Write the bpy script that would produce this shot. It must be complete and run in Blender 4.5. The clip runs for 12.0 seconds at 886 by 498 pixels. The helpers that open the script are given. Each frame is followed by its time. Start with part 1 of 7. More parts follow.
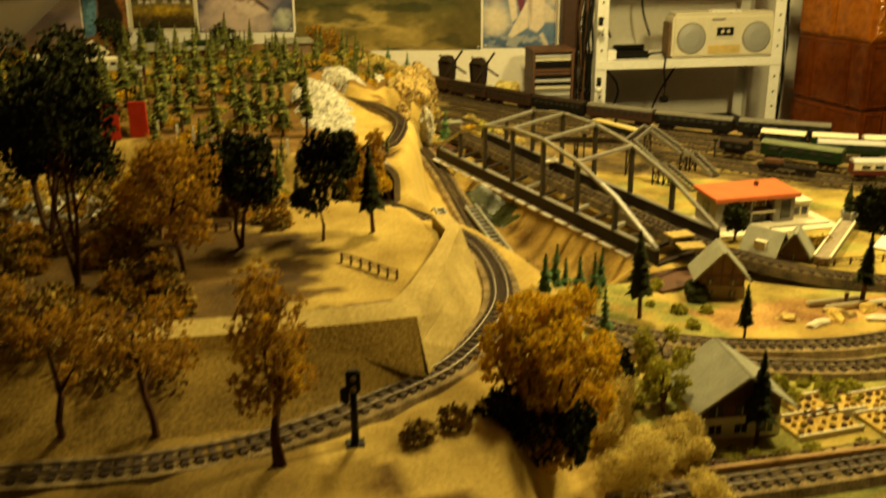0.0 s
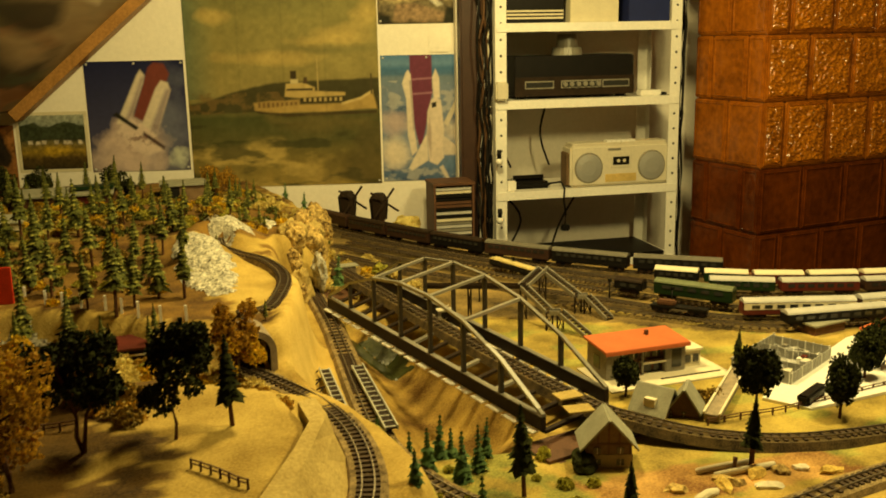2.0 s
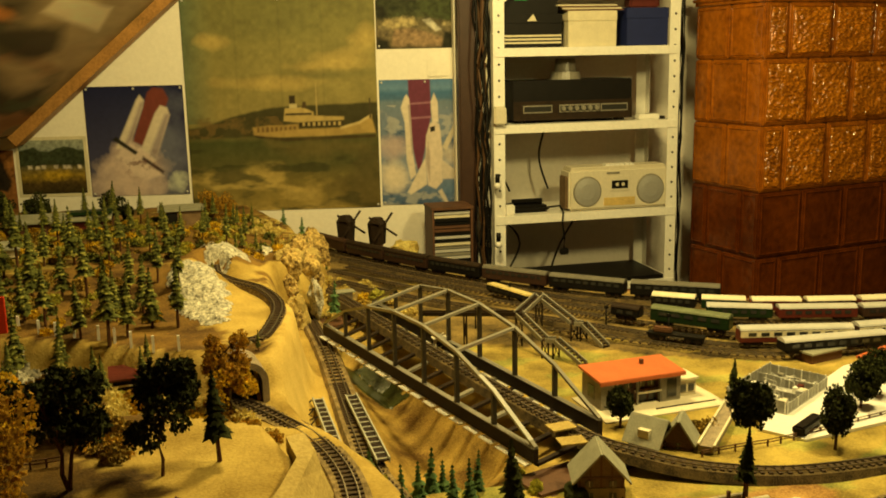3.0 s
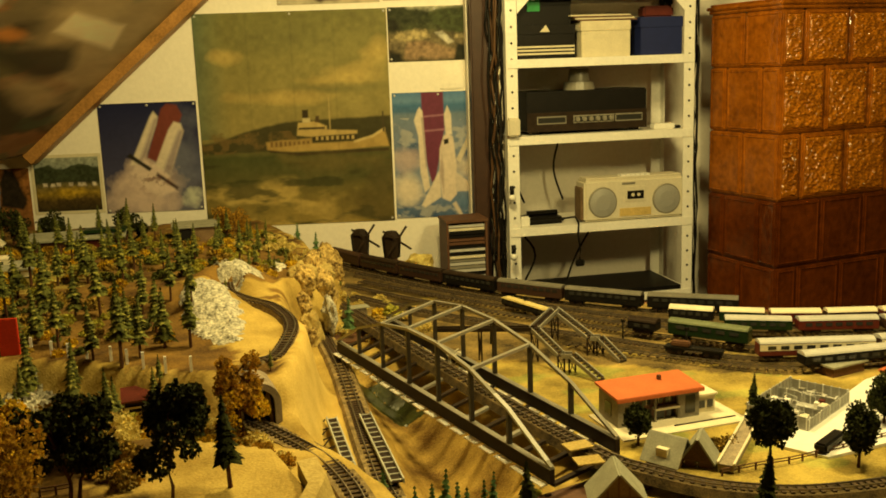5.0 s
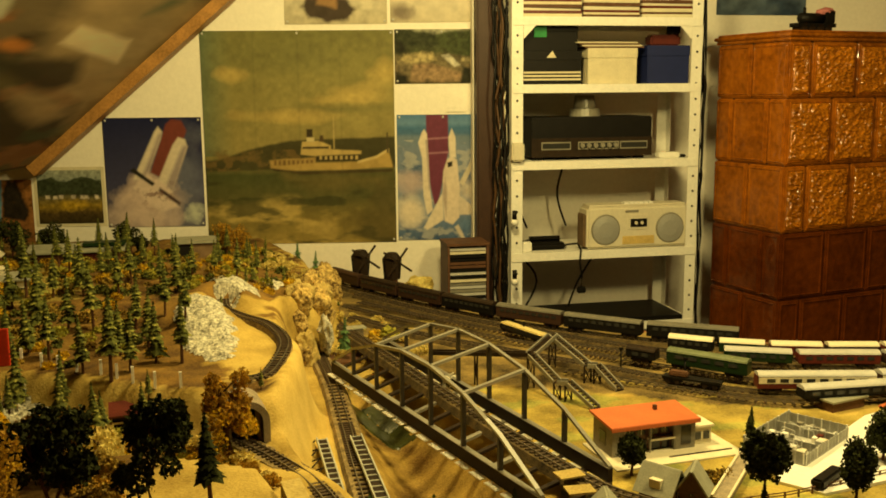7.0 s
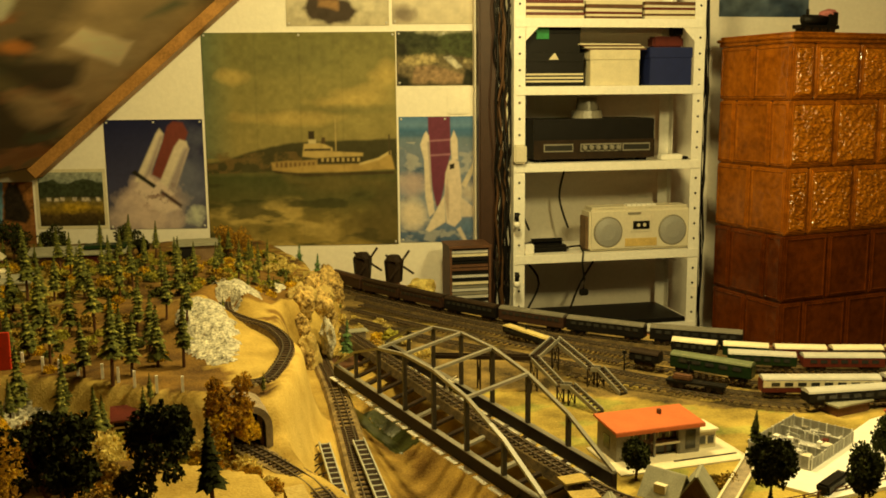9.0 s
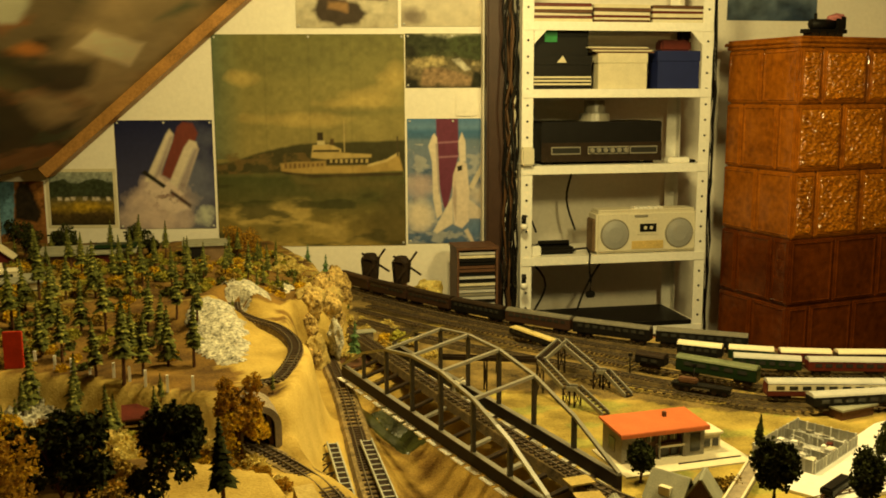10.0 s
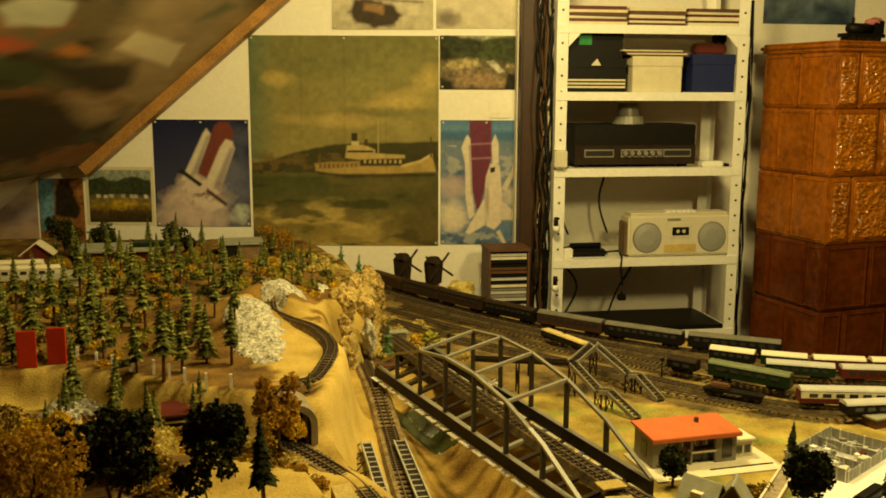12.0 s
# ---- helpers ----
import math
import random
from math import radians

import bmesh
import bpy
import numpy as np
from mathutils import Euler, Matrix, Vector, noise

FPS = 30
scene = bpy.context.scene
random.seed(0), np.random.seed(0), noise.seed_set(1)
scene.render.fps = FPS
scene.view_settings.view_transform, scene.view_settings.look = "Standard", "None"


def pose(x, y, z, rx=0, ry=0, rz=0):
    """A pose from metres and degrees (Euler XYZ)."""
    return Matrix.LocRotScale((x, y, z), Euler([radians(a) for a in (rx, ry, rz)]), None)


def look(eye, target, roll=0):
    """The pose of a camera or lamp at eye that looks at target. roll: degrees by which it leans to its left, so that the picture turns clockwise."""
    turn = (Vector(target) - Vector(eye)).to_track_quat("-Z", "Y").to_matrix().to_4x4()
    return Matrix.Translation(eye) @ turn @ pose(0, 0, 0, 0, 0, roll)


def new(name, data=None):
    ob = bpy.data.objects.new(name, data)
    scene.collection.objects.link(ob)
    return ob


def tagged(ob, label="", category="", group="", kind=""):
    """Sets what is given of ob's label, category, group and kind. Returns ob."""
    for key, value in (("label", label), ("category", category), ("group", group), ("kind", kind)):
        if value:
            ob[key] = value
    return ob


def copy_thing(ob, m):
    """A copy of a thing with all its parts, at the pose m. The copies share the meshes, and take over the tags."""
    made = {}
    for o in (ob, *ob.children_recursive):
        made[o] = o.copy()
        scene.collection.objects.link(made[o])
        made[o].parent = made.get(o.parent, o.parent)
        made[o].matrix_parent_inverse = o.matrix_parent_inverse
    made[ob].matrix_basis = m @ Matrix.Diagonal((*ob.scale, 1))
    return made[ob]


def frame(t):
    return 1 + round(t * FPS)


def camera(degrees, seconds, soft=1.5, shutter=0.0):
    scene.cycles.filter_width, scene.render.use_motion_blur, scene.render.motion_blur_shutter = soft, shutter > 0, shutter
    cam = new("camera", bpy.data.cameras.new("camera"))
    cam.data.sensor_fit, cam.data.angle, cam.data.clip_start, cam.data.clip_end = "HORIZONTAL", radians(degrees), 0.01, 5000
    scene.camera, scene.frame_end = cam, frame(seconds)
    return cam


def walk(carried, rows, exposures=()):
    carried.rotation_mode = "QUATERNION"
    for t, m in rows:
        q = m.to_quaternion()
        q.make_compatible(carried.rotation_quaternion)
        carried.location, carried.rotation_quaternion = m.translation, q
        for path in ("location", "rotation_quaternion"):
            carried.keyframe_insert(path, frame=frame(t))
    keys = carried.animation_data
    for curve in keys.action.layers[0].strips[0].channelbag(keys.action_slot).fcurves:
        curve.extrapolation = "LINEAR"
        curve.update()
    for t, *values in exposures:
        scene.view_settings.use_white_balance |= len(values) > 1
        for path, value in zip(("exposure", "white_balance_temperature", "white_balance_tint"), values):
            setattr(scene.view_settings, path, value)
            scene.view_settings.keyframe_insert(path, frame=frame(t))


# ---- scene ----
cam = camera(50.0, 12.0, 1.75, 0.95)
PATH = [
    (0, (0.2674, 0.0279, 1.3658), (0.7215, 1.8652, 0.7192), -0.50),
    (0.5, (0.2865, 0.0509, 1.3905), (0.7981, 1.8915, 0.7982), -0.06),
    (1, (0.3189, 0.0759, 1.4054), (0.9158, 1.9100, 0.8766), 0.37),
    (1.5, (0.3484, 0.0806, 1.4312), (0.9631, 1.9306, 0.9847), -1.04),
    (2, (0.3748, 0.0902, 1.4510), (0.9962, 1.9412, 1.0174), -1.11),
    (2.5, (0.3940, 0.0937, 1.4610), (1.0133, 1.9495, 1.0460), -1.47),
    (3, (0.3976, 0.0910, 1.4713), (1.0143, 1.9520, 1.0758), -1.21),
    (5, (0.4120, 0.1094, 1.4824), (0.9967, 1.9847, 1.1064), -2.04),
    (5.5, (0.4173, 0.1075, 1.4833), (0.9981, 1.9847, 1.1110), -1.93),
    (6, (0.4233, 0.1103, 1.4817), (1.0020, 1.9954, 1.1478), -1.48),
    (6.5, (0.4280, 0.1154, 1.4772), (1.0058, 2.0017, 1.1487), -0.97),
    (7, (0.4342, 0.1201, 1.4739), (1.0111, 2.0072, 1.1485), -0.52),
    (9, (0.4329, 0.1307, 1.4768), (1.0081, 2.0187, 1.1538), -0.53),
    (9.5, (0.4301, 0.1245, 1.4805), (1.0024, 2.0137, 1.1589), -0.44),
    (10, (0.4253, 0.1144, 1.4852), (0.9871, 2.0066, 1.1623), -0.23),
    (10.5, (0.4165, 0.1086, 1.4908), (0.9557, 2.0071, 1.1664), -0.21),
    (11, (0.4132, 0.1088, 1.4926), (0.9381, 2.0111, 1.1674), -0.33),
    (11.5, (0.4118, 0.1043, 1.4970), (0.9282, 2.0088, 1.1712), 0.15),
    (12, (0.4078, 0.1000, 1.4985), (0.9113, 2.0079, 1.1721), 0.20),
]
walk(cam, [(t, look(eye, target, roll)) for t, eye, target, roll in PATH], [(0, 0.26), (0.5, 0.12), (1.0, 0.02), (2.0, -0.04), (5.0, -0.06), (7.0, -0.06), (9.5, -0.09), (12.0, -0.19)])

# ---- plan ----
def smooth(a, b, v):
    v = min(1.0, max(0.0, (v - a) / (b - a)))
    return v * v * (3 - 2 * v)


ACROSS, ALONG = (0.9550, -0.2965), (0.2965, 0.9550)


def lay(x, y, z):
    """From the drawing of the layout, which is drawn long, to the room."""
    u, v, h = x - 0.412, y - 0.136, z - 1.479
    l, d = u * ACROSS[0] + v * ACROSS[1], u * ALONG[0] + v * ALONG[1]
    near = 1 - smooth(1.7, 2.5, d)
    l, f = 1.0076 * l, 0.6656 * d + 0.0926 * h
    far = (0.412 + l * ACROSS[0] + f * ALONG[0], 0.136 + l * ACROSS[1] + f * ALONG[1])
    u, v, h = x - 0.259, y - 0.063, z - 1.327
    l, f = 1.0287 * (u * 0.9641 - v * 0.2655), 0.6938 * (u * 0.2655 + v * 0.9641) + 0.178 * h
    close = (0.265 + l * 0.9641 + f * 0.2655, 0.087 - l * 0.2655 + f * 0.9641)
    return Vector((far[0] + (close[0] - far[0]) * near, far[1] + (close[1] - far[1]) * near, z))


def plan(x, y, z, rx=0, ry=0, rz=0, level=None):
    """As pose(), for a place and heading on the drawing; level: the height at which it meets the layout."""
    at = lay(x, y, z if level is None else level)
    to = lay(x + 0.01 * math.cos(math.radians(rz)), y + 0.01 * math.sin(math.radians(rz)), z if level is None else level)
    return pose(at.x, at.y, z, rx, ry, math.degrees(math.atan2(to.y - at.y, to.x - at.x)))


# ---- light ----
world = bpy.data.worlds.new("world")
scene.world = world
world.use_nodes = True
world.node_tree.nodes["Background"].inputs["Color"].default_value = (1.0, 0.75, 0.45, 1)
world.node_tree.nodes["Background"].inputs["Strength"].default_value = 0.003


def lamp(name, kind, at, energy, colour, size):
    data = bpy.data.lights.new(name, kind)
    data.energy, data.color = energy, colour
    if kind == "AREA":
        data.size = size
    else:
        data.shadow_soft_size = size
    ob = new(name, data)
    ob.location = at
    return ob


WARM = (1.0, 0.79, 0.285)
lamp("ceiling_bulb", "POINT", (1.10, 2.15, 2.34), 124, WARM, 0.16)
lamp("ceiling_bulb", "POINT", (1.85, 1.25, 2.08), 92, WARM, 0.12)


# ---- materials ----
def mat(name, colour, rough=0.8, metal=0.0, vary=0.25, scale=30.0, bump=0.2, fine=None, second=None, spec=0.3, through_light=0.0):
    """A surface with variation at two scales and a fine relief; second: a colour that comes through in patches."""
    m = bpy.data.materials.new(name)
    m.use_nodes = True
    nt = m.node_tree
    bsdf = nt.nodes["Principled BSDF"]
    bsdf.inputs["Roughness"].default_value, bsdf.inputs["Metallic"].default_value = rough, metal
    bsdf.inputs["Specular IOR Level"].default_value = spec
    geo = nt.nodes.new("ShaderNodeNewGeometry")
    big = nt.nodes.new("ShaderNodeTexNoise")
    big.inputs["Scale"].default_value, big.inputs["Detail"].default_value = scale, 4
    small = nt.nodes.new("ShaderNodeTexNoise")
    small.inputs["Scale"].default_value, small.inputs["Detail"].default_value = fine or scale * 9, 3
    nt.links.new(geo.outputs["Position"], big.inputs["Vector"])
    nt.links.new(geo.outputs["Position"], small.inputs["Vector"])
    add = nt.nodes.new("ShaderNodeMath")
    add.operation = "MULTIPLY_ADD"
    add.inputs[1].default_value = 0.5
    nt.links.new(small.outputs["Fac"], add.inputs[0])
    half = nt.nodes.new("ShaderNodeMath")
    half.operation = "MULTIPLY"
    half.inputs[1].default_value = 0.5
    nt.links.new(big.outputs["Fac"], half.inputs[0])
    nt.links.new(half.outputs[0], add.inputs[2])
    ramp = nt.nodes.new("ShaderNodeValToRGB")
    a = tuple(c * (1 - vary) for c in colour)
    b = tuple(min(1, c * (1 + vary)) for c in (second or colour))
    ramp.color_ramp.elements[0].position, ramp.color_ramp.elements[1].position = 0.36, 0.64
    ramp.color_ramp.elements[0].color, ramp.color_ramp.elements[1].color = (*a, 1), (*b, 1)
    nt.links.new(add.outputs[0], ramp.inputs["Fac"])
    nt.links.new(ramp.outputs["Color"], bsdf.inputs["Base Color"])
    if through_light:
        thin = nt.nodes.new("ShaderNodeBsdfTranslucent")
        nt.links.new(ramp.outputs["Color"], thin.inputs["Color"])
        both = nt.nodes.new("ShaderNodeMixShader")
        both.inputs["Fac"].default_value = through_light
        nt.links.new(bsdf.outputs[0], both.inputs[1])
        nt.links.new(thin.outputs[0], both.inputs[2])
        nt.links.new(both.outputs[0], nt.nodes["Material Output"].inputs["Surface"])
    if bump:
        bp = nt.nodes.new("ShaderNodeBump")
        bp.inputs["Strength"].default_value, bp.inputs["Distance"].default_value = bump, 0.55 / (fine or scale * 9)
        nt.links.new(small.outputs["Fac"], bp.inputs["Height"])
        nt.links.new(bp.outputs["Normal"], bsdf.inputs["Normal"])
    return m


M_PLASTER = mat("plaster", (0.80, 0.755, 0.66), 0.9, vary=0.05, scale=2, fine=60, bump=0.1)
M_WHITE = mat("white_enamel", (0.80, 0.78, 0.71), 0.4, vary=0.06, scale=8)
M_CREAM = mat("cream_plastic", (0.62, 0.57, 0.44), 0.45, vary=0.06, scale=12)
M_WOOD = mat("wood", (0.20, 0.085, 0.035), 0.55, vary=0.3, scale=10)
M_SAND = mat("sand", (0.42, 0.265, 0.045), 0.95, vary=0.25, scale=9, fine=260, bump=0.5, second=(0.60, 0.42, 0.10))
# The same sand with the shade of the front bank in its colour.
M_SANDSHADE = mat("shaded_sand", (0.19, 0.115, 0.018), 0.95, vary=0.3, scale=8, fine=260, bump=0.5, second=(0.32, 0.21, 0.04))
M_BALLAST = mat("ballast", (0.10, 0.062, 0.020), 0.95, vary=0.4, scale=60, fine=500, bump=0.9, second=(0.26, 0.19, 0.085))
M_CINDER = mat("dark_cinders", (0.022, 0.014, 0.006), 0.95, vary=0.4, scale=40, fine=400, bump=0.8, second=(0.10, 0.068, 0.025))
M_SLEEPER = mat("sleeper", (0.055, 0.034, 0.018), 0.8, vary=0.3, scale=80)
M_RAIL = mat("rail", (0.30, 0.26, 0.20), 0.35, 0.9, vary=0.2, scale=60)
M_ROCK = mat("tan_rock", (0.13, 0.068, 0.014), 0.95, vary=0.5, scale=22, fine=120, bump=1.0, second=(0.48, 0.34, 0.11))
M_FOIL = mat("white_rock", (0.20, 0.185, 0.14), 0.55, vary=0.5, scale=90, fine=220, bump=1.0, second=(0.48, 0.45, 0.35), spec=0.5)
M_TILE = mat("glazed_tile", (0.25, 0.070, 0.004), 0.13, vary=0.22, scale=7, fine=40, bump=0.25, second=(0.36, 0.11, 0.006), spec=0.7)
M_TILEDARK = mat("dark_glazed_tile", (0.095, 0.020, 0.002), 0.15, vary=0.2, scale=5, fine=30, bump=0.25, second=(0.14, 0.032, 0.003), spec=0.6)
M_RELIEF = mat("relief_tile", (0.34, 0.105, 0.004), 0.16, vary=0.15, scale=8, fine=120, bump=0.4, second=(0.52, 0.18, 0.008), spec=1.0)
M_JOINT = mat("tile_joint", (0.10, 0.028, 0.004), 0.6)
M_STEEL = mat("grey_plastic", (0.22, 0.205, 0.165), 0.32, vary=0.18, spec=0.6)
M_STEELD = mat("dark_grey_plastic", (0.035, 0.028, 0.020), 0.45, vary=0.25)
M_FOOT = mat("pale_grey_plastic", (0.38, 0.38, 0.33), 0.5, vary=0.25)
M_IRON = mat("dark_iron", (0.022, 0.013, 0.007), 0.65, vary=0.35, spec=0.15)
M_DARK = mat("black_plastic", (0.008, 0.007, 0.006), 0.45, vary=0.2, spec=0.15)
M_CLEAR = mat("clear_grey_plastic", (0.42, 0.41, 0.36), 0.25, vary=0.15, spec=0.6, through_light=0.5)
# Near-black that paints in the darkness inside tunnel bores and the shed gateway.
M_HOLE = mat("unlit_black", (0.006, 0.005, 0.004), 1.0, vary=0.1, bump=0)
M_ORANGE = mat("orange_roof", (0.50, 0.125, 0.038), 0.6, vary=0.12, scale=25)
M_RED = mat("red_plastic", (0.50, 0.035, 0.012), 0.5, vary=0.15)
M_SLATE = mat("grey_roof", (0.27, 0.265, 0.20), 0.7, vary=0.2, scale=40)
M_BROWN = mat("brown_plastic", (0.10, 0.045, 0.022), 0.6, vary=0.3)
M_TIMBER = mat("timber_wall", (0.16, 0.10, 0.05), 0.7, vary=0.3)
M_STONE = mat("stone_wall", (0.26, 0.21, 0.14), 0.9, vary=0.35, scale=60, bump=0.8)
M_COACHG = mat("green_coach", (0.007, 0.021, 0.006), 0.4, vary=0.15)
M_COACHR = mat("wine_red_coach", (0.10, 0.018, 0.012), 0.4, vary=0.15)
M_COACHB = mat("dark_brown_coach", (0.045, 0.022, 0.014), 0.45, vary=0.2)
M_ROOFL = mat("light_roof", (0.70, 0.63, 0.45), 0.5, vary=0.1)
M_ROOFS = mat("silver_roof", (0.46, 0.45, 0.42), 0.4, vary=0.12)
M_ROOFD = mat("dull_silver_roof", (0.13, 0.12, 0.095), 0.45, vary=0.2)
M_LEAFD = mat("dark_leaves", (0.012, 0.015, 0.004), 0.9, vary=0.5, scale=60, second=(0.032, 0.036, 0.009), spec=0.1)
M_LEAFO = mat("olive_leaves", (0.06, 0.042, 0.007), 0.9, vary=0.5, scale=60, second=(0.30, 0.19, 0.025))
M_LEAFA = mat("autumn_leaves", (0.34, 0.135, 0.005), 0.9, vary=0.5, scale=45, second=(0.84, 0.45, 0.020), through_light=0.4)
M_LEAFT = mat("tan_lichen", (0.55, 0.38, 0.09), 0.95, vary=0.35, scale=50, second=(0.82, 0.64, 0.22), through_light=0.4)
M_LEAFY = mat("yellow_green_leaves", (0.20, 0.19, 0.02), 0.9, vary=0.4, scale=60, second=(0.46, 0.42, 0.06), through_light=0.4)
M_FIR = mat("fir_needles", (0.016, 0.024, 0.005), 0.9, vary=0.45, scale=70, second=(0.095, 0.10, 0.015))
M_FIRTIP = mat("frosted_fir_tips", (0.09, 0.09, 0.013), 0.9, vary=0.4, scale=90, second=(0.26, 0.24, 0.045))
M_LEAFR = mat("rusty_leaves", (0.16, 0.070, 0.007), 0.9, vary=0.45, scale=60, second=(0.46, 0.26, 0.024), through_light=0.4)
M_SLOPEP = mat("plaster_slope", (0.37, 0.265, 0.075), 0.95, vary=0.15, scale=14, fine=200, bump=0.4, second=(0.47, 0.355, 0.12))
M_WATER = mat("dark_green_pond", (0.028, 0.033, 0.008), 0.35, vary=0.3, scale=14, second=(0.05, 0.055, 0.014))
M_FIRG = mat("fresh_fir_needles", (0.03, 0.075, 0.025), 0.9, vary=0.4, scale=70, second=(0.08, 0.14, 0.045))
M_BARK = mat("bark", (0.085, 0.036, 0.014), 0.9, vary=0.4, scale=90)
# Dark brown for room surfaces out of view, so that little light bounces back.
M_LOWBOUNCE = mat("low_bounce_brown", (0.055, 0.028, 0.012), 0.6, vary=0.3, scale=6)
M_EARTH = mat("brown_earth", (0.11, 0.058, 0.010), 0.95, vary=0.4, scale=9, fine=220, bump=0.6, second=(0.30, 0.18, 0.032))
M_FLOOR = mat("floor_boards", (0.07, 0.04, 0.022), 0.6)
M_BLUE = mat("blue_card", (0.009, 0.016, 0.09), 0.6, vary=0.1)
M_PAPER = mat("paper", (0.62, 0.56, 0.40), 0.8, vary=0.1)
M_CHROME = mat("speaker_grille", (0.45, 0.45, 0.43), 0.35, 0.4, vary=0.1, scale=200)
M_GLASS = mat("window_dark", (0.03, 0.03, 0.028), 0.15, vary=0.1, bump=0, spec=0.5)


# ---- builders ----
def box_bm(bm, lo, hi, m=None):
    vs = [bm.verts.new((x, y, z)) for x in (lo[0], hi[0]) for y in (lo[1], hi[1]) for z in (lo[2], hi[2])]
    if m is not None:
        for v in vs:
            v.co = m @ v.co
    for f in ((0, 1, 3, 2), (4, 6, 7, 5), (0, 4, 5, 1), (2, 3, 7, 6), (0, 2, 6, 4), (1, 5, 7, 3)):
        bm.faces.new([vs[i] for i in f])


def part(name, bm, material, parent=None, label="", smooth_faces=False):
    me = bpy.data.meshes.new(name)
    bmesh.ops.recalc_face_normals(bm, faces=bm.faces)
    for f in bm.faces if smooth_faces else ():
        f.smooth = True
    bm.to_mesh(me)
    bm.free()
    me.materials.append(material)
    ob = new(name, me)
    if parent:
        ob.parent = parent
    if label:
        ob["label"] = label
    return ob


def share(name, me, m, parent):
    """One more piece on a mesh that is there already."""
    ob = new(name, me)
    ob.parent = parent
    ob.matrix_basis = m
    return ob


def mesh_of(name, verts, faces, material, parent=None, label="", smooth_faces=False):
    me = bpy.data.meshes.new(name)
    me.from_pydata([tuple(v) for v in verts], [], faces)
    if smooth_faces:
        me.polygons.foreach_set("use_smooth", [True] * len(me.polygons))
    me.materials.append(material)
    ob = new(name, me)
    if parent:
        ob.parent = parent
    if label:
        ob["label"] = label
    return ob


def box(name, lo, hi, material, parent=None, label="", bevel=0.0, m=None):
    bm = bmesh.new()
    box_bm(bm, lo, hi, m)
    if bevel:
        bmesh.ops.bevel(bm, geom=bm.edges[:], offset=bevel, segments=2, affect="EDGES")
    return part(name, bm, material, parent, label)


def thing(name, m, label, category, group="", kind=""):
    ob = new(name)
    ob.empty_display_size = 0.02
    ob.matrix_basis = m
    return tagged(ob, label, category, group, kind)


def tube_bm(bm, pts, radii, seg=6):
    """A tapered tube along points."""
    rings = []
    for i, p in enumerate(pts):
        p = Vector(p)
        a = Vector(pts[min(i + 1, len(pts) - 1)]) - Vector(pts[max(i - 1, 0)])
        q = a.to_track_quat("Z", "Y")
        rings.append([bm.verts.new(p + q @ Vector((radii[i] * math.cos(k * math.tau / seg), radii[i] * math.sin(k * math.tau / seg), 0))) for k in range(seg)])
    for a, b in zip(rings, rings[1:]):
        for k in range(seg):
            bm.faces.new((a[k], a[(k + 1) % seg], b[(k + 1) % seg], b[k]))
    bm.faces.new(rings[0][::-1])
    bm.faces.new(rings[-1])


def tube(name, pts, radius, material, parent=None, label="", seg=8):
    bm = bmesh.new()
    tube_bm(bm, pts, [radius] * len(pts) if isinstance(radius, float) else radius, seg)
    return part(name, bm, material, parent, label, True)


def disc_bm(bm, r, h, m, seg=24, r2=None):
    """A closed cylinder or cone along z."""
    lo = [bm.verts.new(m @ Vector((r * math.cos(k * math.tau / seg), r * math.sin(k * math.tau / seg), 0))) for k in range(seg)]
    r2 = r if r2 is None else r2
    hi = [bm.verts.new(m @ Vector((r2 * math.cos(k * math.tau / seg), r2 * math.sin(k * math.tau / seg), h))) for k in range(seg)]
    for k in range(seg):
        bm.faces.new((lo[k], lo[(k + 1) % seg], hi[(k + 1) % seg], hi[k]))
    bm.faces.new(lo[::-1])
    bm.faces.new(hi)


def spline(pts, step):
    """Even points along a smooth line through pts."""
    p = [Vector(q) for q in pts]
    p = [2 * p[0] - p[1], *p, 2 * p[-1] - p[-2]]
    fine = []
    for a, b, c, d in zip(p, p[1:], p[2:], p[3:]):
        for k in range(24):
            t = k / 24
            fine.append(0.5 * (2 * b + (c - a) * t + (2 * a - 5 * b + 4 * c - d) * t * t + (3 * b - 3 * c + d - a) * t ** 3))
    fine.append(p[-2])
    out, gone = [fine[0]], 0.0
    for a, b in zip(fine, fine[1:]):
        gone += (b - a).length
        if gone >= step:
            out.append(b)
            gone = 0.0
    return out


def sides(line):
    """Unit vectors to the right of the way at each point, level."""
    out = []
    for i in range(len(line)):
        d = line[min(i + 1, len(line) - 1)] - line[max(i - 1, 0)]
        out.append(Vector((d.y, -d.x, 0)).normalized())
    return out


def strip_bm(bm, line, section):
    """A closed section (offset to the right, up) swept along the line."""
    rings = [[bm.verts.new(p + s * a + Vector((0, 0, b))) for a, b in section] for p, s in zip(line, sides(line))]
    n = len(section)
    for a, b in zip(rings, rings[1:]):
        for k in range(n):
            bm.faces.new((a[k], a[(k + 1) % n], b[(k + 1) % n], b[k]))
    bm.faces.new(rings[0][::-1])
    bm.faces.new(rings[-1])


# ---- the room ----
PSI = -13.0
WALL = plan(1.892, 5.56, 0, 0, 0, PSI, 1.3)
BACK = plan(2.26, 5.80, 0, 0, 0, 0, 1.2)
w = box("wall_north", (-3.0, 0, 0), (0.40, 0.12, 2.7), M_PLASTER)
w.matrix_basis = WALL
tagged(w, "cream plastered gable wall hung with posters", "wall", kind="structure")
w = box("wall_north_2", (0, 0, 0), (2.6, 0.12, 2.7), M_PLASTER)
w.matrix_basis = BACK
tagged(w, "cream plastered wall behind shelf and tiled stove", "wall", kind="structure")
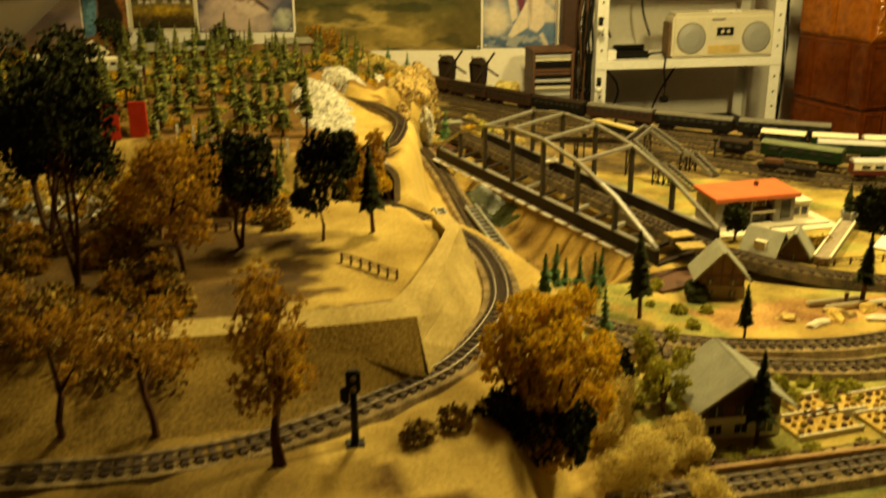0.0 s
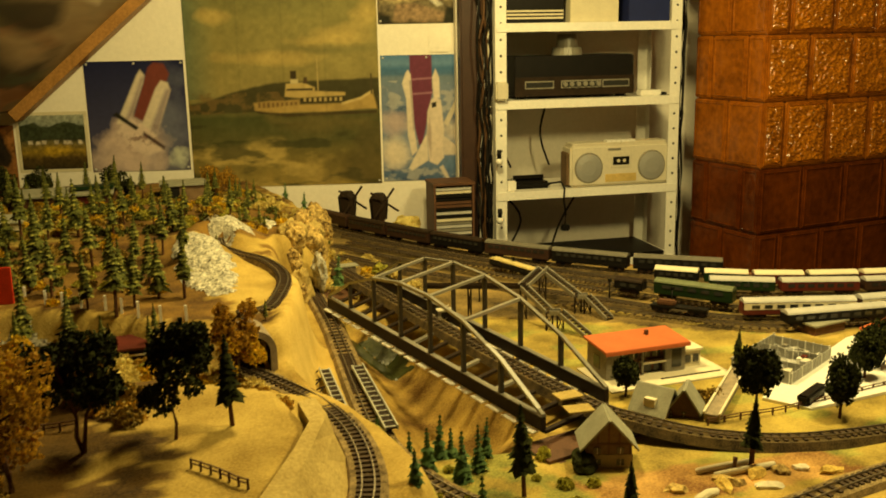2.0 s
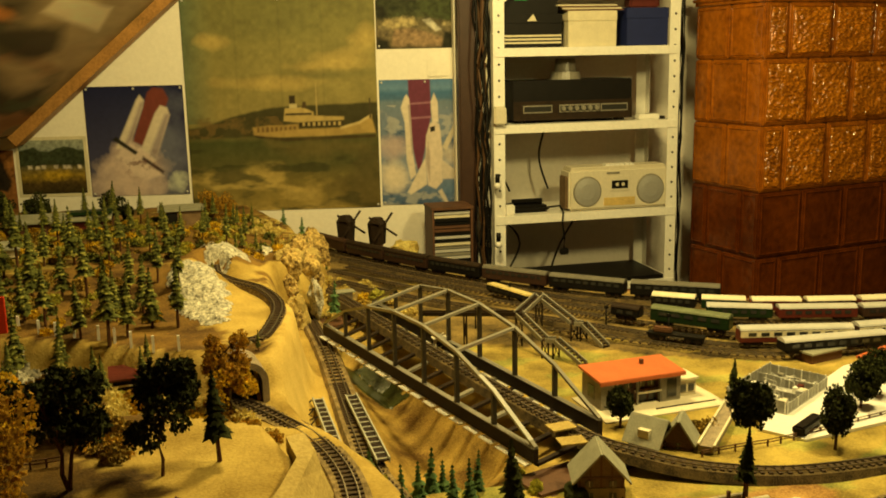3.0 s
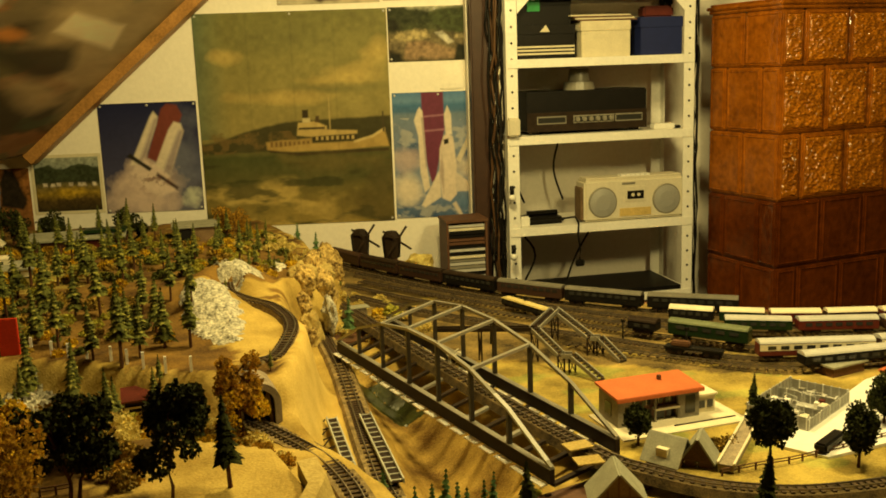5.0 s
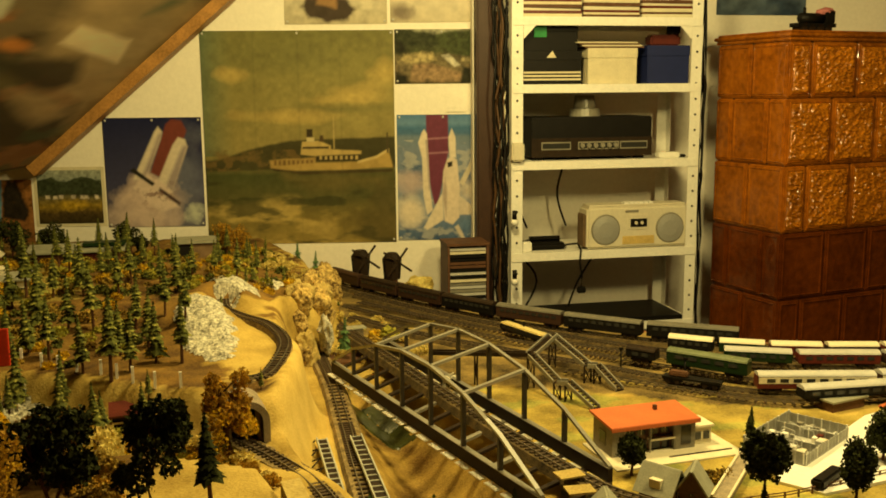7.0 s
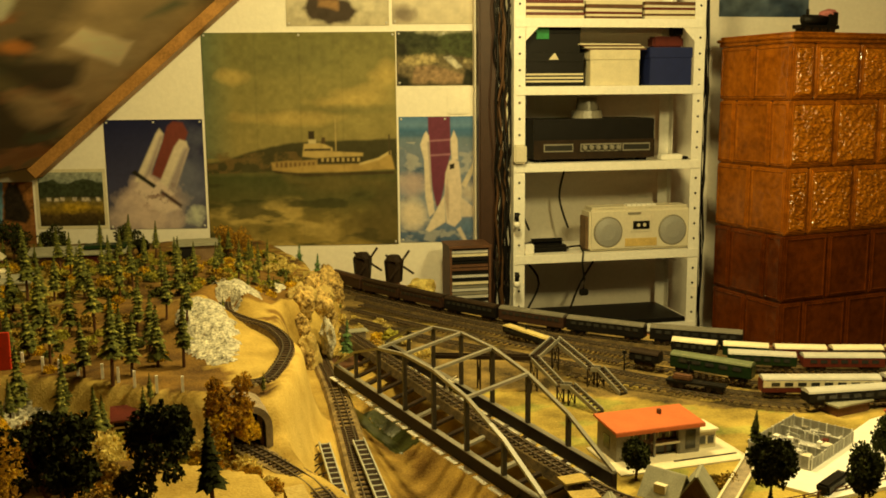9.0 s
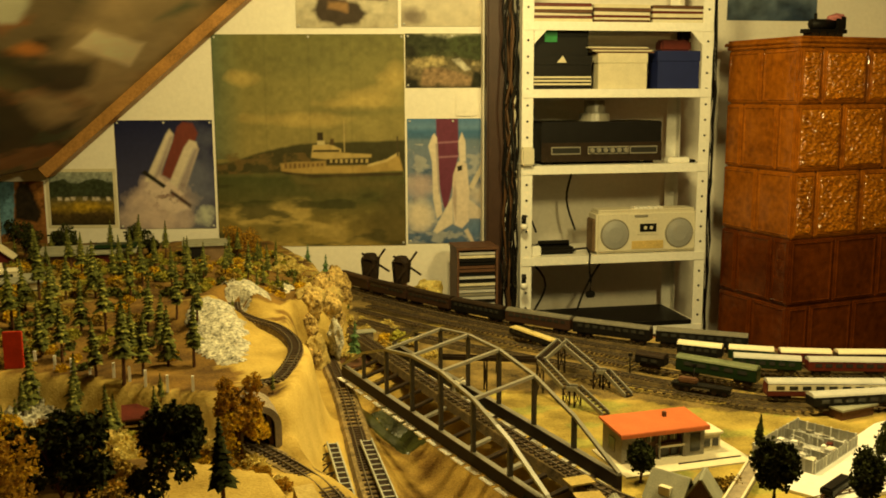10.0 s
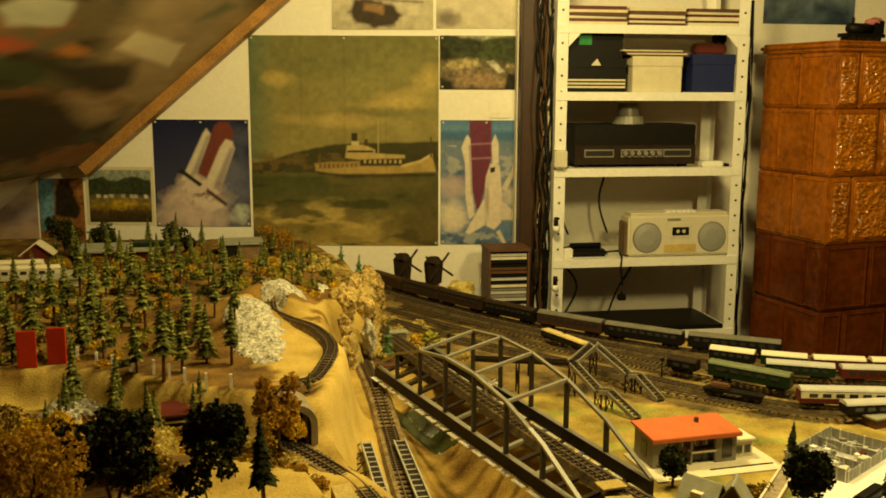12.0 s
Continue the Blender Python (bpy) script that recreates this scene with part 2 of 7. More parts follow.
w = box("wall_pier", (-0.005, -0.24, 0), (0.005, 0, 2.7), M_PLASTER)
w.matrix_basis = BACK
tagged(w, "narrow plastered return between the two walls", "wall", kind="structure")
# Assumed walls and ceiling out of view, kept dark to deepen the shadows.
tagged(box("wall_east", (4.6, -1.6, 0), (4.72, 5.2, 2.7), M_LOWBOUNCE), "unseen side wall, dark to cut bounced light", "wall", kind="structure")
tagged(box("wall_south", (-2.2, -1.72, 0), (4.72, -1.6, 2.7), M_LOWBOUNCE), "unseen wall, dark to cut bounced light", "wall", kind="structure")
tagged(box("wall_west", (-2.3, -1.72, 0), (-2.2, 5.2, 2.7), M_LOWBOUNCE), "unseen wall by the roof slope, dark to cut bounced light", "wall", kind="structure")
tagged(box("floor", (-2.4, -1.72, -0.1), (4.72, 5.2, 0), M_FLOOR), "dark wooden floor boards", "floor", kind="structure")
tagged(box("ceiling", (-2.4, -1.72, 2.6), (4.72, 5.2, 2.72), M_LOWBOUNCE), "unseen ceiling, dark to cut bounced light", "ceiling", kind="structure")


M_PRINT = bpy.data.materials.new("printed_sheet")
M_PRINT.use_nodes = True
_at = M_PRINT.node_tree.nodes.new("ShaderNodeVertexColor")
_at.layer_name = "print"
M_PRINT.node_tree.links.new(_at.outputs["Color"], M_PRINT.node_tree.nodes["Principled BSDF"].inputs["Base Color"])
M_PRINT.node_tree.nodes["Principled BSDF"].inputs["Roughness"].default_value = 0.62
M_PRINT.node_tree.nodes["Principled BSDF"].inputs["Specular IOR Level"].default_value = 0.15


class Print:
    """A picture laid on layer by layer, on a grid of its own over 0..1 each way."""

    def __init__(self, nx, ny, seed):
        self.u, self.v = np.meshgrid(np.linspace(0, 1, nx), np.linspace(0, 1, ny))
        self.rgb = np.zeros((ny, nx, 3))
        self.seed, self.asp = seed, ny / nx

    def noise(self, su, sv, octaves=4):
        out, amp, tot = 0.0, 1.0, 0.0
        for o in range(octaves):
            self.seed += 1
            lat = np.random.RandomState(self.seed).rand(128, 128)
            x, y = self.u * su * 2 ** o + 3.7 * o, self.v * sv * 2 ** o + 1.3 * o
            i, j = np.floor(x).astype(int), np.floor(y).astype(int)
            fx, fy = x - i, y - j
            fx, fy = fx * fx * (3 - 2 * fx), fy * fy * (3 - 2 * fy)
            g = lambda p, q: lat[p % 128, q % 128]
            out = out + amp * ((g(i, j) * (1 - fx) + g(i + 1, j) * fx) * (1 - fy) + (g(i, j + 1) * (1 - fx) + g(i + 1, j + 1) * fx) * fy)
            tot += amp
            amp *= 0.5
        return out / tot

    def bands(self, stops, wob=0.0, su=4, sv=4):
        v = self.v + wob * (self.noise(su, sv) - 0.5)
        for c in range(3):
            self.rgb[..., c] = np.interp(v, [s for s, _ in stops], [k[c] for _, k in stops])
        return self

    def lay(self, mask, colour):
        m = np.clip(mask, 0, 1)[..., None]
        self.rgb = self.rgb * (1 - m) + np.array(colour) * m
        return self

    def poly(self, pts, colour, soft=0.006, rag=0.0, grain=12, alpha=1.0):
        d, odd = np.full(self.u.shape, 1e9), np.zeros(self.u.shape, bool)
        for (ax, ay), (bx, by) in zip(pts, pts[1:] + pts[:1]):
            ex, ey = bx - ax, by - ay
            t = np.clip(((self.u - ax) * ex + (self.v - ay) * ey * self.asp ** 2) / (ex * ex + ey * ey * self.asp ** 2 + 1e-12), 0, 1)
            d = np.minimum(d, np.hypot(self.u - ax - t * ex, (self.v - ay - t * ey) * self.asp))
            if by != ay:
                odd ^= ((ay > self.v) != (by > self.v)) & (self.u < ax + (self.v - ay) / (by - ay) * ex)
        s = np.where(odd, d, -d)
        if rag:
            s = s + rag * (self.noise(grain, grain * self.asp) - 0.5) * 2
        return self.lay(alpha * np.clip(0.5 + s / (2 * soft), 0, 1), colour)

    def blob(self, cu, cv, ru, rv, colour, rag=0.5, grain=8, alpha=1.0):
        r = np.hypot((self.u - cu) / ru, (self.v - cv) / rv) + rag * (self.noise(grain, grain * self.asp) - 0.5) * 2
        return self.lay(alpha * np.clip(1.25 - r, 0, 1) ** 0.8, colour)

    def mottle(self, amount, su, sv, octaves=4):
        n = self.noise(su, sv, octaves)
        self.rgb = self.rgb * (1 + amount * (n - 0.5) * 2)[..., None]
        return self

    def sheet(self, name, wd, ht, parent, m=None):
        ny, nx = self.u.shape
        verts = [(a * wd, 0.0, b * ht) for a, b in zip(self.u.ravel().tolist(), self.v.ravel().tolist())]
        faces = [(j * nx + i, j * nx + i + 1, (j + 1) * nx + i + 1, (j + 1) * nx + i) for j in range(ny - 1) for i in range(nx - 1)]
        ob = mesh_of(name, verts, faces, M_PRINT, parent)
        col = np.ones((ny * nx, 4), np.float32)
        col[:, :3] = np.clip(self.rgb, 0.004, 0.8).reshape(-1, 3)
        ob.data.color_attributes.new("print", "FLOAT_COLOR", "POINT").data.foreach_set("color", col.ravel())
        if m is not None:
            ob.matrix_basis = m
        return ob


def hang(corners, art, label, border=0.0, pins=True):
    """A sheet on the gable wall, by (u, z) of its lower left and upper right corner."""
    (u0, z0), (u1, z1) = corners
    wd, ht = u1 - u0, z1 - z0
    t = thing("poster", WALL @ pose(u0, -0.003, z0), label, "poster", "posters on the gable wall")
    box("backing", (-border, 0.0008, -border), (wd + border, 0.002, ht + border), M_PAPER, t, "white paper back" if border else "")
    art.sheet("sheet", wd, ht, t)
    for x, z in ((0.01, 0.01), (wd - 0.01, 0.01), (0.01, ht - 0.01), (wd - 0.01, ht - 0.01), (wd / 2, ht - 0.01)) if pins else ():
        bm = bmesh.new()
        disc_bm(bm, 0.005, 0.004, pose(x, 0.0, z, 90), 10, 0.003)
        part("pin", bm, M_ROOFS, t)
    return t


OFF, DK = (0.60, 0.52, 0.42), (0.018, 0.016, 0.012)
p = Print(220, 240, 11).bands([(0, (0.24, 0.175, 0.045)), (0.12, (0.17, 0.13, 0.035)), (0.22, (0.085, 0.08, 0.025)), (0.33, (0.055, 0.062, 0.02)), (0.36, (0.12, 0.11, 0.035)), (0.45, (0.25, 0.205, 0.07)), (0.7, (0.215, 0.185, 0.062)), (1, (0.16, 0.15, 0.05))], 0.03)
p.lay(np.clip(1 - p.u / 0.16, 0, 1) * (p.v > 0.42) * 0.7, (0.07, 0.115, 0.075))
for c in ((0.80, 0.70, 0.20, 0.05), (0.95, 0.80, 0.10, 0.06), (0.14, 0.80, 0.10, 0.035), (0.66, 0.67, 0.14, 0.03), (0.40, 0.60, 0.25, 0.03)):
    p.blob(*c, (0.43, 0.32, 0.10), 0.8, 7, 0.8)
p.blob(0.80, 0.645, 0.20, 0.022, (0.13, 0.12, 0.045), 0.6, 7, 0.6).blob(0.45, 0.88, 0.3, 0.07, (0.13, 0.125, 0.045), 0.8, 5, 0.5)
p.lay(np.clip((p.noise(5, 14) - 0.50) * 5, 0, 0.85) * np.clip((0.25 - p.v) * 12, 0, 1) * np.clip((0.85 - p.u) * 4, 0, 1), (0.42, 0.31, 0.095)).lay(np.clip((p.noise(6, 20) - 0.55) * 6, 0, 0.8) * (p.v < 0.30), (0.04, 0.042, 0.015))
p.lay(np.clip((p.noise(4, 10) - 0.45) * 5, 0, 0.7) * np.clip((p.u - 0.62) * 4, 0, 1) * (p.v < 0.3), (0.075, 0.06, 0.02))
p.poly([(0.0, 0.395), (0.10, 0.415), (0.22, 0.45), (0.45, 0.49), (0.65, 0.50), (1.0, 0.505), (1.0, 0.36), (0.0, 0.35)], (0.05, 0.045, 0.017), 0.006, 0.008)
p.lay(np.clip((p.noise(24, 34) - 0.47) * 4, 0, 0.7) * (p.v > 0.35) * (p.v < 0.45) * (p.u < 0.5), (0.15, 0.095, 0.03))
HULL, DEEP = (0.50, 0.37, 0.13), (0.035, 0.025, 0.012)
p.poly([(0.34, 0.36), (0.335, 0.40), (0.58, 0.412), (0.58, 0.36), (0.42, 0.35)], (0.33, 0.22, 0.07), 0.005, 0.004)
for k in range(9):
    p.poly([(0.36 + k * 0.024, 0.375), (0.36 + k * 0.024, 0.398), (0.372 + k * 0.024, 0.399), (0.372 + k * 0.024, 0.375)], (0.16, 0.095, 0.03), 0.003, 0.002)
p.poly([(0.36, 0.368), (0.60, 0.388), (0.80, 0.388), (0.90, 0.412), (0.965, 0.447), (0.985, 0.362), (0.70, 0.348), (0.45, 0.350)], (0.40, 0.275, 0.085), 0.005, 0.003).poly([(0.80, 0.392), (0.90, 0.416), (0.965, 0.45), (0.967, 0.436), (0.90, 0.403), (0.80, 0.380)], (0.55, 0.42, 0.18), 0.004)
p.poly([(0.50, 0.425), (0.505, 0.452), (0.60, 0.455), (0.82, 0.44), (0.82, 0.425), (0.60, 0.415)], (0.45, 0.33, 0.12), 0.004, 0.003)
p.poly([(0.58, 0.395), (0.585, 0.418), (0.81, 0.422), (0.82, 0.398)], DEEP, 0.004, 0.003)
for k in range(8):
    p.poly([(0.60 + k * 0.027, 0.40), (0.60 + k * 0.027, 0.417), (0.613 + k * 0.027, 0.417), (0.613 + k * 0.027, 0.40)], (0.45, 0.34, 0.13), 0.003, 0.002)
p.poly([(0.505, 0.45), (0.51, 0.485), (0.60, 0.49), (0.66, 0.465), (0.66, 0.45)], (0.47, 0.35, 0.13), 0.004, 0.002).poly([(0.51, 0.452), (0.515, 0.462), (0.65, 0.462), (0.65, 0.452)], DEEP, 0.003)
p.poly([(0.535, 0.505), (0.535, 0.545), (0.567, 0.545), (0.567, 0.505)], DEEP, 0.004).poly([(0.535, 0.485), (0.535, 0.505), (0.575, 0.505), (0.575, 0.485)], (0.55, 0.46, 0.24), 0.004).poly([(0.60, 0.485), (0.605, 0.515), (0.622, 0.515), (0.625, 0.485)], (0.07, 0.045, 0.02), 0.004)
p.poly([(0.675, 0.45), (0.675, 0.60), (0.680, 0.60), (0.681, 0.45)], (0.42, 0.32, 0.13), 0.003).poly([(0.955, 0.43), (0.955, 0.525), (0.963, 0.525), (0.965, 0.43)], (0.06, 0.045, 0.02), 0.003)
p.poly([(0.34, 0.36), (0.50, 0.345), (0.985, 0.352), (0.985, 0.338), (0.5, 0.328), (0.36, 0.35)], DEEP, 0.004, 0.003)
p.poly([(0.40, 0.33), (0.98, 0.335), (0.95, 0.27), (0.55, 0.25)], (0.15, 0.115, 0.035), 0.03, 0.03, 14, 0.6)
for x in (0.27, 0.5, 0.72):
    p.lay(np.exp(-((p.u - x) / 0.006) ** 2) * 0.16, (0.07, 0.065, 0.03))
hang(((-0.715, 0.89), (0.022, 1.712)), p.mottle(0.22, 40, 44).mottle(0.2, 5, 5), "large faded poster of a steamer on a lake")

p = Print(120, 140, 31).bands([(0, (0.10, 0.09, 0.12)), (0.35, (0.045, 0.045, 0.10)), (1, (0.012, 0.014, 0.055))], 0.1)
p.blob(0.78, 0.35, 0.22, 0.55, (0.16, 0.17, 0.24), 0.6, 5, 0.6)
for c in ((0.30, 0.10, 0.26, 0.22), (0.45, 0.22, 0.28, 0.20), (0.25, 0.30, 0.16, 0.14), (0.55, 0.06, 0.20, 0.14), (0.40, 0.38, 0.20, 0.12)):
    p.blob(*c, (0.56, 0.43, 0.38), 0.7, 7, 0.85)
p.poly([(0.46, 0.50), (0.64, 0.94), (0.70, 0.985), (0.80, 0.97), (0.85, 0.88), (0.64, 0.42)], (0.16, 0.04, 0.03), 0.012)
p.poly([(0.28, 0.44), (0.52, 0.87), (0.56, 0.92), (0.60, 0.87), (0.58, 0.80), (0.40, 0.42)], OFF, 0.012).poly([(0.36, 0.44), (0.56, 0.84), (0.595, 0.86), (0.42, 0.44)], (0.30, 0.24, 0.24), 0.02)
p.poly([(0.50, 0.36), (0.70, 0.75), (0.76, 0.82), (0.83, 0.80), (0.85, 0.73), (0.66, 0.30)], OFF, 0.012).poly([(0.60, 0.36), (0.80, 0.74), (0.85, 0.74), (0.68, 0.32)], (0.32, 0.26, 0.26), 0.02)
p.poly([(0.28, 0.36), (0.42, 0.50), (0.64, 0.36), (0.72, 0.18), (0.52, 0.14)], (0.60, 0.48, 0.42), 0.02, 0.03, 14)
p.poly([(0.25, 0.52), (0.29, 0.545), (0.50, 0.40), (0.47, 0.375)], DK, 0.01, 0.006).poly([(0.55, 0.36), (0.76, 0.22), (0.74, 0.19), (0.53, 0.33)], (0.05, 0.03, 0.03), 0.012, 0.01)
p.lay(np.clip((p.noise(18, 20) - 0.56) * 8, 0, 0.7) * np.exp(-((p.u - 0.5) / 0.18) ** 2 - ((p.v - 0.32) / 0.13) ** 2), (0.12, 0.05, 0.04))
p.blob(0.90, 0.12, 0.09, 0.08, (0.50, 0.52, 0.44), 0.9, 14, 0.9)
hang(((-1.10, 0.965), (-0.725, 1.388)), p.mottle(0.12, 30, 34), "navy poster of a white space shuttle launching in smoke")

p = Print(130, 180, 51).bands([(0, (0.06, 0.10, 0.19)), (0.12, (0.10, 0.15, 0.26)), (0.32, (0.20, 0.24, 0.32)), (0.5, (0.13, 0.17, 0.25)), (0.72, (0.15, 0.19, 0.27)), (0.82, (0.13, 0.18, 0.25)), (0.85, (0.06, 0.13, 0.24)), (0.89, (0.05, 0.13, 0.26)), (0.93, (0.11, 0.21, 0.36)), (1, (0.07, 0.16, 0.32))], 0.02)
p.lay(np.clip((p.noise(7, 16) - 0.55) * 7, 0, 0.7) * (p.v < 0.80), (0.36, 0.36, 0.36)).lay(np.clip((p.noise(9, 14) - 0.56) * 7, 0, 0.8) * (p.v < 0.6), (0.035, 0.07, 0.16))
p.blob(0.14, 0.47, 0.16, 0.08, (0.42, 0.33, 0.33), 0.6, 8, 0.9).blob(0.84, 0.40, 0.20, 0.09, (0.46, 0.40, 0.34), 0.6, 8, 0.95).blob(0.75, 0.14, 0.15, 0.08, (0.09, 0.15, 0.26), 0.6, 8, 0.9)
p.poly([(0.315, 1.0), (0.32, 0.70), (0.36, 0.42), (0.40, 0.28), (0.44, 0.30), (0.52, 0.56), (0.56, 0.72), (0.555, 1.0)], (0.13, 0.030, 0.062), 0.008)
for y in (0.815, 0.70):
    p.poly([(0.31, y), (0.56, y + 0.01), (0.56, y - 0.005), (0.31, y - 0.015)], (0.27, 0.12, 0.17), 0.006)
p.poly([(0.23, 0.78), (0.27, 0.86), (0.295, 0.885), (0.325, 0.85), (0.335, 0.70), (0.35, 0.42), (0.38, 0.24), (0.32, 0.20), (0.28, 0.36), (0.27, 0.66)], OFF, 0.008).poly([(0.31, 0.80), (0.325, 0.80), (0.35, 0.42), (0.34, 0.40)], (0.30, 0.24, 0.24), 0.01)
p.poly([(0.56, 0.82), (0.595, 0.89), (0.635, 0.82), (0.64, 0.66), (0.57, 0.66)], OFF, 0.008)
p.poly([(0.50, 0.55), (0.545, 0.645), (0.59, 0.675), (0.65, 0.64), (0.68, 0.42), (0.67, 0.18), (0.60, 0.12), (0.51, 0.15), (0.49, 0.36)], (0.58, 0.49, 0.40), 0.009, 0.004).poly([(0.49, 0.38), (0.28, 0.10), (0.32, 0.08), (0.50, 0.16)], OFF, 0.009).poly([(0.66, 0.36), (0.88, 0.24), (0.90, 0.20), (0.67, 0.20)], (0.50, 0.43, 0.36), 0.01)
p.poly([(0.545, 0.62), (0.60, 0.63), (0.60, 0.59), (0.55, 0.58)], DK, 0.006).poly([(0.49, 0.37), (0.52, 0.50), (0.54, 0.40), (0.53, 0.18)], (0.36, 0.29, 0.25), 0.012)
p.poly([(0.68, 0.46), (0.92, 0.80), (0.955, 0.785), (0.72, 0.43)], (0.48, 0.42, 0.33), 0.008, 0.006).poly([(0.62, 0.10), (0.70, 0.0), (0.74, 0.0), (0.66, 0.12)], (0.50, 0.43, 0.36), 0.01)
p.blob(0.12, 0.24, 0.15, 0.12, (0.62, 0.54, 0.44), 0.15, 6, 1.0).blob(0.15, 0.20, 0.13, 0.10, (0.62, 0.54, 0.44), 0.2, 6, 0.9)
hang(((0.030, 0.896), (0.390, 1.389)), p.mottle(0.15, 30, 40), "blue poster of a shuttle on its launch pad")

p = Print(130, 78, 71).bands([(0, (0.09, 0.07, 0.035)), (0.3, (0.14, 0.11, 0.06)), (0.5, (0.11, 0.09, 0.045)), (0.62, (0.05, 0.055, 0.022)), (0.9, (0.05, 0.06, 0.025)), (0.95, (0.22, 0.22, 0.15)), (1, (0.30, 0.29, 0.21))], 0.08)
p.poly([(0.0, 0.72), (0.0, 1.0), (0.18, 1.0), (0.40, 0.90), (0.5, 0.74), (0.3, 0.66)], (0.03, 0.035, 0.015), 0.02, 0.03).poly([(0.38, 0.80), (0.50, 0.95), (1, 0.97), (1, 0.48), (0.62, 0.55)], (0.042, 0.052, 0.018), 0.02, 0.03)
p.poly([(0.04, 0.42), (0.10, 0.55), (0.40, 0.56), (0.44, 0.44), (0.22, 0.36)], (0.36, 0.29, 0.14), 0.02, 0.04, 14).poly([(0.15, 0.05), (0.20, 0.36), (0.45, 0.36), (0.70, 0.18), (0.70, 0.05)], (0.24, 0.16, 0.09), 0.02, 0.03, 14).poly([(0.50, 0.52), (0.58, 0.54), (0.70, 0.34), (0.64, 0.30)], (0.45, 0.42, 0.33), 0.012, 0.01).blob(0.85, 0.42, 0.12, 0.06, (0.36, 0.30, 0.16), 0.9, 18, 0.9)
p.poly([(0, 0.55), (0, 0.80), (0.10, 0.80), (0.14, 0.60)], (0.015, 0.015, 0.008), 0.02, 0.02).poly([(0, 0), (0, 0.2), (0.12, 0.16), (0.16, 0)], (0.012, 0.012, 0.007), 0.02, 0.02).poly([(0.70, 0), (0.74, 0.3), (0.9, 0.26), (1, 0.34), (1, 0)], (0.018, 0.018, 0.009), 0.02, 0.03)
hang(((0.026, 1.508), (0.388, 1.714)), p.mottle(0.7, 26, 16), "small landscape poster of a valley with a town")

p = Print(90, 76, 81).bands([(0, (0.03, 0.022, 0.008)), (0.2, (0.07, 0.045, 0.012)), (0.34, (0.24, 0.16, 0.02)), (0.48, (0.12, 0.10, 0.04)), (0.55, (0.03, 0.035, 0.018)), (0.75, (0.04, 0.05, 0.025)), (0.84, (0.22, 0.25, 0.21)), (1, (0.28, 0.30, 0.24))], 0.08)
p.poly([(0, 0.55), (0, 0.80), (0.2, 0.87), (0.42, 0.78), (0.7, 0.89), (1, 0.80), (1, 0.55)], (0.035, 0.045, 0.022), 0.012, 0.03)
for x in (0.12, 0.24, 0.33, 0.52, 0.66, 0.72, 0.88):
    p.poly([(x, 0.47), (x, 0.53), (x + 0.06, 0.53), (x + 0.06, 0.47)], OFF, 0.012, 0.02, 20, 0.8)
p.blob(0.52, 0.34, 0.26, 0.09, (0.44, 0.28, 0.02), 0.6, 10, 0.9).mottle(0.7, 24, 20)
hang(((-1.364, 0.982), (-1.118, 1.190)), p, "landscape print of a village below dark hills", 0.012, False)

p = Print(70, 120, 91).bands([(0, (0.14, 0.06, 0.02)), (0.4, (0.20, 0.085, 0.025)), (1, (0.27, 0.115, 0.03))], 0.3)
p.poly([(0, 0.35), (0, 1), (0.36, 1), (0.34, 0.7), (0.26, 0.4)], (0.11, 0.23, 0.33), 0.02, 0.03).poly([(0.34, 0.55), (0.36, 0.85), (0.5, 1), (0.66, 0.98), (0.92, 0.62), (0.8, 0.5)], (0.02, 0.014, 0.008), 0.03, 0.03)
hang(((-1.563, 0.83), (-1.385, 1.155)), p.mottle(0.7, 16, 26), "print of a brown rock arch under blue sky", 0, False)
p = Print(100, 70, 95).bands([(0, (0.30, 0.17, 0.09)), (0.4, (0.42, 0.29, 0.22)), (0.62, (0.26, 0.20, 0.22)), (0.8, (0.42, 0.32, 0.27)), (1, (0.46, 0.37, 0.25))], 0.15)
hang(((-2.05, 0.83), (-1.57, 1.15)), p.mottle(0.3, 10, 12), "print of a pink evening sky over land", 0, False)
p = Print(110, 84, 97).bands([(0, (0.42, 0.37, 0.26)), (0.5, (0.52, 0.47, 0.35)), (1, (0.42, 0.40, 0.32))], 0.4)
p.poly([(0.17, 0.22), (0.22, 0.40), (0.42, 0.38), (0.62, 0.30), (0.70, 0.18), (0.62, 0.05), (0.42, 0.03), (0.24, 0.1)], (0.05, 0.035, 0.025), 0.02, 0.03).poly([(0.30, 0.24), (0.32, 0.34), (0.5, 0.30), (0.5, 0.2)], (0.28, 0.16, 0.07), 0.02, 0.02).poly([(0.0, 0.42), (0.9, 0.36), (0.9, 0.34), (0.0, 0.40)], (0.12, 0.10, 0.08), 0.012)
hang(((-0.39, 1.735), (0.0, 2.03)), p.mottle(0.3, 18, 14), "pale poster of a dark helicopter")
p = Print(90, 76, 99).bands([(0, (0.50, 0.44, 0.32)), (0.4, (0.56, 0.50, 0.38)), (1, (0.5, 0.45, 0.35))], 0.3).blob(0.12, 0.12, 0.12, 0.16, (0.10, 0.07, 0.06), 0.7, 8, 0.8)
hang(((0.012, 1.74), (0.36, 2.03)), p.mottle(0.2, 14, 12), "pale landscape sheet pinned above the valley poster")

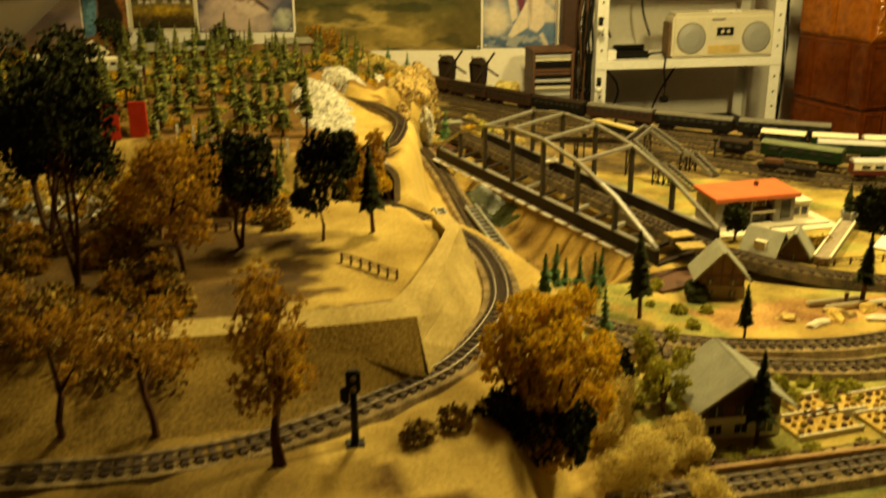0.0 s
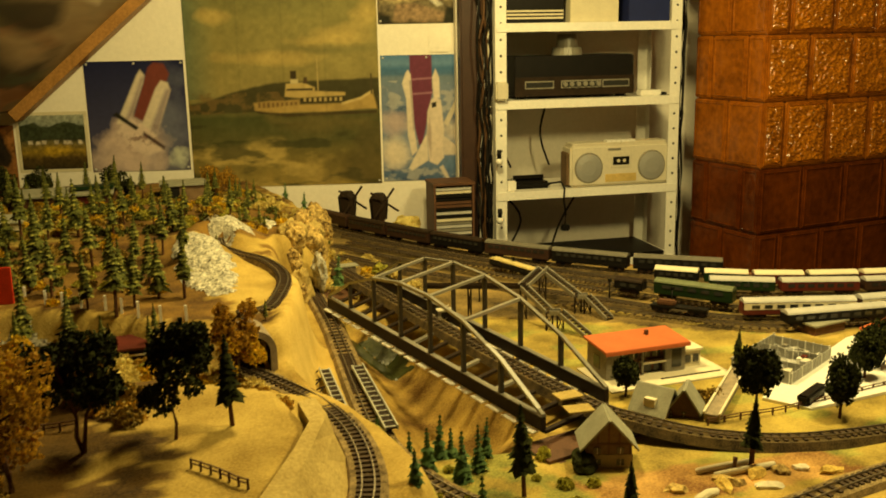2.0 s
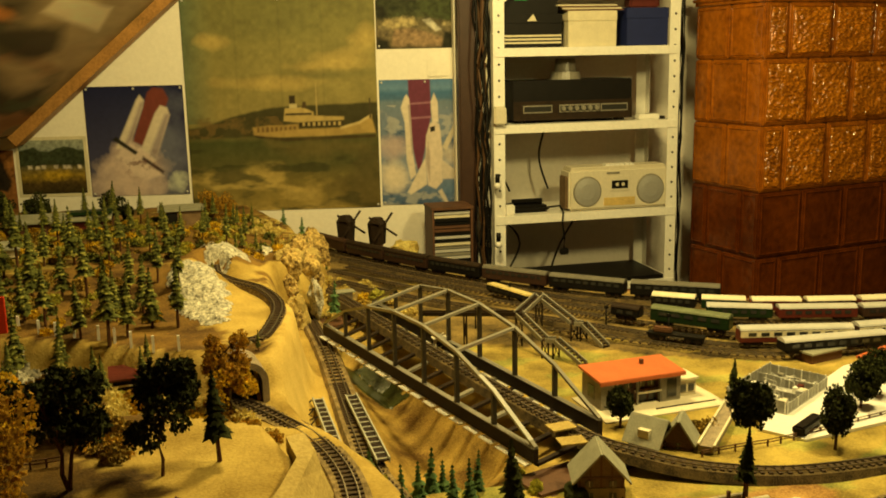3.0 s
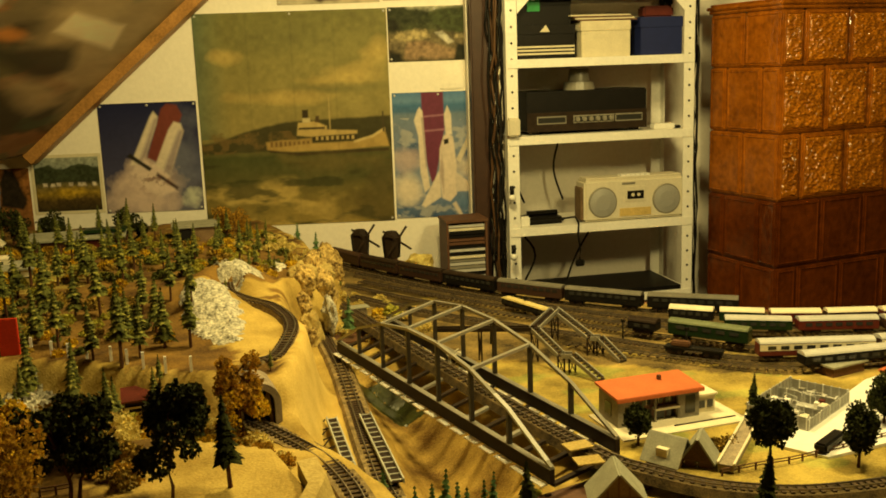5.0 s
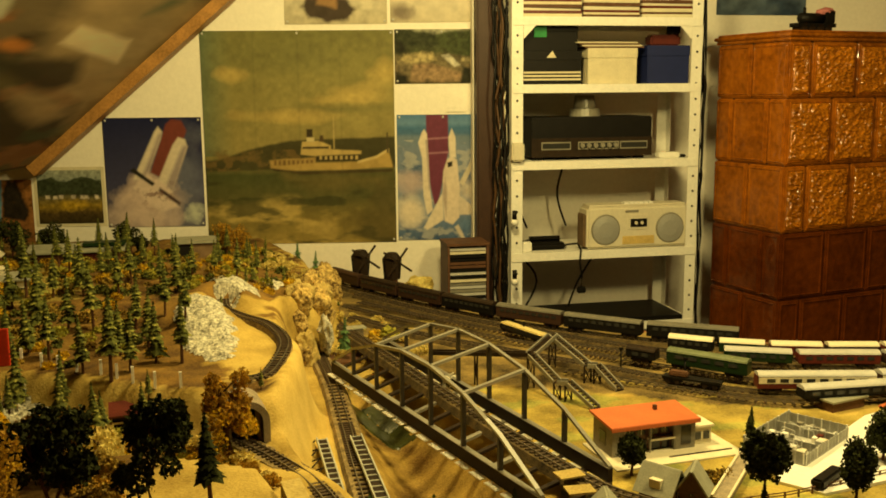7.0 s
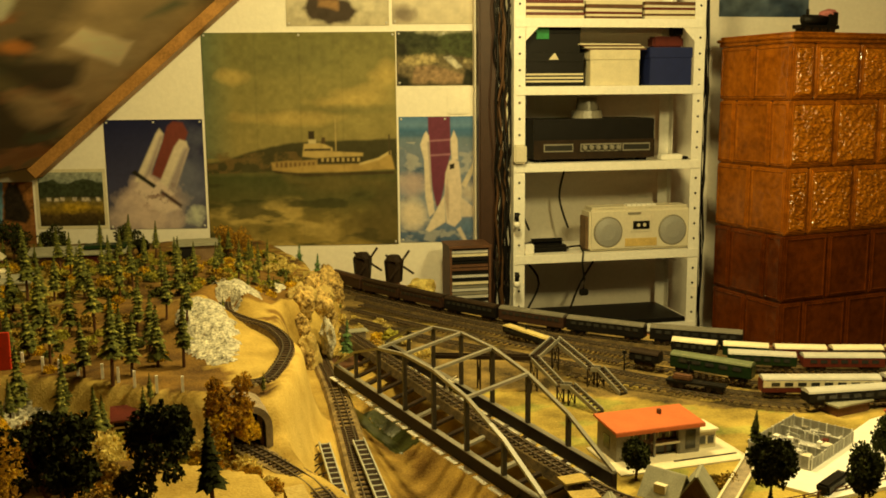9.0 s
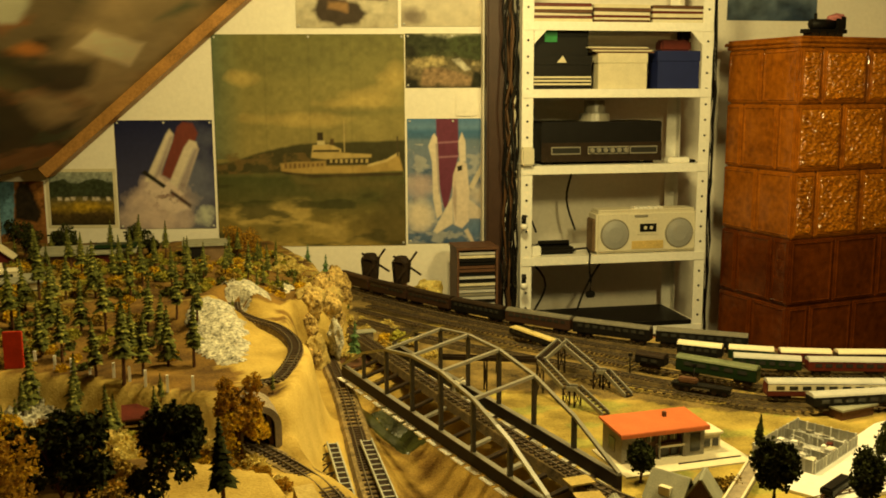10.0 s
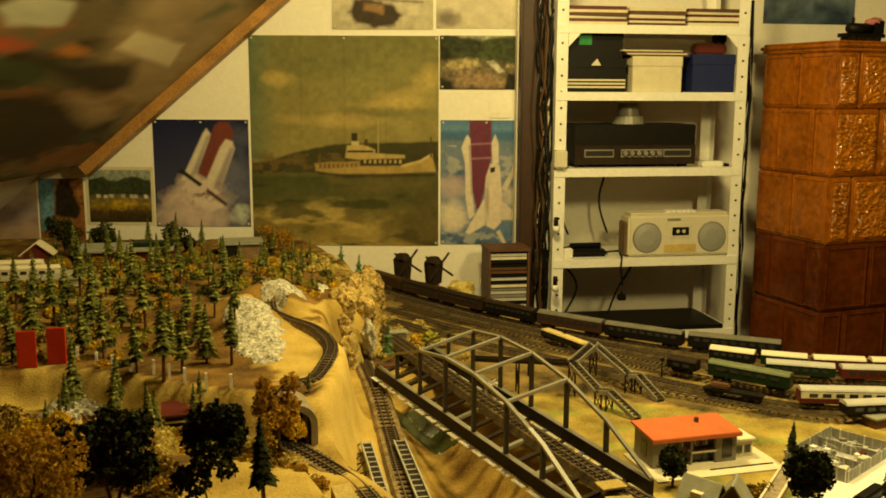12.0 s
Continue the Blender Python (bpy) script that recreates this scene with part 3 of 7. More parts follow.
# socket on the wall, beam and cables beside the shelf
so = thing("wall_socket", WALL @ pose(0.262, 0, 1.436), "cream square wall socket on the gable wall", "socket")
box("plate", (-0.042, -0.006, -0.038), (0.042, -0.001, 0.038), M_PLASTER, so, bevel=0.004)
box("insert", (-0.02, -0.0075, -0.02), (0.02, -0.0055, 0.02), M_PLASTER, so)
be = thing("wooden_post", plan(2.243, 5.42, 0, level=1.2), "dark brown wooden post in the wall corner", "post")
box("shaft", (-0.046, -0.03, 0), (0.022, 0.03, 2.6), M_COACHB, be, bevel=0.006)
ca = thing("cable_bundle", plan(2.268, 5.33, 0, level=1.2), "bundle of black cables hanging beside the shelf", "cables")
rnd = random.Random(4)
M_CABLE = mat("brown_cable", (0.09, 0.045, 0.02), 0.5)
for k in range(13):
    ox, oy = rnd.uniform(-0.04, 0.03), rnd.uniform(-0.03, 0.03)
    f, w_ = rnd.uniform(0, 6), rnd.uniform(0.006, 0.016)
    line = [Vector((ox + w_ * math.sin(f + z * rnd.uniform(5, 7)) + rnd.uniform(-0.006, 0.006), oy + rnd.uniform(-0.008, 0.008), z)) for z in np.linspace(0.3, 2.5, 26)]
    tube("cable", spline(line, 0.03), rnd.choice((0.0045, 0.006, 0.007)), (M_DARK, M_DARK, M_CABLE, M_DARK, M_CREAM)[k % 5] if k != 4 else M_DARK, ca)
ca = thing("cable_bundle", plan(3.085, 5.30, 0, level=1.2), "black cables hanging behind the shelf post", "cables")
for k in range(4):
    ox, oy = rnd.uniform(-0.008, 0.02), rnd.uniform(-0.02, 0.02)
    tube("cable", [(ox + rnd.uniform(-0.008, 0.008), oy, z) for z in np.linspace(0.3, 1.85, 14)], 0.005, M_DARK, ca)
for z in (0.985, 0.76):
    lm = thing("small_bulb", plan(2.285, 5.225, z), "small clear bulb hanging on the cables", "bulb")
    bm = bmesh.new()
    bmesh.ops.create_icosphere(bm, subdivisions=2, radius=0.015)
    part("glass", bm, M_WHITE, lm, smooth_faces=True)
    tube("holder", [(0, 0, 0.012), (0, 0, 0.045)], 0.009, M_DARK, lm)

# sloping ceiling with its posters and lath
SLOPE = WALL @ pose(-1.346, 0, 1.215, 0, -40.2, 0)
c = box("sloped_ceiling", (-0.02, -5.6, 0.012), (2.15, 0, 0.09), M_LOWBOUNCE)
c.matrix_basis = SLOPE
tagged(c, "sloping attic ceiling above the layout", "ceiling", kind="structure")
c = box("knee_wall", (-1.42, -5.6, 0), (-1.37, -0.0, 1.3), M_LOWBOUNCE)
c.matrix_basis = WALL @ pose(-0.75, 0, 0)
tagged(c, "low knee wall under the slope, dark to cut bounced light", "wall", kind="structure")
po = thing("slope_poster", SLOPE, "dark blurred landscape posters covering the sloping ceiling", "poster")
p = Print(180, 260, 120).bands([(0, (0.07, 0.04, 0.014)), (0.06, (0.032, 0.021, 0.010)), (0.2, (0.020, 0.015, 0.008)), (0.45, (0.028, 0.022, 0.012)), (1, (0.04, 0.03, 0.016))], 0.1)
p.lay(np.clip((p.noise(6, 16) - 0.52) * 6, 0, 0.6), (0.11, 0.085, 0.05)).lay(np.clip((p.noise(7, 18) - 0.57) * 7, 0, 0.7), (0.13, 0.06, 0.025)).lay(np.clip((p.noise(8, 20) - 0.56) * 7, 0, 0.7), (0.03, 0.04, 0.02))
p.poly([(0.60, 0.44), (0.63, 0.30), (0.75, 0.23), (0.98, 0.10), (1.0, 0.46), (0.8, 0.5)], (0.19, 0.145, 0.085), 0.035, 0.04, 12, 0.85)
p.poly([(0.66, 0.315), (0.665, 0.352), (0.845, 0.345), (0.885, 0.287)], (0.30, 0.26, 0.19), 0.008, 0.003, 10, 0.95)
p.poly([(0.80, 0.40), (0.84, 0.42), (0.88, 0.45), (0.83, 0.45)], (0.06, 0.075, 0.05), 0.02)
p.poly([(0.38, 0.345), (0.40, 0.375), (0.48, 0.375), (0.50, 0.34), (0.42, 0.325)], (0.20, 0.20, 0.16), 0.008, 0.012)
p.blob(0.435, 0.297, 0.045, 0.012, (0.20, 0.045, 0.018), 0.8, 18, 0.9).blob(0.565, 0.30, 0.045, 0.014, (0.20, 0.085, 0.022), 0.9, 18, 0.9).blob(0.36, 0.30, 0.03, 0.02, (0.17, 0.08, 0.025), 0.7, 14, 0.9)
p.poly([(0.48, 0.285), (0.62, 0.275), (0.75, 0.285), (0.815, 0.235), (0.74, 0.20), (0.60, 0.25)], (0.018, 0.014, 0.008), 0.02, 0.02, 10, 0.9)
p.poly([(0.66, 0.215), (0.80, 0.212), (0.89, 0.15), (0.83, 0.13), (0.74, 0.17)], (0.21, 0.155, 0.09), 0.025, 0.02, 10, 0.8).poly([(0.48, 0.21), (0.62, 0.205), (0.74, 0.12), (0.76, 0.06), (0.6, 0.08)], (0.02, 0.016, 0.009), 0.025, 0.02, 10, 0.9)
p.rgb = (p.rgb * 2.7) ** 1.12
p.mottle(0.25, 12, 40).sheet("sheet", 2.98, 1.95, po, Matrix(((0, 0, 1, 0), (1, 0, 0, -3.01), (0, 1, 0, 0.006), (0, 0, 0, 1))))
la = thing("ceiling_lath", SLOPE, "brown wooden lath along the slope edge", "lath")
box("strip", (-0.02, -0.10, -0.036), (2.1, -0.012, 0.012), mat("orange_lath", (0.36, 0.18, 0.05), 0.5, vary=0.3, scale=12), la, bevel=0.003)
c = box("roof_infill", (-1.5, -5.6, 0), (0.02, 0, 0.05), M_PLASTER)
c.matrix_basis = SLOPE @ pose(-0.02, 0, 0.1)
tagged(c, "lower part of the attic slope", "ceiling", kind="structure")


# ---- shelf and what stands on it ----
SHELF = plan(2.283, 5.25, 0, level=1.2) @ Matrix.Diagonal((0.982, 0.9, 1, 1))
def shelf():
    t = thing("shelf", SHELF, "white metal shelf unit with perforated angle posts", "shelf")
    wd, dp = 0.777, 0.34
    for x, y, sx, sy in ((0, 0, 1, 1), (wd, 0, -1, 1), (0, dp, 1, -1), (wd, dp, -1, -1)):
        bm = bmesh.new()
        box_bm(bm, (0, 0, 0), (0.045, 0.003, 2.45), pose(x, y, 0) @ Matrix.Diagonal((sx, sy, 1, 1)))
        box_bm(bm, (0, 0.003, 0), (0.003, 0.045, 2.45), pose(x, y, 0) @ Matrix.Diagonal((sx, sy, 1, 1)))
        p = part("post", bm, M_WHITE, t)
        if y == 0:
            bm = bmesh.new()
            disc_bm(bm, 0.0045, 0.002, pose(0, 0, 0, -90), 10)
            first = part("bolt_hole", bm, M_DARK, p)
            first.matrix_basis = pose(x + sx * 0.022, -0.0025, 0.06)
            for k in range(1, 40):
                share("bolt_hole", first.data, pose(x + sx * 0.022, -0.0025, 0.06 + k * 0.06), p)
    for z in (0.53, 0.826, 1.179, 1.468, 1.717, 2.1):
        bm = bmesh.new()
        box_bm(bm, (0.004, -0.004, z), (wd - 0.004, 0.0, z + 0.032))
        box_bm(bm, (0.006, 0.0, z + 0.028), (wd - 0.006, dp, z + 0.032))
        box_bm(bm, (0.004, dp - 0.004, z), (wd - 0.004, dp, z + 0.028))
        d = part("deck", bm, M_WHITE, t)
        for sx in (0, 1):
            mesh_of("gusset", [(abs(sx * wd - 0.046), -0.0012, z), (abs(sx * wd - 0.046), -0.0012, z - 0.05), (abs(sx * wd - 0.095), -0.0012, z)], [[0, 1, 2]], M_WHITE, t) if z > 1.7 else None


shelf()


def carton(x0, x1, y0, y1, z, h, material, label, lid=None, stripes=0):
    t = thing("box", SHELF @ pose(x0, y0, z), label, "box", "boxes on the shelf")
    wd, dp = x1 - x0, y1 - y0
    box("body", (0.002, 0.002, 0), (wd - 0.002, dp - 0.002, h * 0.72), material, t, bevel=0.002)
    box("lid", (0, 0, h * 0.72), (wd, dp, h), lid or material, t, bevel=0.002)
    for k in range(stripes):
        box("stripe", (0.004, 0.0, h * 0.12 + k * 0.013), (wd - 0.004, 0.0022, h * 0.12 + k * 0.013 + 0.007), M_PAPER, t)
    return t


carton(0.05, 0.29, 0.03, 0.3, 1.500, 0.125, M_DARK, "black shoe box with three pale stripes", None, 3)
t = thing("emblem", SHELF @ pose(0.165, 0.028, 1.611), "pale triangular emblem on the black shoe box", "emblem")
mesh_of("sign", [(-0.02, 0, -0.012), (0.02, 0, -0.012), (0.004, 0, 0.014)], [[0, 1, 2]], M_PAPER, t)
carton(0.06, 0.28, 0.05, 0.3, 1.625, 0.10, M_DARK, "second black shoe box stacked on top")
t = thing("green_card", SHELF @ pose(0.10, 0.045, 1.676), "small bright green card on the boxes", "card")
box("sheet", (0, 0, 0), (0.05, 0.004, 0.045), mat("green_card_paint", (0.02, 0.22, 0.06), 0.5), t)
carton(0.31, 0.515, 0.02, 0.28, 1.500, 0.135, M_PAPER, "cream cardboard box with a loose lid")
t = thing("paper_stack", SHELF @ pose(0.30, 0.03, 1.636), "untidy stack of brown papers on a box", "papers")
for k in range(4):
    box("sheet", (-0.01 * k, 0, 0.006 * k), (0.24 - 0.006 * k, 0.22, 0.006 * k + 0.005), M_PAPER if k % 2 else M_BROWN, t, m=pose(0, 0, 0, 0, 0, 2 * k - 3))
carton(0.555, 0.735, 0.02, 0.28, 1.500, 0.145, M_BLUE, "plain dark blue cardboard box")
t = thing("toy_vehicle", SHELF @ pose(0.60, 0.1, 1.645), "dark toy vehicle lying on the blue box", "toy")
box("body", (0, 0, 0), (0.13, 0.07, 0.045), M_COACHR, t, bevel=0.008)
box("cab", (0.09, 0.005, 0.045), (0.13, 0.065, 0.085), M_DARK, t, bevel=0.006)
for k, (x0, x1, h) in enumerate(((0.04, 0.28, 0.05), (0.29, 0.52, 0.035), (0.53, 0.74, 0.04))):
    t = thing("magazine_stack", SHELF @ pose(x0, 0.02, 1.749), "stack of old cream and brown magazines", "magazines", "magazine stacks on the shelf")
    z = 0.0
    for n in range(6):
        th = rnd.uniform(0.006, 0.014)
        box("magazine", (0, 0, z), (x1 - x0, 0.22, z + th), (M_PAPER, M_BROWN, M_CREAM, M_COACHR)[(n * 3 + k) % 4], t, m=pose(0, 0, 0, 0, 0, rnd.uniform(-2.5, 2.5)))
        z += th + 0.0005


def amplifier():
    t = thing("amplifier", SHELF @ pose(0.09, 0.04, 1.211), "black hi-fi amplifier with a row of knobs", "amplifier")
    box("case", (0, 0, 0.012), (0.50, 0.26, 0.165), M_DARK, t, bevel=0.004)
    box("front_panel", (0, -0.004, 0.012), (0.50, 0.0, 0.085), M_IRON, t)
    for x0, x1 in ((0.04, 0.16), (0.19, 0.36), (0.365, 0.48)):
        box("display", (x0, -0.006, 0.04), (x1, -0.004, 0.07), M_STEEL, t)
        box("display_glass", (x0 + 0.004, -0.0075, 0.045), (x1 - 0.004, -0.006, 0.065), M_GLASS, t)
    for k in range(6):
        bm = bmesh.new()
        disc_bm(bm, 0.009, 0.012, pose(0.205 + k * 0.028, -0.007, 0.055, 90), 14)
        part("knob", bm, M_STEEL, t)
    for x in (0.04, 0.46):
        box("foot", (x - 0.015, 0.02, 0), (x + 0.015, 0.06, 0.012), M_DARK, t)
    d = thing("glass_dome", SHELF @ pose(0.345, 0.16, 1.376), "grey glass jar standing on the amplifier", "jar")
    bm = bmesh.new()
    disc_bm(bm, 0.065, 0.03, pose(0, 0, 0), 24, 0.06)
    disc_bm(bm, 0.045, 0.05, pose(0, 0, 0.031), 24, 0.04)
    part("bowl", bm, M_STEEL, d, smooth_faces=False)


amplifier()
t = thing("small_boxes", SHELF @ pose(0.62, 0.03, 1.211), "small white plug adapter on the shelf", "adapter")
box("body", (0, 0, 0), (0.09, 0.05, 0.022), M_WHITE, t, bevel=0.004)
box("cover", (0.09, 0.01, 0), (0.12, 0.05, 0.012), M_DARK, t, bevel=0.003)
t = thing("clamp_switch", SHELF @ pose(-0.005, -0.03, 1.214), "yellowed plastic switch on the shelf post", "switch")
box("body", (0, 0, 0), (0.05, 0.03, 0.07), M_CREAM, t, bevel=0.006)


def boombox():
    t = thing("boombox", SHELF @ pose(0.315, 0.012, 0.858), "cream cassette radio with two round grey speakers", "radio")
    box("case", (0, 0, 0.004), (0.43, 0.11, 0.166), M_CREAM, t, bevel=0.008)
    box("lower_panel", (0.15, -0.003, 0.018), (0.285, 0.001, 0.05), mat("yellowed_plastic", (0.55, 0.40, 0.14), 0.45), t, bevel=0.001)
    box("top_rail", (0.01, 0.01, 0.166), (0.42, 0.1, 0.175), M_CREAM, t, bevel=0.003)
    for x in (0.078, 0.352):
        bm = bmesh.new()
        disc_bm(bm, 0.062, 0.006, pose(x, 0.001, 0.078, 90), 32, 0.058)
        s = part("speaker_ring", bm, M_STEEL, t)
        bm = bmesh.new()
        disc_bm(bm, 0.055, 0.004, pose(x, -0.005, 0.078, 90), 32, 0.03)
        part("speaker_grille", bm, M_CHROME, s)
    d = box("cassette_door", (0.172, -0.003, 0.075), (0.262, 0.001, 0.135), M_CREAM, t, bevel=0.001)
    box("cassette_window", (0.182, -0.005, 0.086), (0.252, -0.003, 0.118), M_DARK, d)
    for x in (0.205, 0.23):
        bm = bmesh.new()
        disc_bm(bm, 0.007, 0.002, pose(x, -0.005, 0.102, 90), 12)
        part("reel", bm, M_PAPER, d)
    for k in range(6):
        box("key", (0.16 + k * 0.021, 0.012, 0.175), (0.178 + k * 0.021, 0.05, 0.183), M_WHITE, t)
    box("brand_plate", (0.16, -0.0035, 0.145), (0.215, 0.0, 0.153), M_STEEL, t)
    box("side_panel", (-0.012, 0.012, 0.01), (0.0, 0.09, 0.14), M_TIMBER, t, bevel=0.003)


boombox()
t = thing("telephone", SHELF @ pose(0.075, 0.05, 0.858), "black telephone with a coiled cord", "telephone")
box("base", (0, 0, 0), (0.17, 0.12, 0.028), M_DARK, t, bevel=0.01)
box("receiver", (0.01, 0.02, 0.028), (0.16, 0.06, 0.052), M_DARK, t, bevel=0.012)
tube("cord", [(0.17, 0.05, 0.012), (0.22, 0.02, 0.02), (0.21, -0.055, 0.006), (0.205, -0.06, -0.04), (0.215, -0.058, -0.10), (0.212, -0.058, -0.14)], 0.004, M_DARK, t)
box("plug", (0.195, -0.07, -0.165), (0.23, -0.05, -0.14), M_DARK, t, bevel=0.004)
t = thing("white_adapter", SHELF @ pose(0.05, 0.02, 0.858), "small white plug beside the telephone", "adapter")
box("body", (0, 0, 0), (0.04, 0.03, 0.04), M_WHITE, t, bevel=0.004)
for k, pts in enumerate((((0.10, 0.3, 0.82), (0.16, 0.2, 0.72), (0.08, 0.12, 0.60)), ((0.46, 0.3, 0.82), (0.34, 0.2, 0.70), (0.26, 0.1, 0.60)), ((0.30, 0.3, 1.175), (0.27, 0.28, 1.05), (0.31, 0.25, 0.90)), ((0.12, 0.3, 1.175), (0.10, 0.28, 1.03), (0.14, 0.25, 0.9)))):
    t = thing("hanging_cable", SHELF, "thin black cable hanging inside the shelf", "cable", "cables in the shelf")
    tube("wire", [tuple(p) for p in spline(pts, 0.03)], 0.0045, M_DARK, t)
t = thing("black_board", SHELF @ pose(0.05, 0.0, 0.562), "black painted board lying on the lower deck", "board")
box("panel", (0, 0, 0), (0.68, 0.33, 0.018), M_DARK, t, bevel=0.002)


# ---- tiled stove ----
STOVE = pose(2.732, 3.193, 0, 0, 0, 6)


def stove():
    t = thing("tiled_stove", STOVE, "tall stove of glossy brown relief tiles standing corner-on", "stove")
    long, deep, wide = 1.0, 0.41, 0.225
    box("core", (0.012, 0.012, 0), (long - 0.012, deep - 0.012, 1.65), M_JOINT, t, "dark joints")
    for z0, z1, out in ((1.653, 1.668, 0.006), (1.668, 1.682, 0.014), (1.682, 1.692, 0.004)):
        box("cornice", (-out, -out, z0), (long + out, deep + out, z1), M_TILE, t, bevel=0.004)

    def tile_mesh(wd, ht, relief, plain, lead):
        bm = bmesh.new()
        g = 0.0014
        box_bm(bm, (g, 0.0, g), (wd - g, 0.014, ht - g))
        bmesh.ops.bevel(bm, geom=bm.edges[:], offset=0.006, segments=3, affect="EDGES")
        rim, lip = min(0.013, wd * 0.12), 0.007
        x0, x1, z0, z1 = rim, wd - rim, rim, ht - rim
        sec = ((0.0, 0.001), (0.25, -0.0045), (0.6, -0.005), (1.0, 0.0005))
        loops = [[bm.verts.new((x, y, z)) for x, z in ((x0 + lip * f, z0 + lip * f), (x1 - lip * f, z0 + lip * f), (x1 - lip * f, z1 - lip * f), (x0 + lip * f, z1 - lip * f))] for f, y in sec]
        for p, q in zip(loops, loops[1:]):
            for k in range(4):
                bm.faces.new((p[k], p[(k + 1) % 4], q[(k + 1) % 4], q[k]))
        count = len(bm.faces)
        if relief:
            n, m2 = max(8, int((wd - 2 * rim) / 0.0045)), 52
            x0, x1, z0, z1 = x0 + lip, x1 - lip, z0 + lip, z1 - lip

            def high(i, k):
                p = Vector((i * 0.30 + lead * 9, k * 0.30, lead))
                curl = noise.noise(p + Vector((0.9 * noise.noise(p * 0.45), 0.9 * noise.noise(p * 0.45 + Vector((7, 0, 0))), 0)) * 2.2)
                return -0.0005 - 0.026 * max(0.0, 0.5 - abs(curl) * 1.7) * (0 < i < n and 0 < k < m2)

            g_ = [[bm.verts.new((x0 + (x1 - x0) * i / n, high(i, k), z0 + (z1 - z0) * k / m2)) for k in range(m2 + 1)] for i in range(n + 1)]
            for i in range(n):
                for k in range(m2):
                    bm.faces.new((g_[i][k], g_[i + 1][k], g_[i + 1][k + 1], g_[i][k + 1])).smooth = True
        me = bpy.data.meshes.new("tile")
        bmesh.ops.recalc_face_normals(bm, faces=bm.faces)
        bm.to_mesh(me)
        bm.free()
        me.materials.append(plain)
        me.materials.append(M_RELIEF)
        for k, p in enumerate(me.polygons):
            p.material_index = 1 if k >= count else 0
        return me

    levels, cache = (1.653, 1.440, 1.184, 0.924, 0.660, 0.396, 0.132, 0.0), {}
    for row, (top, low) in enumerate(zip(levels, levels[1:])):
        for face, length in (("front", long), ("left", deep)):
            cuts, x = [0.0], wide / 2 if (row % 2 == 0) == (face == "front") else wide
            if face == "left":
                x = deep / 2 if row % 2 == 0 else deep / 4
            while x < length - 0.03:
                cuts.append(x)
                x += wide if face == "front" else deep / 2
            cuts.append(length)
            for n, (p, q) in enumerate(zip(cuts, cuts[1:])):
                relief = face == "front" and row < 3
                key = (round(q - p, 3), round(top - low, 3), relief, row < 3, n % 3)
                if key not in cache:
                    cache[key] = tile_mesh(q - p, top - low, relief, M_TILE if row < 3 else M_TILEDARK, 1 + n % 3)
                share("tile", cache[key], pose(p, 0, low) if face == "front" else pose(0, q, low, 0, 0, -90), t)


stove()
t = thing("model_locomotive", STOVE @ pose(0.13, 0.10, 1.692), "black model steam locomotive on the stove", "locomotive")
box("frame", (0, 0, 0.02), (0.19, 0.05, 0.035), M_DARK, t)
tube("boiler", [(0.03, 0.025, 0.055), (0.14, 0.025, 0.055)], 0.02, M_DARK, t)
box("cab", (0.14, 0.0, 0.035), (0.185, 0.05, 0.085), M_DARK, t, bevel=0.003)
tube("chimney", [(0.05, 0.025, 0.07), (0.05, 0.025, 0.095)], 0.006, M_DARK, t)
for k in range(4):
    bm = bmesh.new()
    disc_bm(bm, 0.015, 0.05, pose(0.03 + k * 0.042, 0.05, 0.0155, 90), 14)
    part("wheel", bm, M_IRON, t)
t = thing("pink_rag", STOVE @ pose(0.29, 0.13, 1.772), "pink cloth lying over the locomotive", "cloth")
bm = bmesh.new()
bmesh.ops.create_icosphere(bm, subdivisions=3, radius=0.03)
for v in bm.verts:
    v.co = Vector((v.co.x * 1.3, v.co.y, v.co.z * 0.6)) * (1 + 0.3 * noise.noise(v.co * 60))
part("folds", bm, mat("pink_cloth", (0.45, 0.16, 0.16), 0.9), t, smooth_faces=True)
t = thing("poster", BACK @ pose(1.12, -0.003, 1.79), "dark blue landscape poster above the stove", "poster")
Print(60, 44, 140).bands([(0, (0.03, 0.05, 0.09)), (0.3, (0.12, 0.16, 0.20)), (0.6, (0.05, 0.08, 0.14)), (1, (0.10, 0.16, 0.24))], 0.5).mottle(0.7, 10, 8).sheet("sheet", 0.42, 0.3, t)


# ---- the layout: ground ----
def inside(poly, x, y):
    """Signed distance to a polygon, positive inside."""
    d, odd, n = 1e9, False, len(poly)
    for i in range(n):
        (ax, ay), (bx, by) = poly[i], poly[(i + 1) % n]
        ex, ey = bx - ax, by - ay
        t = min(1, max(0, ((x - ax) * ex + (y - ay) * ey) / (ex * ex + ey * ey)))
        d = min(d, (x - ax - t * ex) ** 2 + (y - ay - t * ey) ** 2)
        if (ay > y) != (by > y) and x < ax + (y - ay) / (by - ay) * ex:
            odd = not odd
    return math.sqrt(d) if odd else -math.sqrt(d)


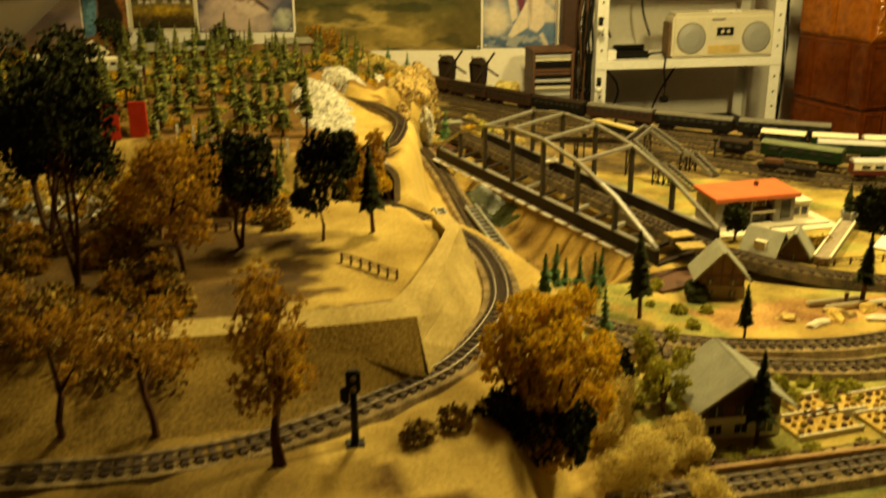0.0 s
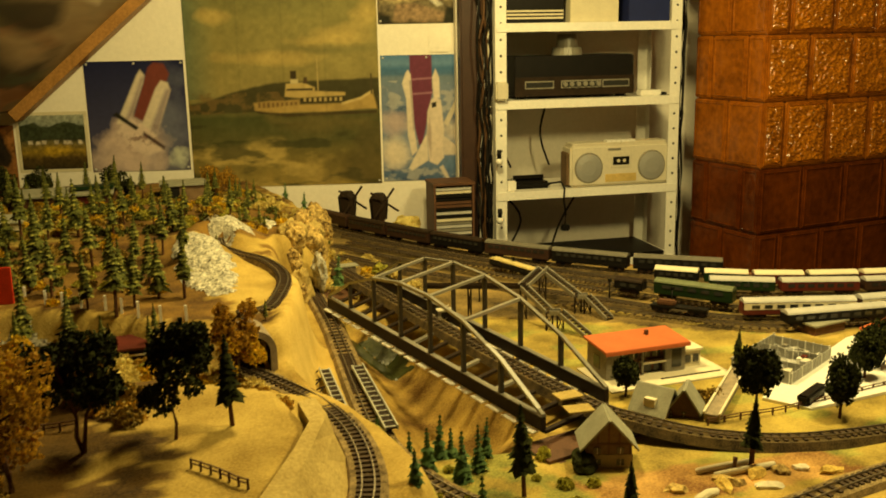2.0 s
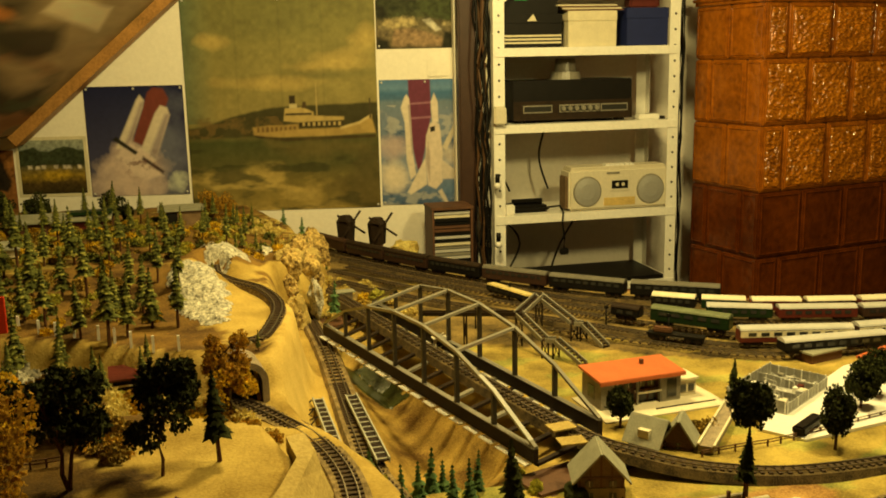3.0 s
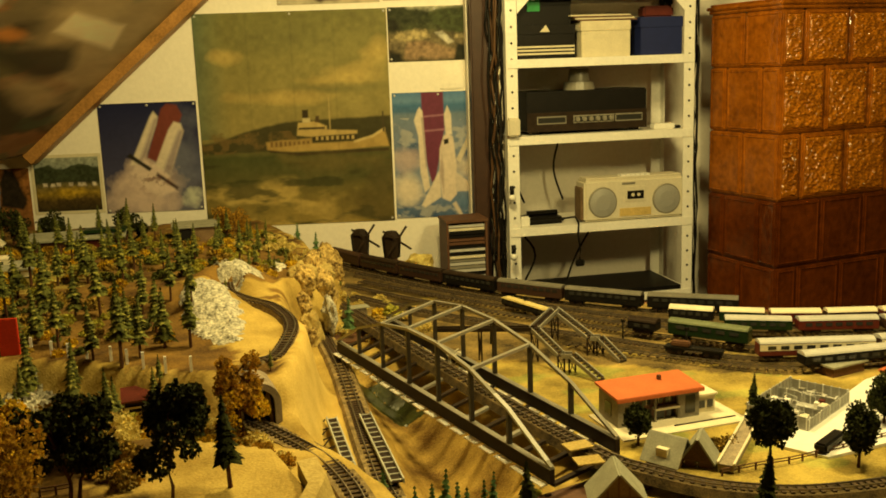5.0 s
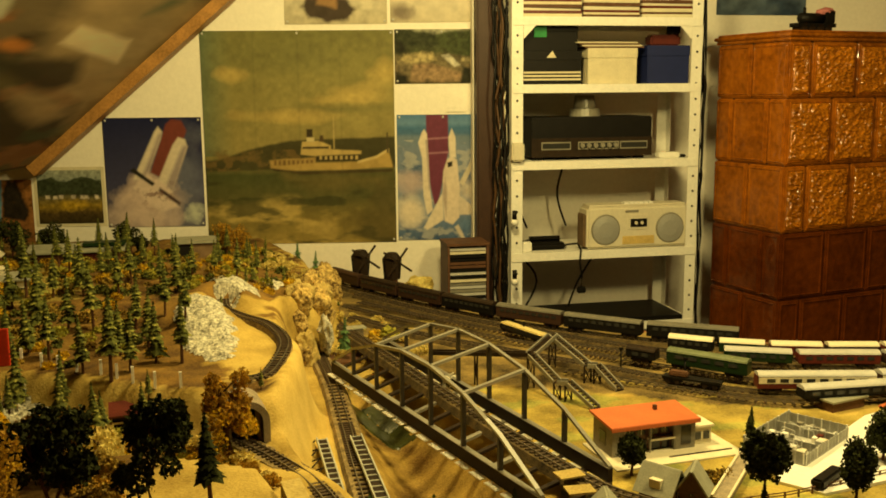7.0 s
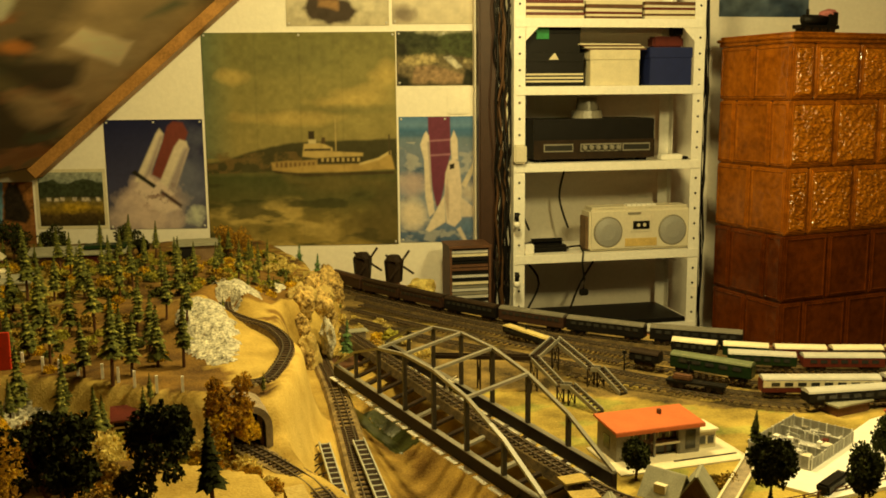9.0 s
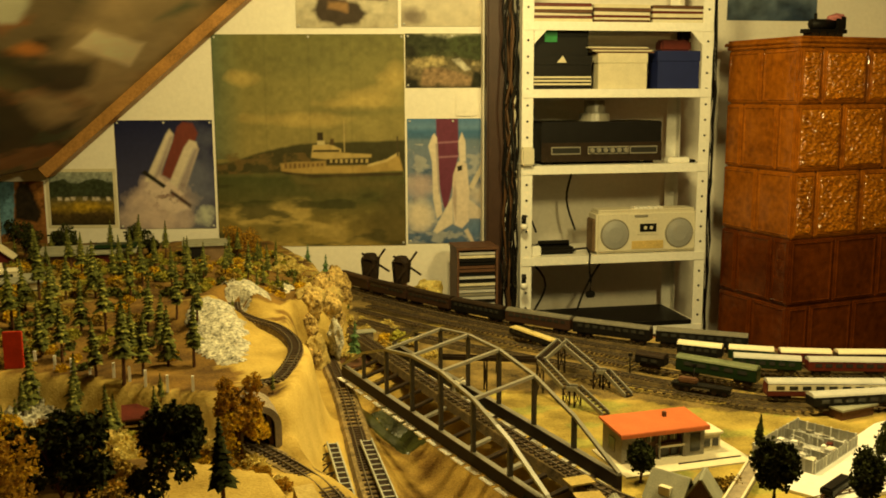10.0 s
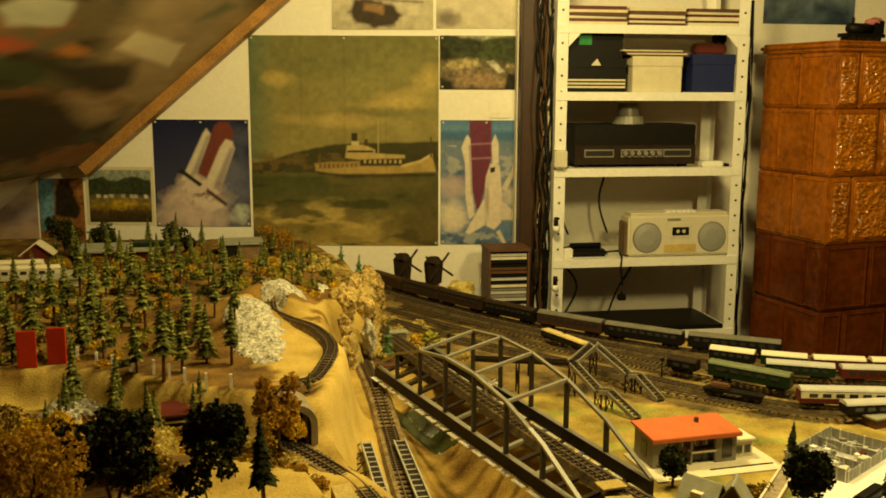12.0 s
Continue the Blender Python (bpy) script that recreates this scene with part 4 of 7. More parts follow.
BASE = 0.765
BOARD = [(-0.62, 1.11), (0.44, 1.09), (0.52, 1.03), (1.6, 1.04), (3.1, 1.5), (3.1, 3.54), (2.7, 3.58), (2.5, 3.68), (2.27, 3.92), (2.03, 4.5), (1.83, 5.45), (-0.6, 6.0)]
BENCH = [(-0.7, 1.0), (0.585, 1.0), (0.62, 1.14), (0.70, 1.36), (0.82, 1.62), (0.90, 1.85), (0.915, 2.1), (0.895, 2.4), (0.905, 2.6), (0.965, 2.85), (1.055, 3.2), (1.08, 3.5), (1.14, 3.8), (1.27, 4.0), (1.38, 4.3), (1.45, 4.8), (1.45, 6.2), (-0.7, 6.2)]
PLATEAU = [(-0.7, 1.42), (0.453, 1.431), (0.602, 1.447), (0.688, 1.664), (0.777, 1.907), (0.775, 2.10), (0.64, 2.28), (-0.7, 2.35)]
RAVINE = [(0.99, 2.3), (1.2, 2.3), (1.36, 2.55), (1.40, 3.45), (1.22, 3.5), (1.16, 3.15), (1.08, 2.7)]
FOREST = [(-0.7, 3.12), (0.41, 3.10), (0.55, 2.98), (0.65, 2.88), (0.745, 2.775), (0.77, 2.665), (0.89, 2.66), (0.93, 2.74), (0.98, 2.9), (1.04, 3.12), (1.055, 3.45), (1.1, 3.72), (1.22, 3.98), (1.33, 4.3), (1.4, 4.8), (1.4, 6.2), (-0.7, 6.2)]
TURF = [(1.42, 2.5), (1.5, 3.4), (1.75, 3.25), (2.02, 3.05), (2.3, 2.75), (2.6, 2.5), (2.7, 2.0), (1.6, 1.9), (1.35, 1.9), (1.2, 1.95), (1.2, 2.1)]
YARD = [(1.5, 3.42), (1.75, 3.25), (1.95, 3.05), (2.12, 2.90), (3.2, 2.8), (3.2, 3.7), (2.4, 3.9), (1.9, 5.6), (1.55, 5.6), (1.45, 4.6), (1.35, 4.0)]


HILL = ((0.845, 2.80, 0.934), (0.90, 2.82, 0.935), (0.94, 2.91, 0.936), (0.998, 3.10, 0.94), (1.016, 3.24, 0.943), (1.010, 3.40, 0.945), (0.978, 3.52, 0.945), (0.955, 3.64, 0.948), (0.97, 3.78, 0.95))
HILLWAY = spline(HILL, 0.03)


def height(x, y):
    z = BASE
    bench = inside(BENCH, x, y)
    z += 0.12 * smooth(-0.05, 0.02, bench) - 0.025 * smooth(2.2, 2.6, y) * smooth(0.0, 0.05, bench)
    z += 0.06 * smooth(0.0, 0.03, inside(PLATEAU, x, y))
    f = inside(FOREST, x, y)
    if f > -0.1:
        z += 0.07 * smooth(-0.035, 0.02, f) + smooth(0, 0.22, f) * (0.03 * smooth(3.2, 3.9, y) - 0.03 * smooth(4.3, 5.2, y))
        z += 0.055 * math.exp(-((x - 0.88) ** 2 / 0.009 + (y - 3.47) ** 2 / 0.06)) + 0.045 * math.exp(-((x - 1.005) ** 2 / 0.007 + (y - 3.86) ** 2 / 0.02))
    z -= 0.11 * smooth(-0.06, 0.13, inside(RAVINE, x, y))
    if bench > -0.02:
        calm = 0.35 + 0.65 * smooth(0.05, 0.12, bench) * (y > 2.7 or x < 0.55)
        z += calm * (0.008 * noise.noise((x * 7, y * 7, 0)) + 0.004 * noise.noise((x * 25, y * 25, 3)))
    if 0.8 < x < 1.1 and 2.78 < y < 3.8:
        d = min(math.hypot(x - p.x, y - p.y) for p in HILLWAY)
        z += (0.936 - z) * (1 - smooth(0.022, 0.05, d))
    return z + 0.002 * noise.noise((x * 12, y * 12, 7))


# Kind 9 is sand with shade painted in; kind 5 brown earth plus tree shade.
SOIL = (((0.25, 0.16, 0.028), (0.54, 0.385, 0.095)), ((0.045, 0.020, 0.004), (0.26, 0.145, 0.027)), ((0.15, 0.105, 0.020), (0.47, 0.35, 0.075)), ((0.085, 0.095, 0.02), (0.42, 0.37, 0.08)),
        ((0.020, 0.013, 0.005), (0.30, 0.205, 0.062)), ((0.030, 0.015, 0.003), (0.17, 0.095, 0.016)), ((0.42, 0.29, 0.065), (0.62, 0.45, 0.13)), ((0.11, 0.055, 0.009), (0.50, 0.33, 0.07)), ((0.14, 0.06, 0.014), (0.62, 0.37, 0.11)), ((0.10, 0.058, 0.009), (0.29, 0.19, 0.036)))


def soil_material():
    """Two tones of soil from the ground's own colour layers, mixed by grains and patches."""
    m = mat("soil", (0.5, 0.5, 0.5), 0.95, scale=10, fine=240, bump=0.6)
    nt = m.node_tree
    ramp = next(n for n in nt.nodes if n.type == "VALTORGB")
    ramp.color_ramp.elements[0].color, ramp.color_ramp.elements[1].color = (0, 0, 0, 1), (1, 1, 1, 1)
    add, half = [n for n in nt.nodes if n.type == "MATH"]
    add.inputs[1].default_value, half.inputs[1].default_value = 0.30, 0.70
    tones = []
    for name in ("soil_dark", "soil_light"):
        n = nt.nodes.new("ShaderNodeVertexColor")
        n.layer_name = name
        tones.append(n)
    mix = nt.nodes.new("ShaderNodeMix")
    mix.data_type = "RGBA"
    nt.links.new(ramp.outputs["Color"], mix.inputs["Factor"])
    nt.links.new(tones[0].outputs["Color"], mix.inputs["A"])
    nt.links.new(tones[1].outputs["Color"], mix.inputs["B"])
    nt.links.new(mix.outputs["Result"], nt.nodes["Principled BSDF"].inputs["Base Color"])
    return m


def soil_kind(x, y):
    n = 0.06 * noise.noise((x * 14, y * 14, 2)) + 0.02 * noise.noise((x * 60, y * 60, 5))
    f = inside(FOREST, x, y)
    if inside(RAVINE, x, y) > 0:
        return 7
    if 2.62 < y < 3.2 and -0.13 < f < 0.02 and x > 0.86:
        return 6
    if x < 0.8 and -0.2 < f < 0.012 + 0.3 * n and 2.6 + n < y < 3.2 and x > 0.38:
        return 6
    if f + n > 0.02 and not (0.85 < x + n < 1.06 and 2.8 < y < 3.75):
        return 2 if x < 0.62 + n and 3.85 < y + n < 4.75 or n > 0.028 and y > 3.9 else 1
    if inside(YARD, x, y) + 0.5 * n > 0:
        return 4 if n < 0.03 else 2
    if 1.20 < x + n < 1.66 and 1.915 < y + 0.4 * n < 2.06:
        return 8
    if inside(TURF, x, y) + n > 0:
        return 2 if noise.noise((x * 9, y * 9, 11)) < 0.22 else 3
    if y < 1.75 + n and x > 0.9 or (0.9 < x < 1.2 and 1.8 < y + n < 2.35):
        return 3 if n > -0.01 else 2
    # Front-left sand, darkened in colour for the weak light there.
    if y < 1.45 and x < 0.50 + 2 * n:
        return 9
    # Brown earth, its tone also deepened for the shade under the trees.
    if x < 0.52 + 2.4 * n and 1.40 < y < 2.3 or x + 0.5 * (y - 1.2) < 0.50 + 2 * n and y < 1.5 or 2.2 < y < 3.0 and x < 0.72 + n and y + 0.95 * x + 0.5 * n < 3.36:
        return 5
    return 0


def terrain():
    step, x0, y0 = 0.0165, -0.66, 1.025
    nx, ny = int(3.85 / step), int(5.0 / step)
    verts, index, faces, dark, light = [], {}, [], [], []
    for i in range(nx):
        for j in range(ny):
            x, y = x0 + i * step, y0 + j * step
            if inside(BOARD, x, y) > 0:
                index[i, j] = len(verts)
                verts.append((x, y, height(x, y)))
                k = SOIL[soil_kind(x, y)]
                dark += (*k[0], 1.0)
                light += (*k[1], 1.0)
    for (i, j), v in index.items():
        q = [index.get(k) for k in ((i, j), (i + 1, j), (i + 1, j + 1), (i, j + 1))]
        if None not in q:
            x, y, z = verts[v]
            if abs(x - 0.828 + 0.2 * (y - 2.6)) < 0.034 and 2.585 < y < 2.68:
                continue
            faces.append(q)
    me = bpy.data.meshes.new("ground")
    me.from_pydata([lay(*v) for v in verts], [], faces)
    me.materials.append(soil_material())
    for name, values in (("soil_dark", dark), ("soil_light", light)):
        me.color_attributes.new(name, "FLOAT_COLOR", "POINT").data.foreach_set("color", values)
    me.polygons.foreach_set("use_smooth", [True] * len(faces))
    return new("ground", me)


tagged(terrain(), "sandy model landscape with a wooded hill, ravine and yellow turf", "ground", kind="structure")
rim = [lay(x, y, 0.765) for x, y in BOARD]
bm = bmesh.new()
for p, q in zip(rim, rim[1:] + rim[:1]):
    box_bm(bm, (0, -0.012, 0.62), ((q - p).length, 0.006, 0.765), pose(p.x, p.y, 0, 0, 0, math.degrees(math.atan2(q.y - p.y, q.x - p.x))))
p, q = lay(-0.62, 1.10, 0.82), lay(0.44, 1.08, 0.82)
box_bm(bm, (0, -0.012, 0.765), ((q - p).length, 0.006, 0.872), pose(p.x, p.y, 0, 0, 0, math.degrees(math.atan2(q.y - p.y, q.x - p.x))))
tb = thing("layout_table", pose(0, 0, 0), "brown wooden table frame under the model railway", "table")
part("frame", bm, M_WOOD, tb)
bm = bmesh.new()
lo, hi = ([bm.verts.new((p.x, p.y, z)) for p in rim] for z in (0.62, 0.635))
bm.faces.new(lo[::-1])
bm.faces.new(hi)
for k in range(len(rim)):
    bm.faces.new((lo[k - 1], lo[k], hi[k], hi[k - 1]))
part("bottom_board", bm, M_WOOD, tb)
for x, y in ((-0.5, 1.3), (1.4, 1.3), (2.9, 1.7), (2.8, 3.3), (1.6, 5.2), (-0.4, 5.4), (0.8, 3.2)):
    p = lay(x, y, 0.765)
    box("leg", (p.x - 0.035, p.y - 0.035, 0), (p.x + 0.035, p.y + 0.035, 0.62), M_WOOD, tb)


# ---- tracks ----
SLEEPER = bpy.data.meshes.new("sleeper")
_b = bmesh.new()
box_bm(_b, (-0.0155, -0.0032, 0), (0.0155, 0.0032, 0.003))
_b.to_mesh(SLEEPER)
_b.free()
SLEEPER.materials.append(M_SLEEPER)


def track(pts, label, ballast=0.024, singles=True, bed=M_BALLAST):
    line = spline([lay(*p) for p in pts], 0.0125)
    t = thing("railway_track", pose(0, 0, 0), label, "track", "model railway tracks")
    if bed:
        bm = bmesh.new()
        strip_bm(bm, line, ((-ballast - 0.008, -0.012), (ballast + 0.008, -0.012), (ballast, 0.003), (-ballast, 0.003)))
        part("ballast_bed", bm, bed, t)
    for off in (-0.00825, 0.00825):
        bm = bmesh.new()
        strip_bm(bm, line, ((off - 0.0013, 0.0055), (off + 0.0013, 0.0055), (off + 0.0009, 0.0085), (off - 0.0009, 0.0085)))
        part("rail", bm, M_RAIL, t)
    bm = bmesh.new()
    for p, s in zip(line, sides(line)):
        m = pose(p.x, p.y, p.z + 0.003, 0, 0, math.degrees(math.atan2(s.y, s.x)))
        if singles:
            share("sleeper", SLEEPER, m, t)
        else:
            box_bm(bm, (-0.0155, -0.0032, 0), (0.0155, 0.0032, 0.003), m)
    if singles:
        bm.free()
    else:
        tagged(part("sleepers", bm, M_SLEEPER, t), kind="stuff")
    return line


track(((-0.5, 1.36, 0.887), (-0.10, 1.26, 0.887), (0.20, 1.236, 0.887), (0.319, 1.24, 0.887), (0.429, 1.28, 0.887), (0.563, 1.38, 0.887), (0.650, 1.468, 0.887), (0.733, 1.609, 0.887), (0.786, 1.738, 0.887), (0.824, 1.898, 0.887), (0.848, 2.07, 0.886), (0.862, 2.3, 0.875), (0.836, 2.56, 0.865), (0.77, 2.8, 0.862)), "curved model track round the sandy hill into a tunnel", singles=True)
track(((1.25, 3.95, 0.772), (1.19, 3.5, 0.772), (1.12, 3.07, 0.772), (1.045, 2.62, 0.772), (0.995, 2.3, 0.772), (1.005, 2.02, 0.772), (1.09, 1.86, 0.772), (1.233, 1.79, 0.772), (1.39, 1.79, 0.772), (1.7, 1.90, 0.772), (2.2, 2.0, 0.772)), "model track over the girder bridge and round the front")
track(((0.99, 1.9, 0.772), (1.07, 1.76, 0.772), (1.18, 1.70, 0.772), (1.31, 1.675, 0.772), (1.6, 1.73, 0.772), (2.2, 1.88, 0.772)), "second front curve of model track")
track(((0.78, 1.30, 0.772), (0.88, 1.318, 0.772), (1.10, 1.34, 0.772), (1.6, 1.42, 0.772)), "model track along the table's front edge")
track(HILL, "narrow hill track winding round the white rock", 0.013)
track(((1.368, 4.3, 0.8), (1.365, 3.8, 0.802), (1.37, 3.0, 0.802), (1.385, 2.42, 0.802), (1.43, 2.25, 0.795), (1.53, 2.15, 0.78), (1.70, 2.09, 0.775), (2.1, 2.13, 0.773), (2.5, 2.25, 0.773)), "model track across the arch bridge", 0.021, bed=M_CINDER)
MAIN = [(1.60, 5.45, 0.772), (1.68, 5.0, 0.772), (1.85, 4.39, 0.772), (2.06, 3.95, 0.772), (2.22, 3.74, 0.772), (2.36, 3.61, 0.772), (2.54, 3.51, 0.772), (3.0, 3.45, 0.772)]
SIDINGS = {
    "cream": [(1.62, 5.0, 0.772), (1.78, 4.4, 0.772), (1.98, 3.92, 0.772), (2.15, 3.61, 0.772), (2.27, 3.48, 0.772), (2.42, 3.38, 0.772), (2.66, 3.30, 0.772), (3.0, 3.25, 0.772)],
    "silver": [(1.58, 4.8, 0.772), (1.72, 4.35, 0.772), (1.92, 3.85, 0.772), (2.10, 3.52, 0.772), (2.22, 3.38, 0.772), (2.40, 3.27, 0.772), (2.66, 3.19, 0.772), (3.0, 3.15, 0.772)],
    "loco": [(1.52, 4.7, 0.772), (1.66, 4.25, 0.772), (1.88, 3.75, 0.772), (2.035, 3.42, 0.772), (2.15, 3.20, 0.772), (2.30, 3.10, 0.772), (2.66, 3.06, 0.772), (3.0, 3.04, 0.772)],
    "coach": [(1.48, 4.5, 0.772), (1.60, 4.1, 0.772), (1.80, 3.66, 0.772), (1.97, 3.30, 0.772), (2.09, 3.08, 0.772), (2.30, 2.99, 0.772), (2.66, 2.96, 0.772), (3.0, 2.95, 0.772)],
    "dark": [(1.78, 3.45, 0.772), (1.94, 3.17, 0.772), (2.10, 2.95, 0.772), (2.34, 2.91, 0.772), (2.66, 2.87, 0.772), (3.0, 2.86, 0.772)],
}


track(MAIN, "outer yard track along the table's back edge", 0.023, bed=M_CINDER)
for key, pts in SIDINGS.items():
    track(pts, "yard siding among other model tracks", 0.021, bed=M_CINDER if key in ("cream", "coach") else None)


# ---- rolling stock ----
def bogie(t, x, wd, lower=0.0):
    b = box("bogie", (x - 0.022, -wd * 0.4, 0.004), (x + 0.022, wd * 0.4, 0.012), M_DARK, t)
    for dx in (-0.012, 0.012):
        bm = bmesh.new()
        disc_bm(bm, 0.006, wd * 0.82, pose(x + dx, wd * 0.41, 0.0055, 90), 12)
        part("wheelset", bm, M_IRON, b)


def coach(at, heading, length, body, roof, label, windows=8, band=None, group="parked coaches in the yard", name="coach", high=0.044, roof_h=0.009):
    wd = 0.034
    half = Vector((math.cos(radians(heading)), math.sin(radians(heading)), 0)) * length / 2
    tail, front = lay(*(Vector(at) - half)), lay(*(Vector(at) + half))
    mid, length = (tail + front) / 2, (front - tail).length
    t = thing(name, pose(mid.x, mid.y, at[2], 0, 0, math.degrees(math.atan2(front.y - tail.y, front.x - tail.x))), label, name, group)
    h0, h1 = 0.011, high
    box("body", (-length / 2, -wd / 2, h0), (length / 2, wd / 2, h1), body, t, bevel=0.0015)
    bm = bmesh.new()
    n = 8
    prof = [(wd * 0.53 * math.cos(a), h1 + roof_h * math.sin(a)) for a in np.linspace(math.pi, 0, n)]
    rings = [[bm.verts.new((x, a, b)) for a, b in prof] for x in (-length / 2 + 0.001, length / 2 - 0.001)]
    for k in range(n - 1):
        bm.faces.new((rings[0][k], rings[0][k + 1], rings[1][k + 1], rings[1][k]))
    bm.faces.new(rings[0])
    bm.faces.new(rings[1])
    bm.faces.new((rings[0][0], rings[0][-1], rings[1][-1], rings[1][0]))
    part("roof", bm, roof, t)
    if band:
        for s in (-1, 1):
            box("band", (-length / 2 + 0.002, s * wd / 2 - 0.0006, h1 - 0.017), (length / 2 - 0.002, s * wd / 2 + 0.0006, h1 - 0.002), band, t)
    if windows:
        me, gap = None, length / (windows + 1)
        for k in range(windows):
            for s in (-1, 1):
                m = pose(-length / 2 + gap * (k + 1), s * (wd / 2 + 0.0006), h1 - 0.010)
                if me is None:
                    o = box("window", (-gap * 0.32, -0.0006, -0.0045), (gap * 0.32, 0.0006, 0.0045), M_GLASS, t)
                    o.matrix_basis, me = m, o.data
                else:
                    share("window", me, m, t)
    for x in (-length / 2 + 0.035, length / 2 - 0.035):
        bogie(t, x, wd)
    return t


def on(line, gone):
    """Place and heading at a length along a line."""
    for a, b in zip(line, line[1:]):
        d = (b - a).length
        if gone <= d:
            p = a.lerp(b, gone / d)
            return (p.x, p.y, p.z + 0.0085), math.degrees(math.atan2(b.y - a.y, b.x - a.x))
        gone -= d
    return (line[-1].x, line[-1].y, line[-1].z + 0.0085), math.degrees(math.atan2(b.y - a.y, b.x - a.x))


lines = {k: spline(p, 0.02) for k, p in SIDINGS.items()}
lines["main"] = spline(MAIN, 0.02)


def nearest(line, x, y):
    """The length along a line at which it passes nearest to a place."""
    best, gone, out = 1e9, 0.0, 0.0
    for p, q in zip(line, line[1:]):
        d = math.hypot(p.x - x, p.y - y)
        if d < best:
            best, out = d, gone
        gone += (q - p).length
    return out


s0 = 0.10
for k, (body, roof, wn, name, label) in enumerate((
        (M_COACHB, M_COACHB, 0, "goods_wagon", "dark red-brown closed goods wagon of the long train"),
        (M_COACHB, M_IRON, 9, "coach", "dark brown passenger coach of the long train"),
        (M_COACHB, M_IRON, 9, "coach", "dark brown passenger coach of the long train"),
        (M_DARK, M_IRON, 9, "coach", "black passenger coach with a dull roof"),
        (M_COACHB, M_ROOFD, 9, "coach", "dark brown passenger coach with a dull silver roof"),
        (M_DARK, M_ROOFD, 9, "coach", "black passenger coach with a dull silver roof"),
        (M_DARK, M_ROOFD, 9, "coach", "last black coach with a dull silver roof"))):
    ln = 0.265
    at, hd = on(lines["main"], s0 + ln / 2)
    coach(at, hd, ln, body, roof, label, wn, None, "coaches of the long dark train", name)
    s0 += ln + 0.012
def row(key, x, y, cars):
    """Cars coupled one behind the other, the first one with its end at a place on a siding."""
    line = lines[key]
    s = nearest(line, x, y)
    for ln, body, roof, name, label, wn, band, high in cars:
        at, hd = on(line, s + ln / 2)
        coach(at, hd, ln, body, roof, label, wn, band, "parked coaches in the yard", name, high)
        s += ln + 0.012


row("cream", 2.14, 3.63, [
    (0.13, M_DARK, M_ROOFL, "railcar", "short dark railcar with a cream roof", 5, None, 0.037),
    (0.12, M_COACHG, M_ROOFL, "coach", "short green coach with a cream roof", 5, None, 0.037),
    (0.13, M_COACHR, M_ROOFL, "coach", "wine-red coach with a cream roof", 5, None, 0.037),
    (0.13, M_COACHB, M_ROOFL, "coach", "brown coach with a cream roof", 5, None, 0.037),
    (0.14, M_COACHR, M_ROOFL, "coach", "wine-red coach with a cream roof", 5, None, 0.037),
    (0.14, M_DARK, M_ROOFL, "coach", "black coach with a cream roof", 5, None, 0.037)])
row("silver", 2.20, 3.40, [
    (0.17, M_COACHG, M_ROOFS, "coach", "green coach with a silver roof", 6, None, 0.036),
    (0.20, M_COACHR, M_ROOFS, "coach", "wine-red coach with a silver roof", 7, None, 0.036),
    (0.20, M_COACHB, M_ROOFS, "coach", "brown coach with a silver roof", 7, None, 0.036)])
row("loco", 1.985, 3.53, [(0.095, M_DARK, M_IRON, "shunter", "small black shunting locomotive in the yard", 2, None, 0.032)])
row("loco", 2.035, 3.415, [(0.245, M_COACHG, mat("olive_roof", (0.13, 0.15, 0.08), 0.5), "locomotive", "long dark green locomotive with an olive roof", 5, None, 0.042)])
row("coach", 2.10, 3.065, [
    (0.27, M_COACHR, M_ROOFS, "coach", "red and cream passenger coach with a silver roof", 8, M_ROOFL, 0.041),
    (0.27, M_COACHB, M_ROOFS, "coach", "brown passenger coach with a silver roof", 8, M_ROOFL, 0.041)])
row("dark", 2.14, 2.935, [
    (0.27, M_DARK, M_ROOFS, "coach", "low black coach with a flat silver roof", 8, None, 0.032),
    (0.27, M_DARK, M_ROOFS, "coach", "low black coach with a flat silver roof", 8, None, 0.032)])
at, hd = (1.985, 3.17, 0.781), -58
t = thing("flat_wagon", plan(*at, 0, 0, hd), "low dark flat wagon on a siding", "wagon", "parked coaches in the yard")
box("platform", (-0.07, -0.015, 0.012), (0.07, 0.015, 0.017), M_DARK, t)
box("load", (-0.055, -0.011, 0.017), (-0.01, 0.011, 0.030), M_BROWN, t, bevel=0.003)
bogie(t, -0.045, 0.034)
bogie(t, 0.045, 0.034)
t = thing("railcar", pose(1.432, 2.592, 0.778, 0, 0, -74.3), "yellow-roofed railcar standing by the footbridge", "railcar")
box("body", (-0.10, -0.015, 0.006), (0.10, 0.015, 0.022), M_DARK, t, bevel=0.002)
box("roof", (-0.10, -0.0155, 0.022), (0.10, 0.0155, 0.027), mat("yellow_roof", (0.62, 0.50, 0.20), 0.5), t, bevel=0.003)
for x in (-0.07, 0.07):
    bogie(t, x, 0.028, 0.003)
for k in range(7):
    box("window", (-0.088 + k * 0.027, -0.0157, 0.012), (-0.070 + k * 0.027, -0.0148, 0.019), M_GLASS, t)


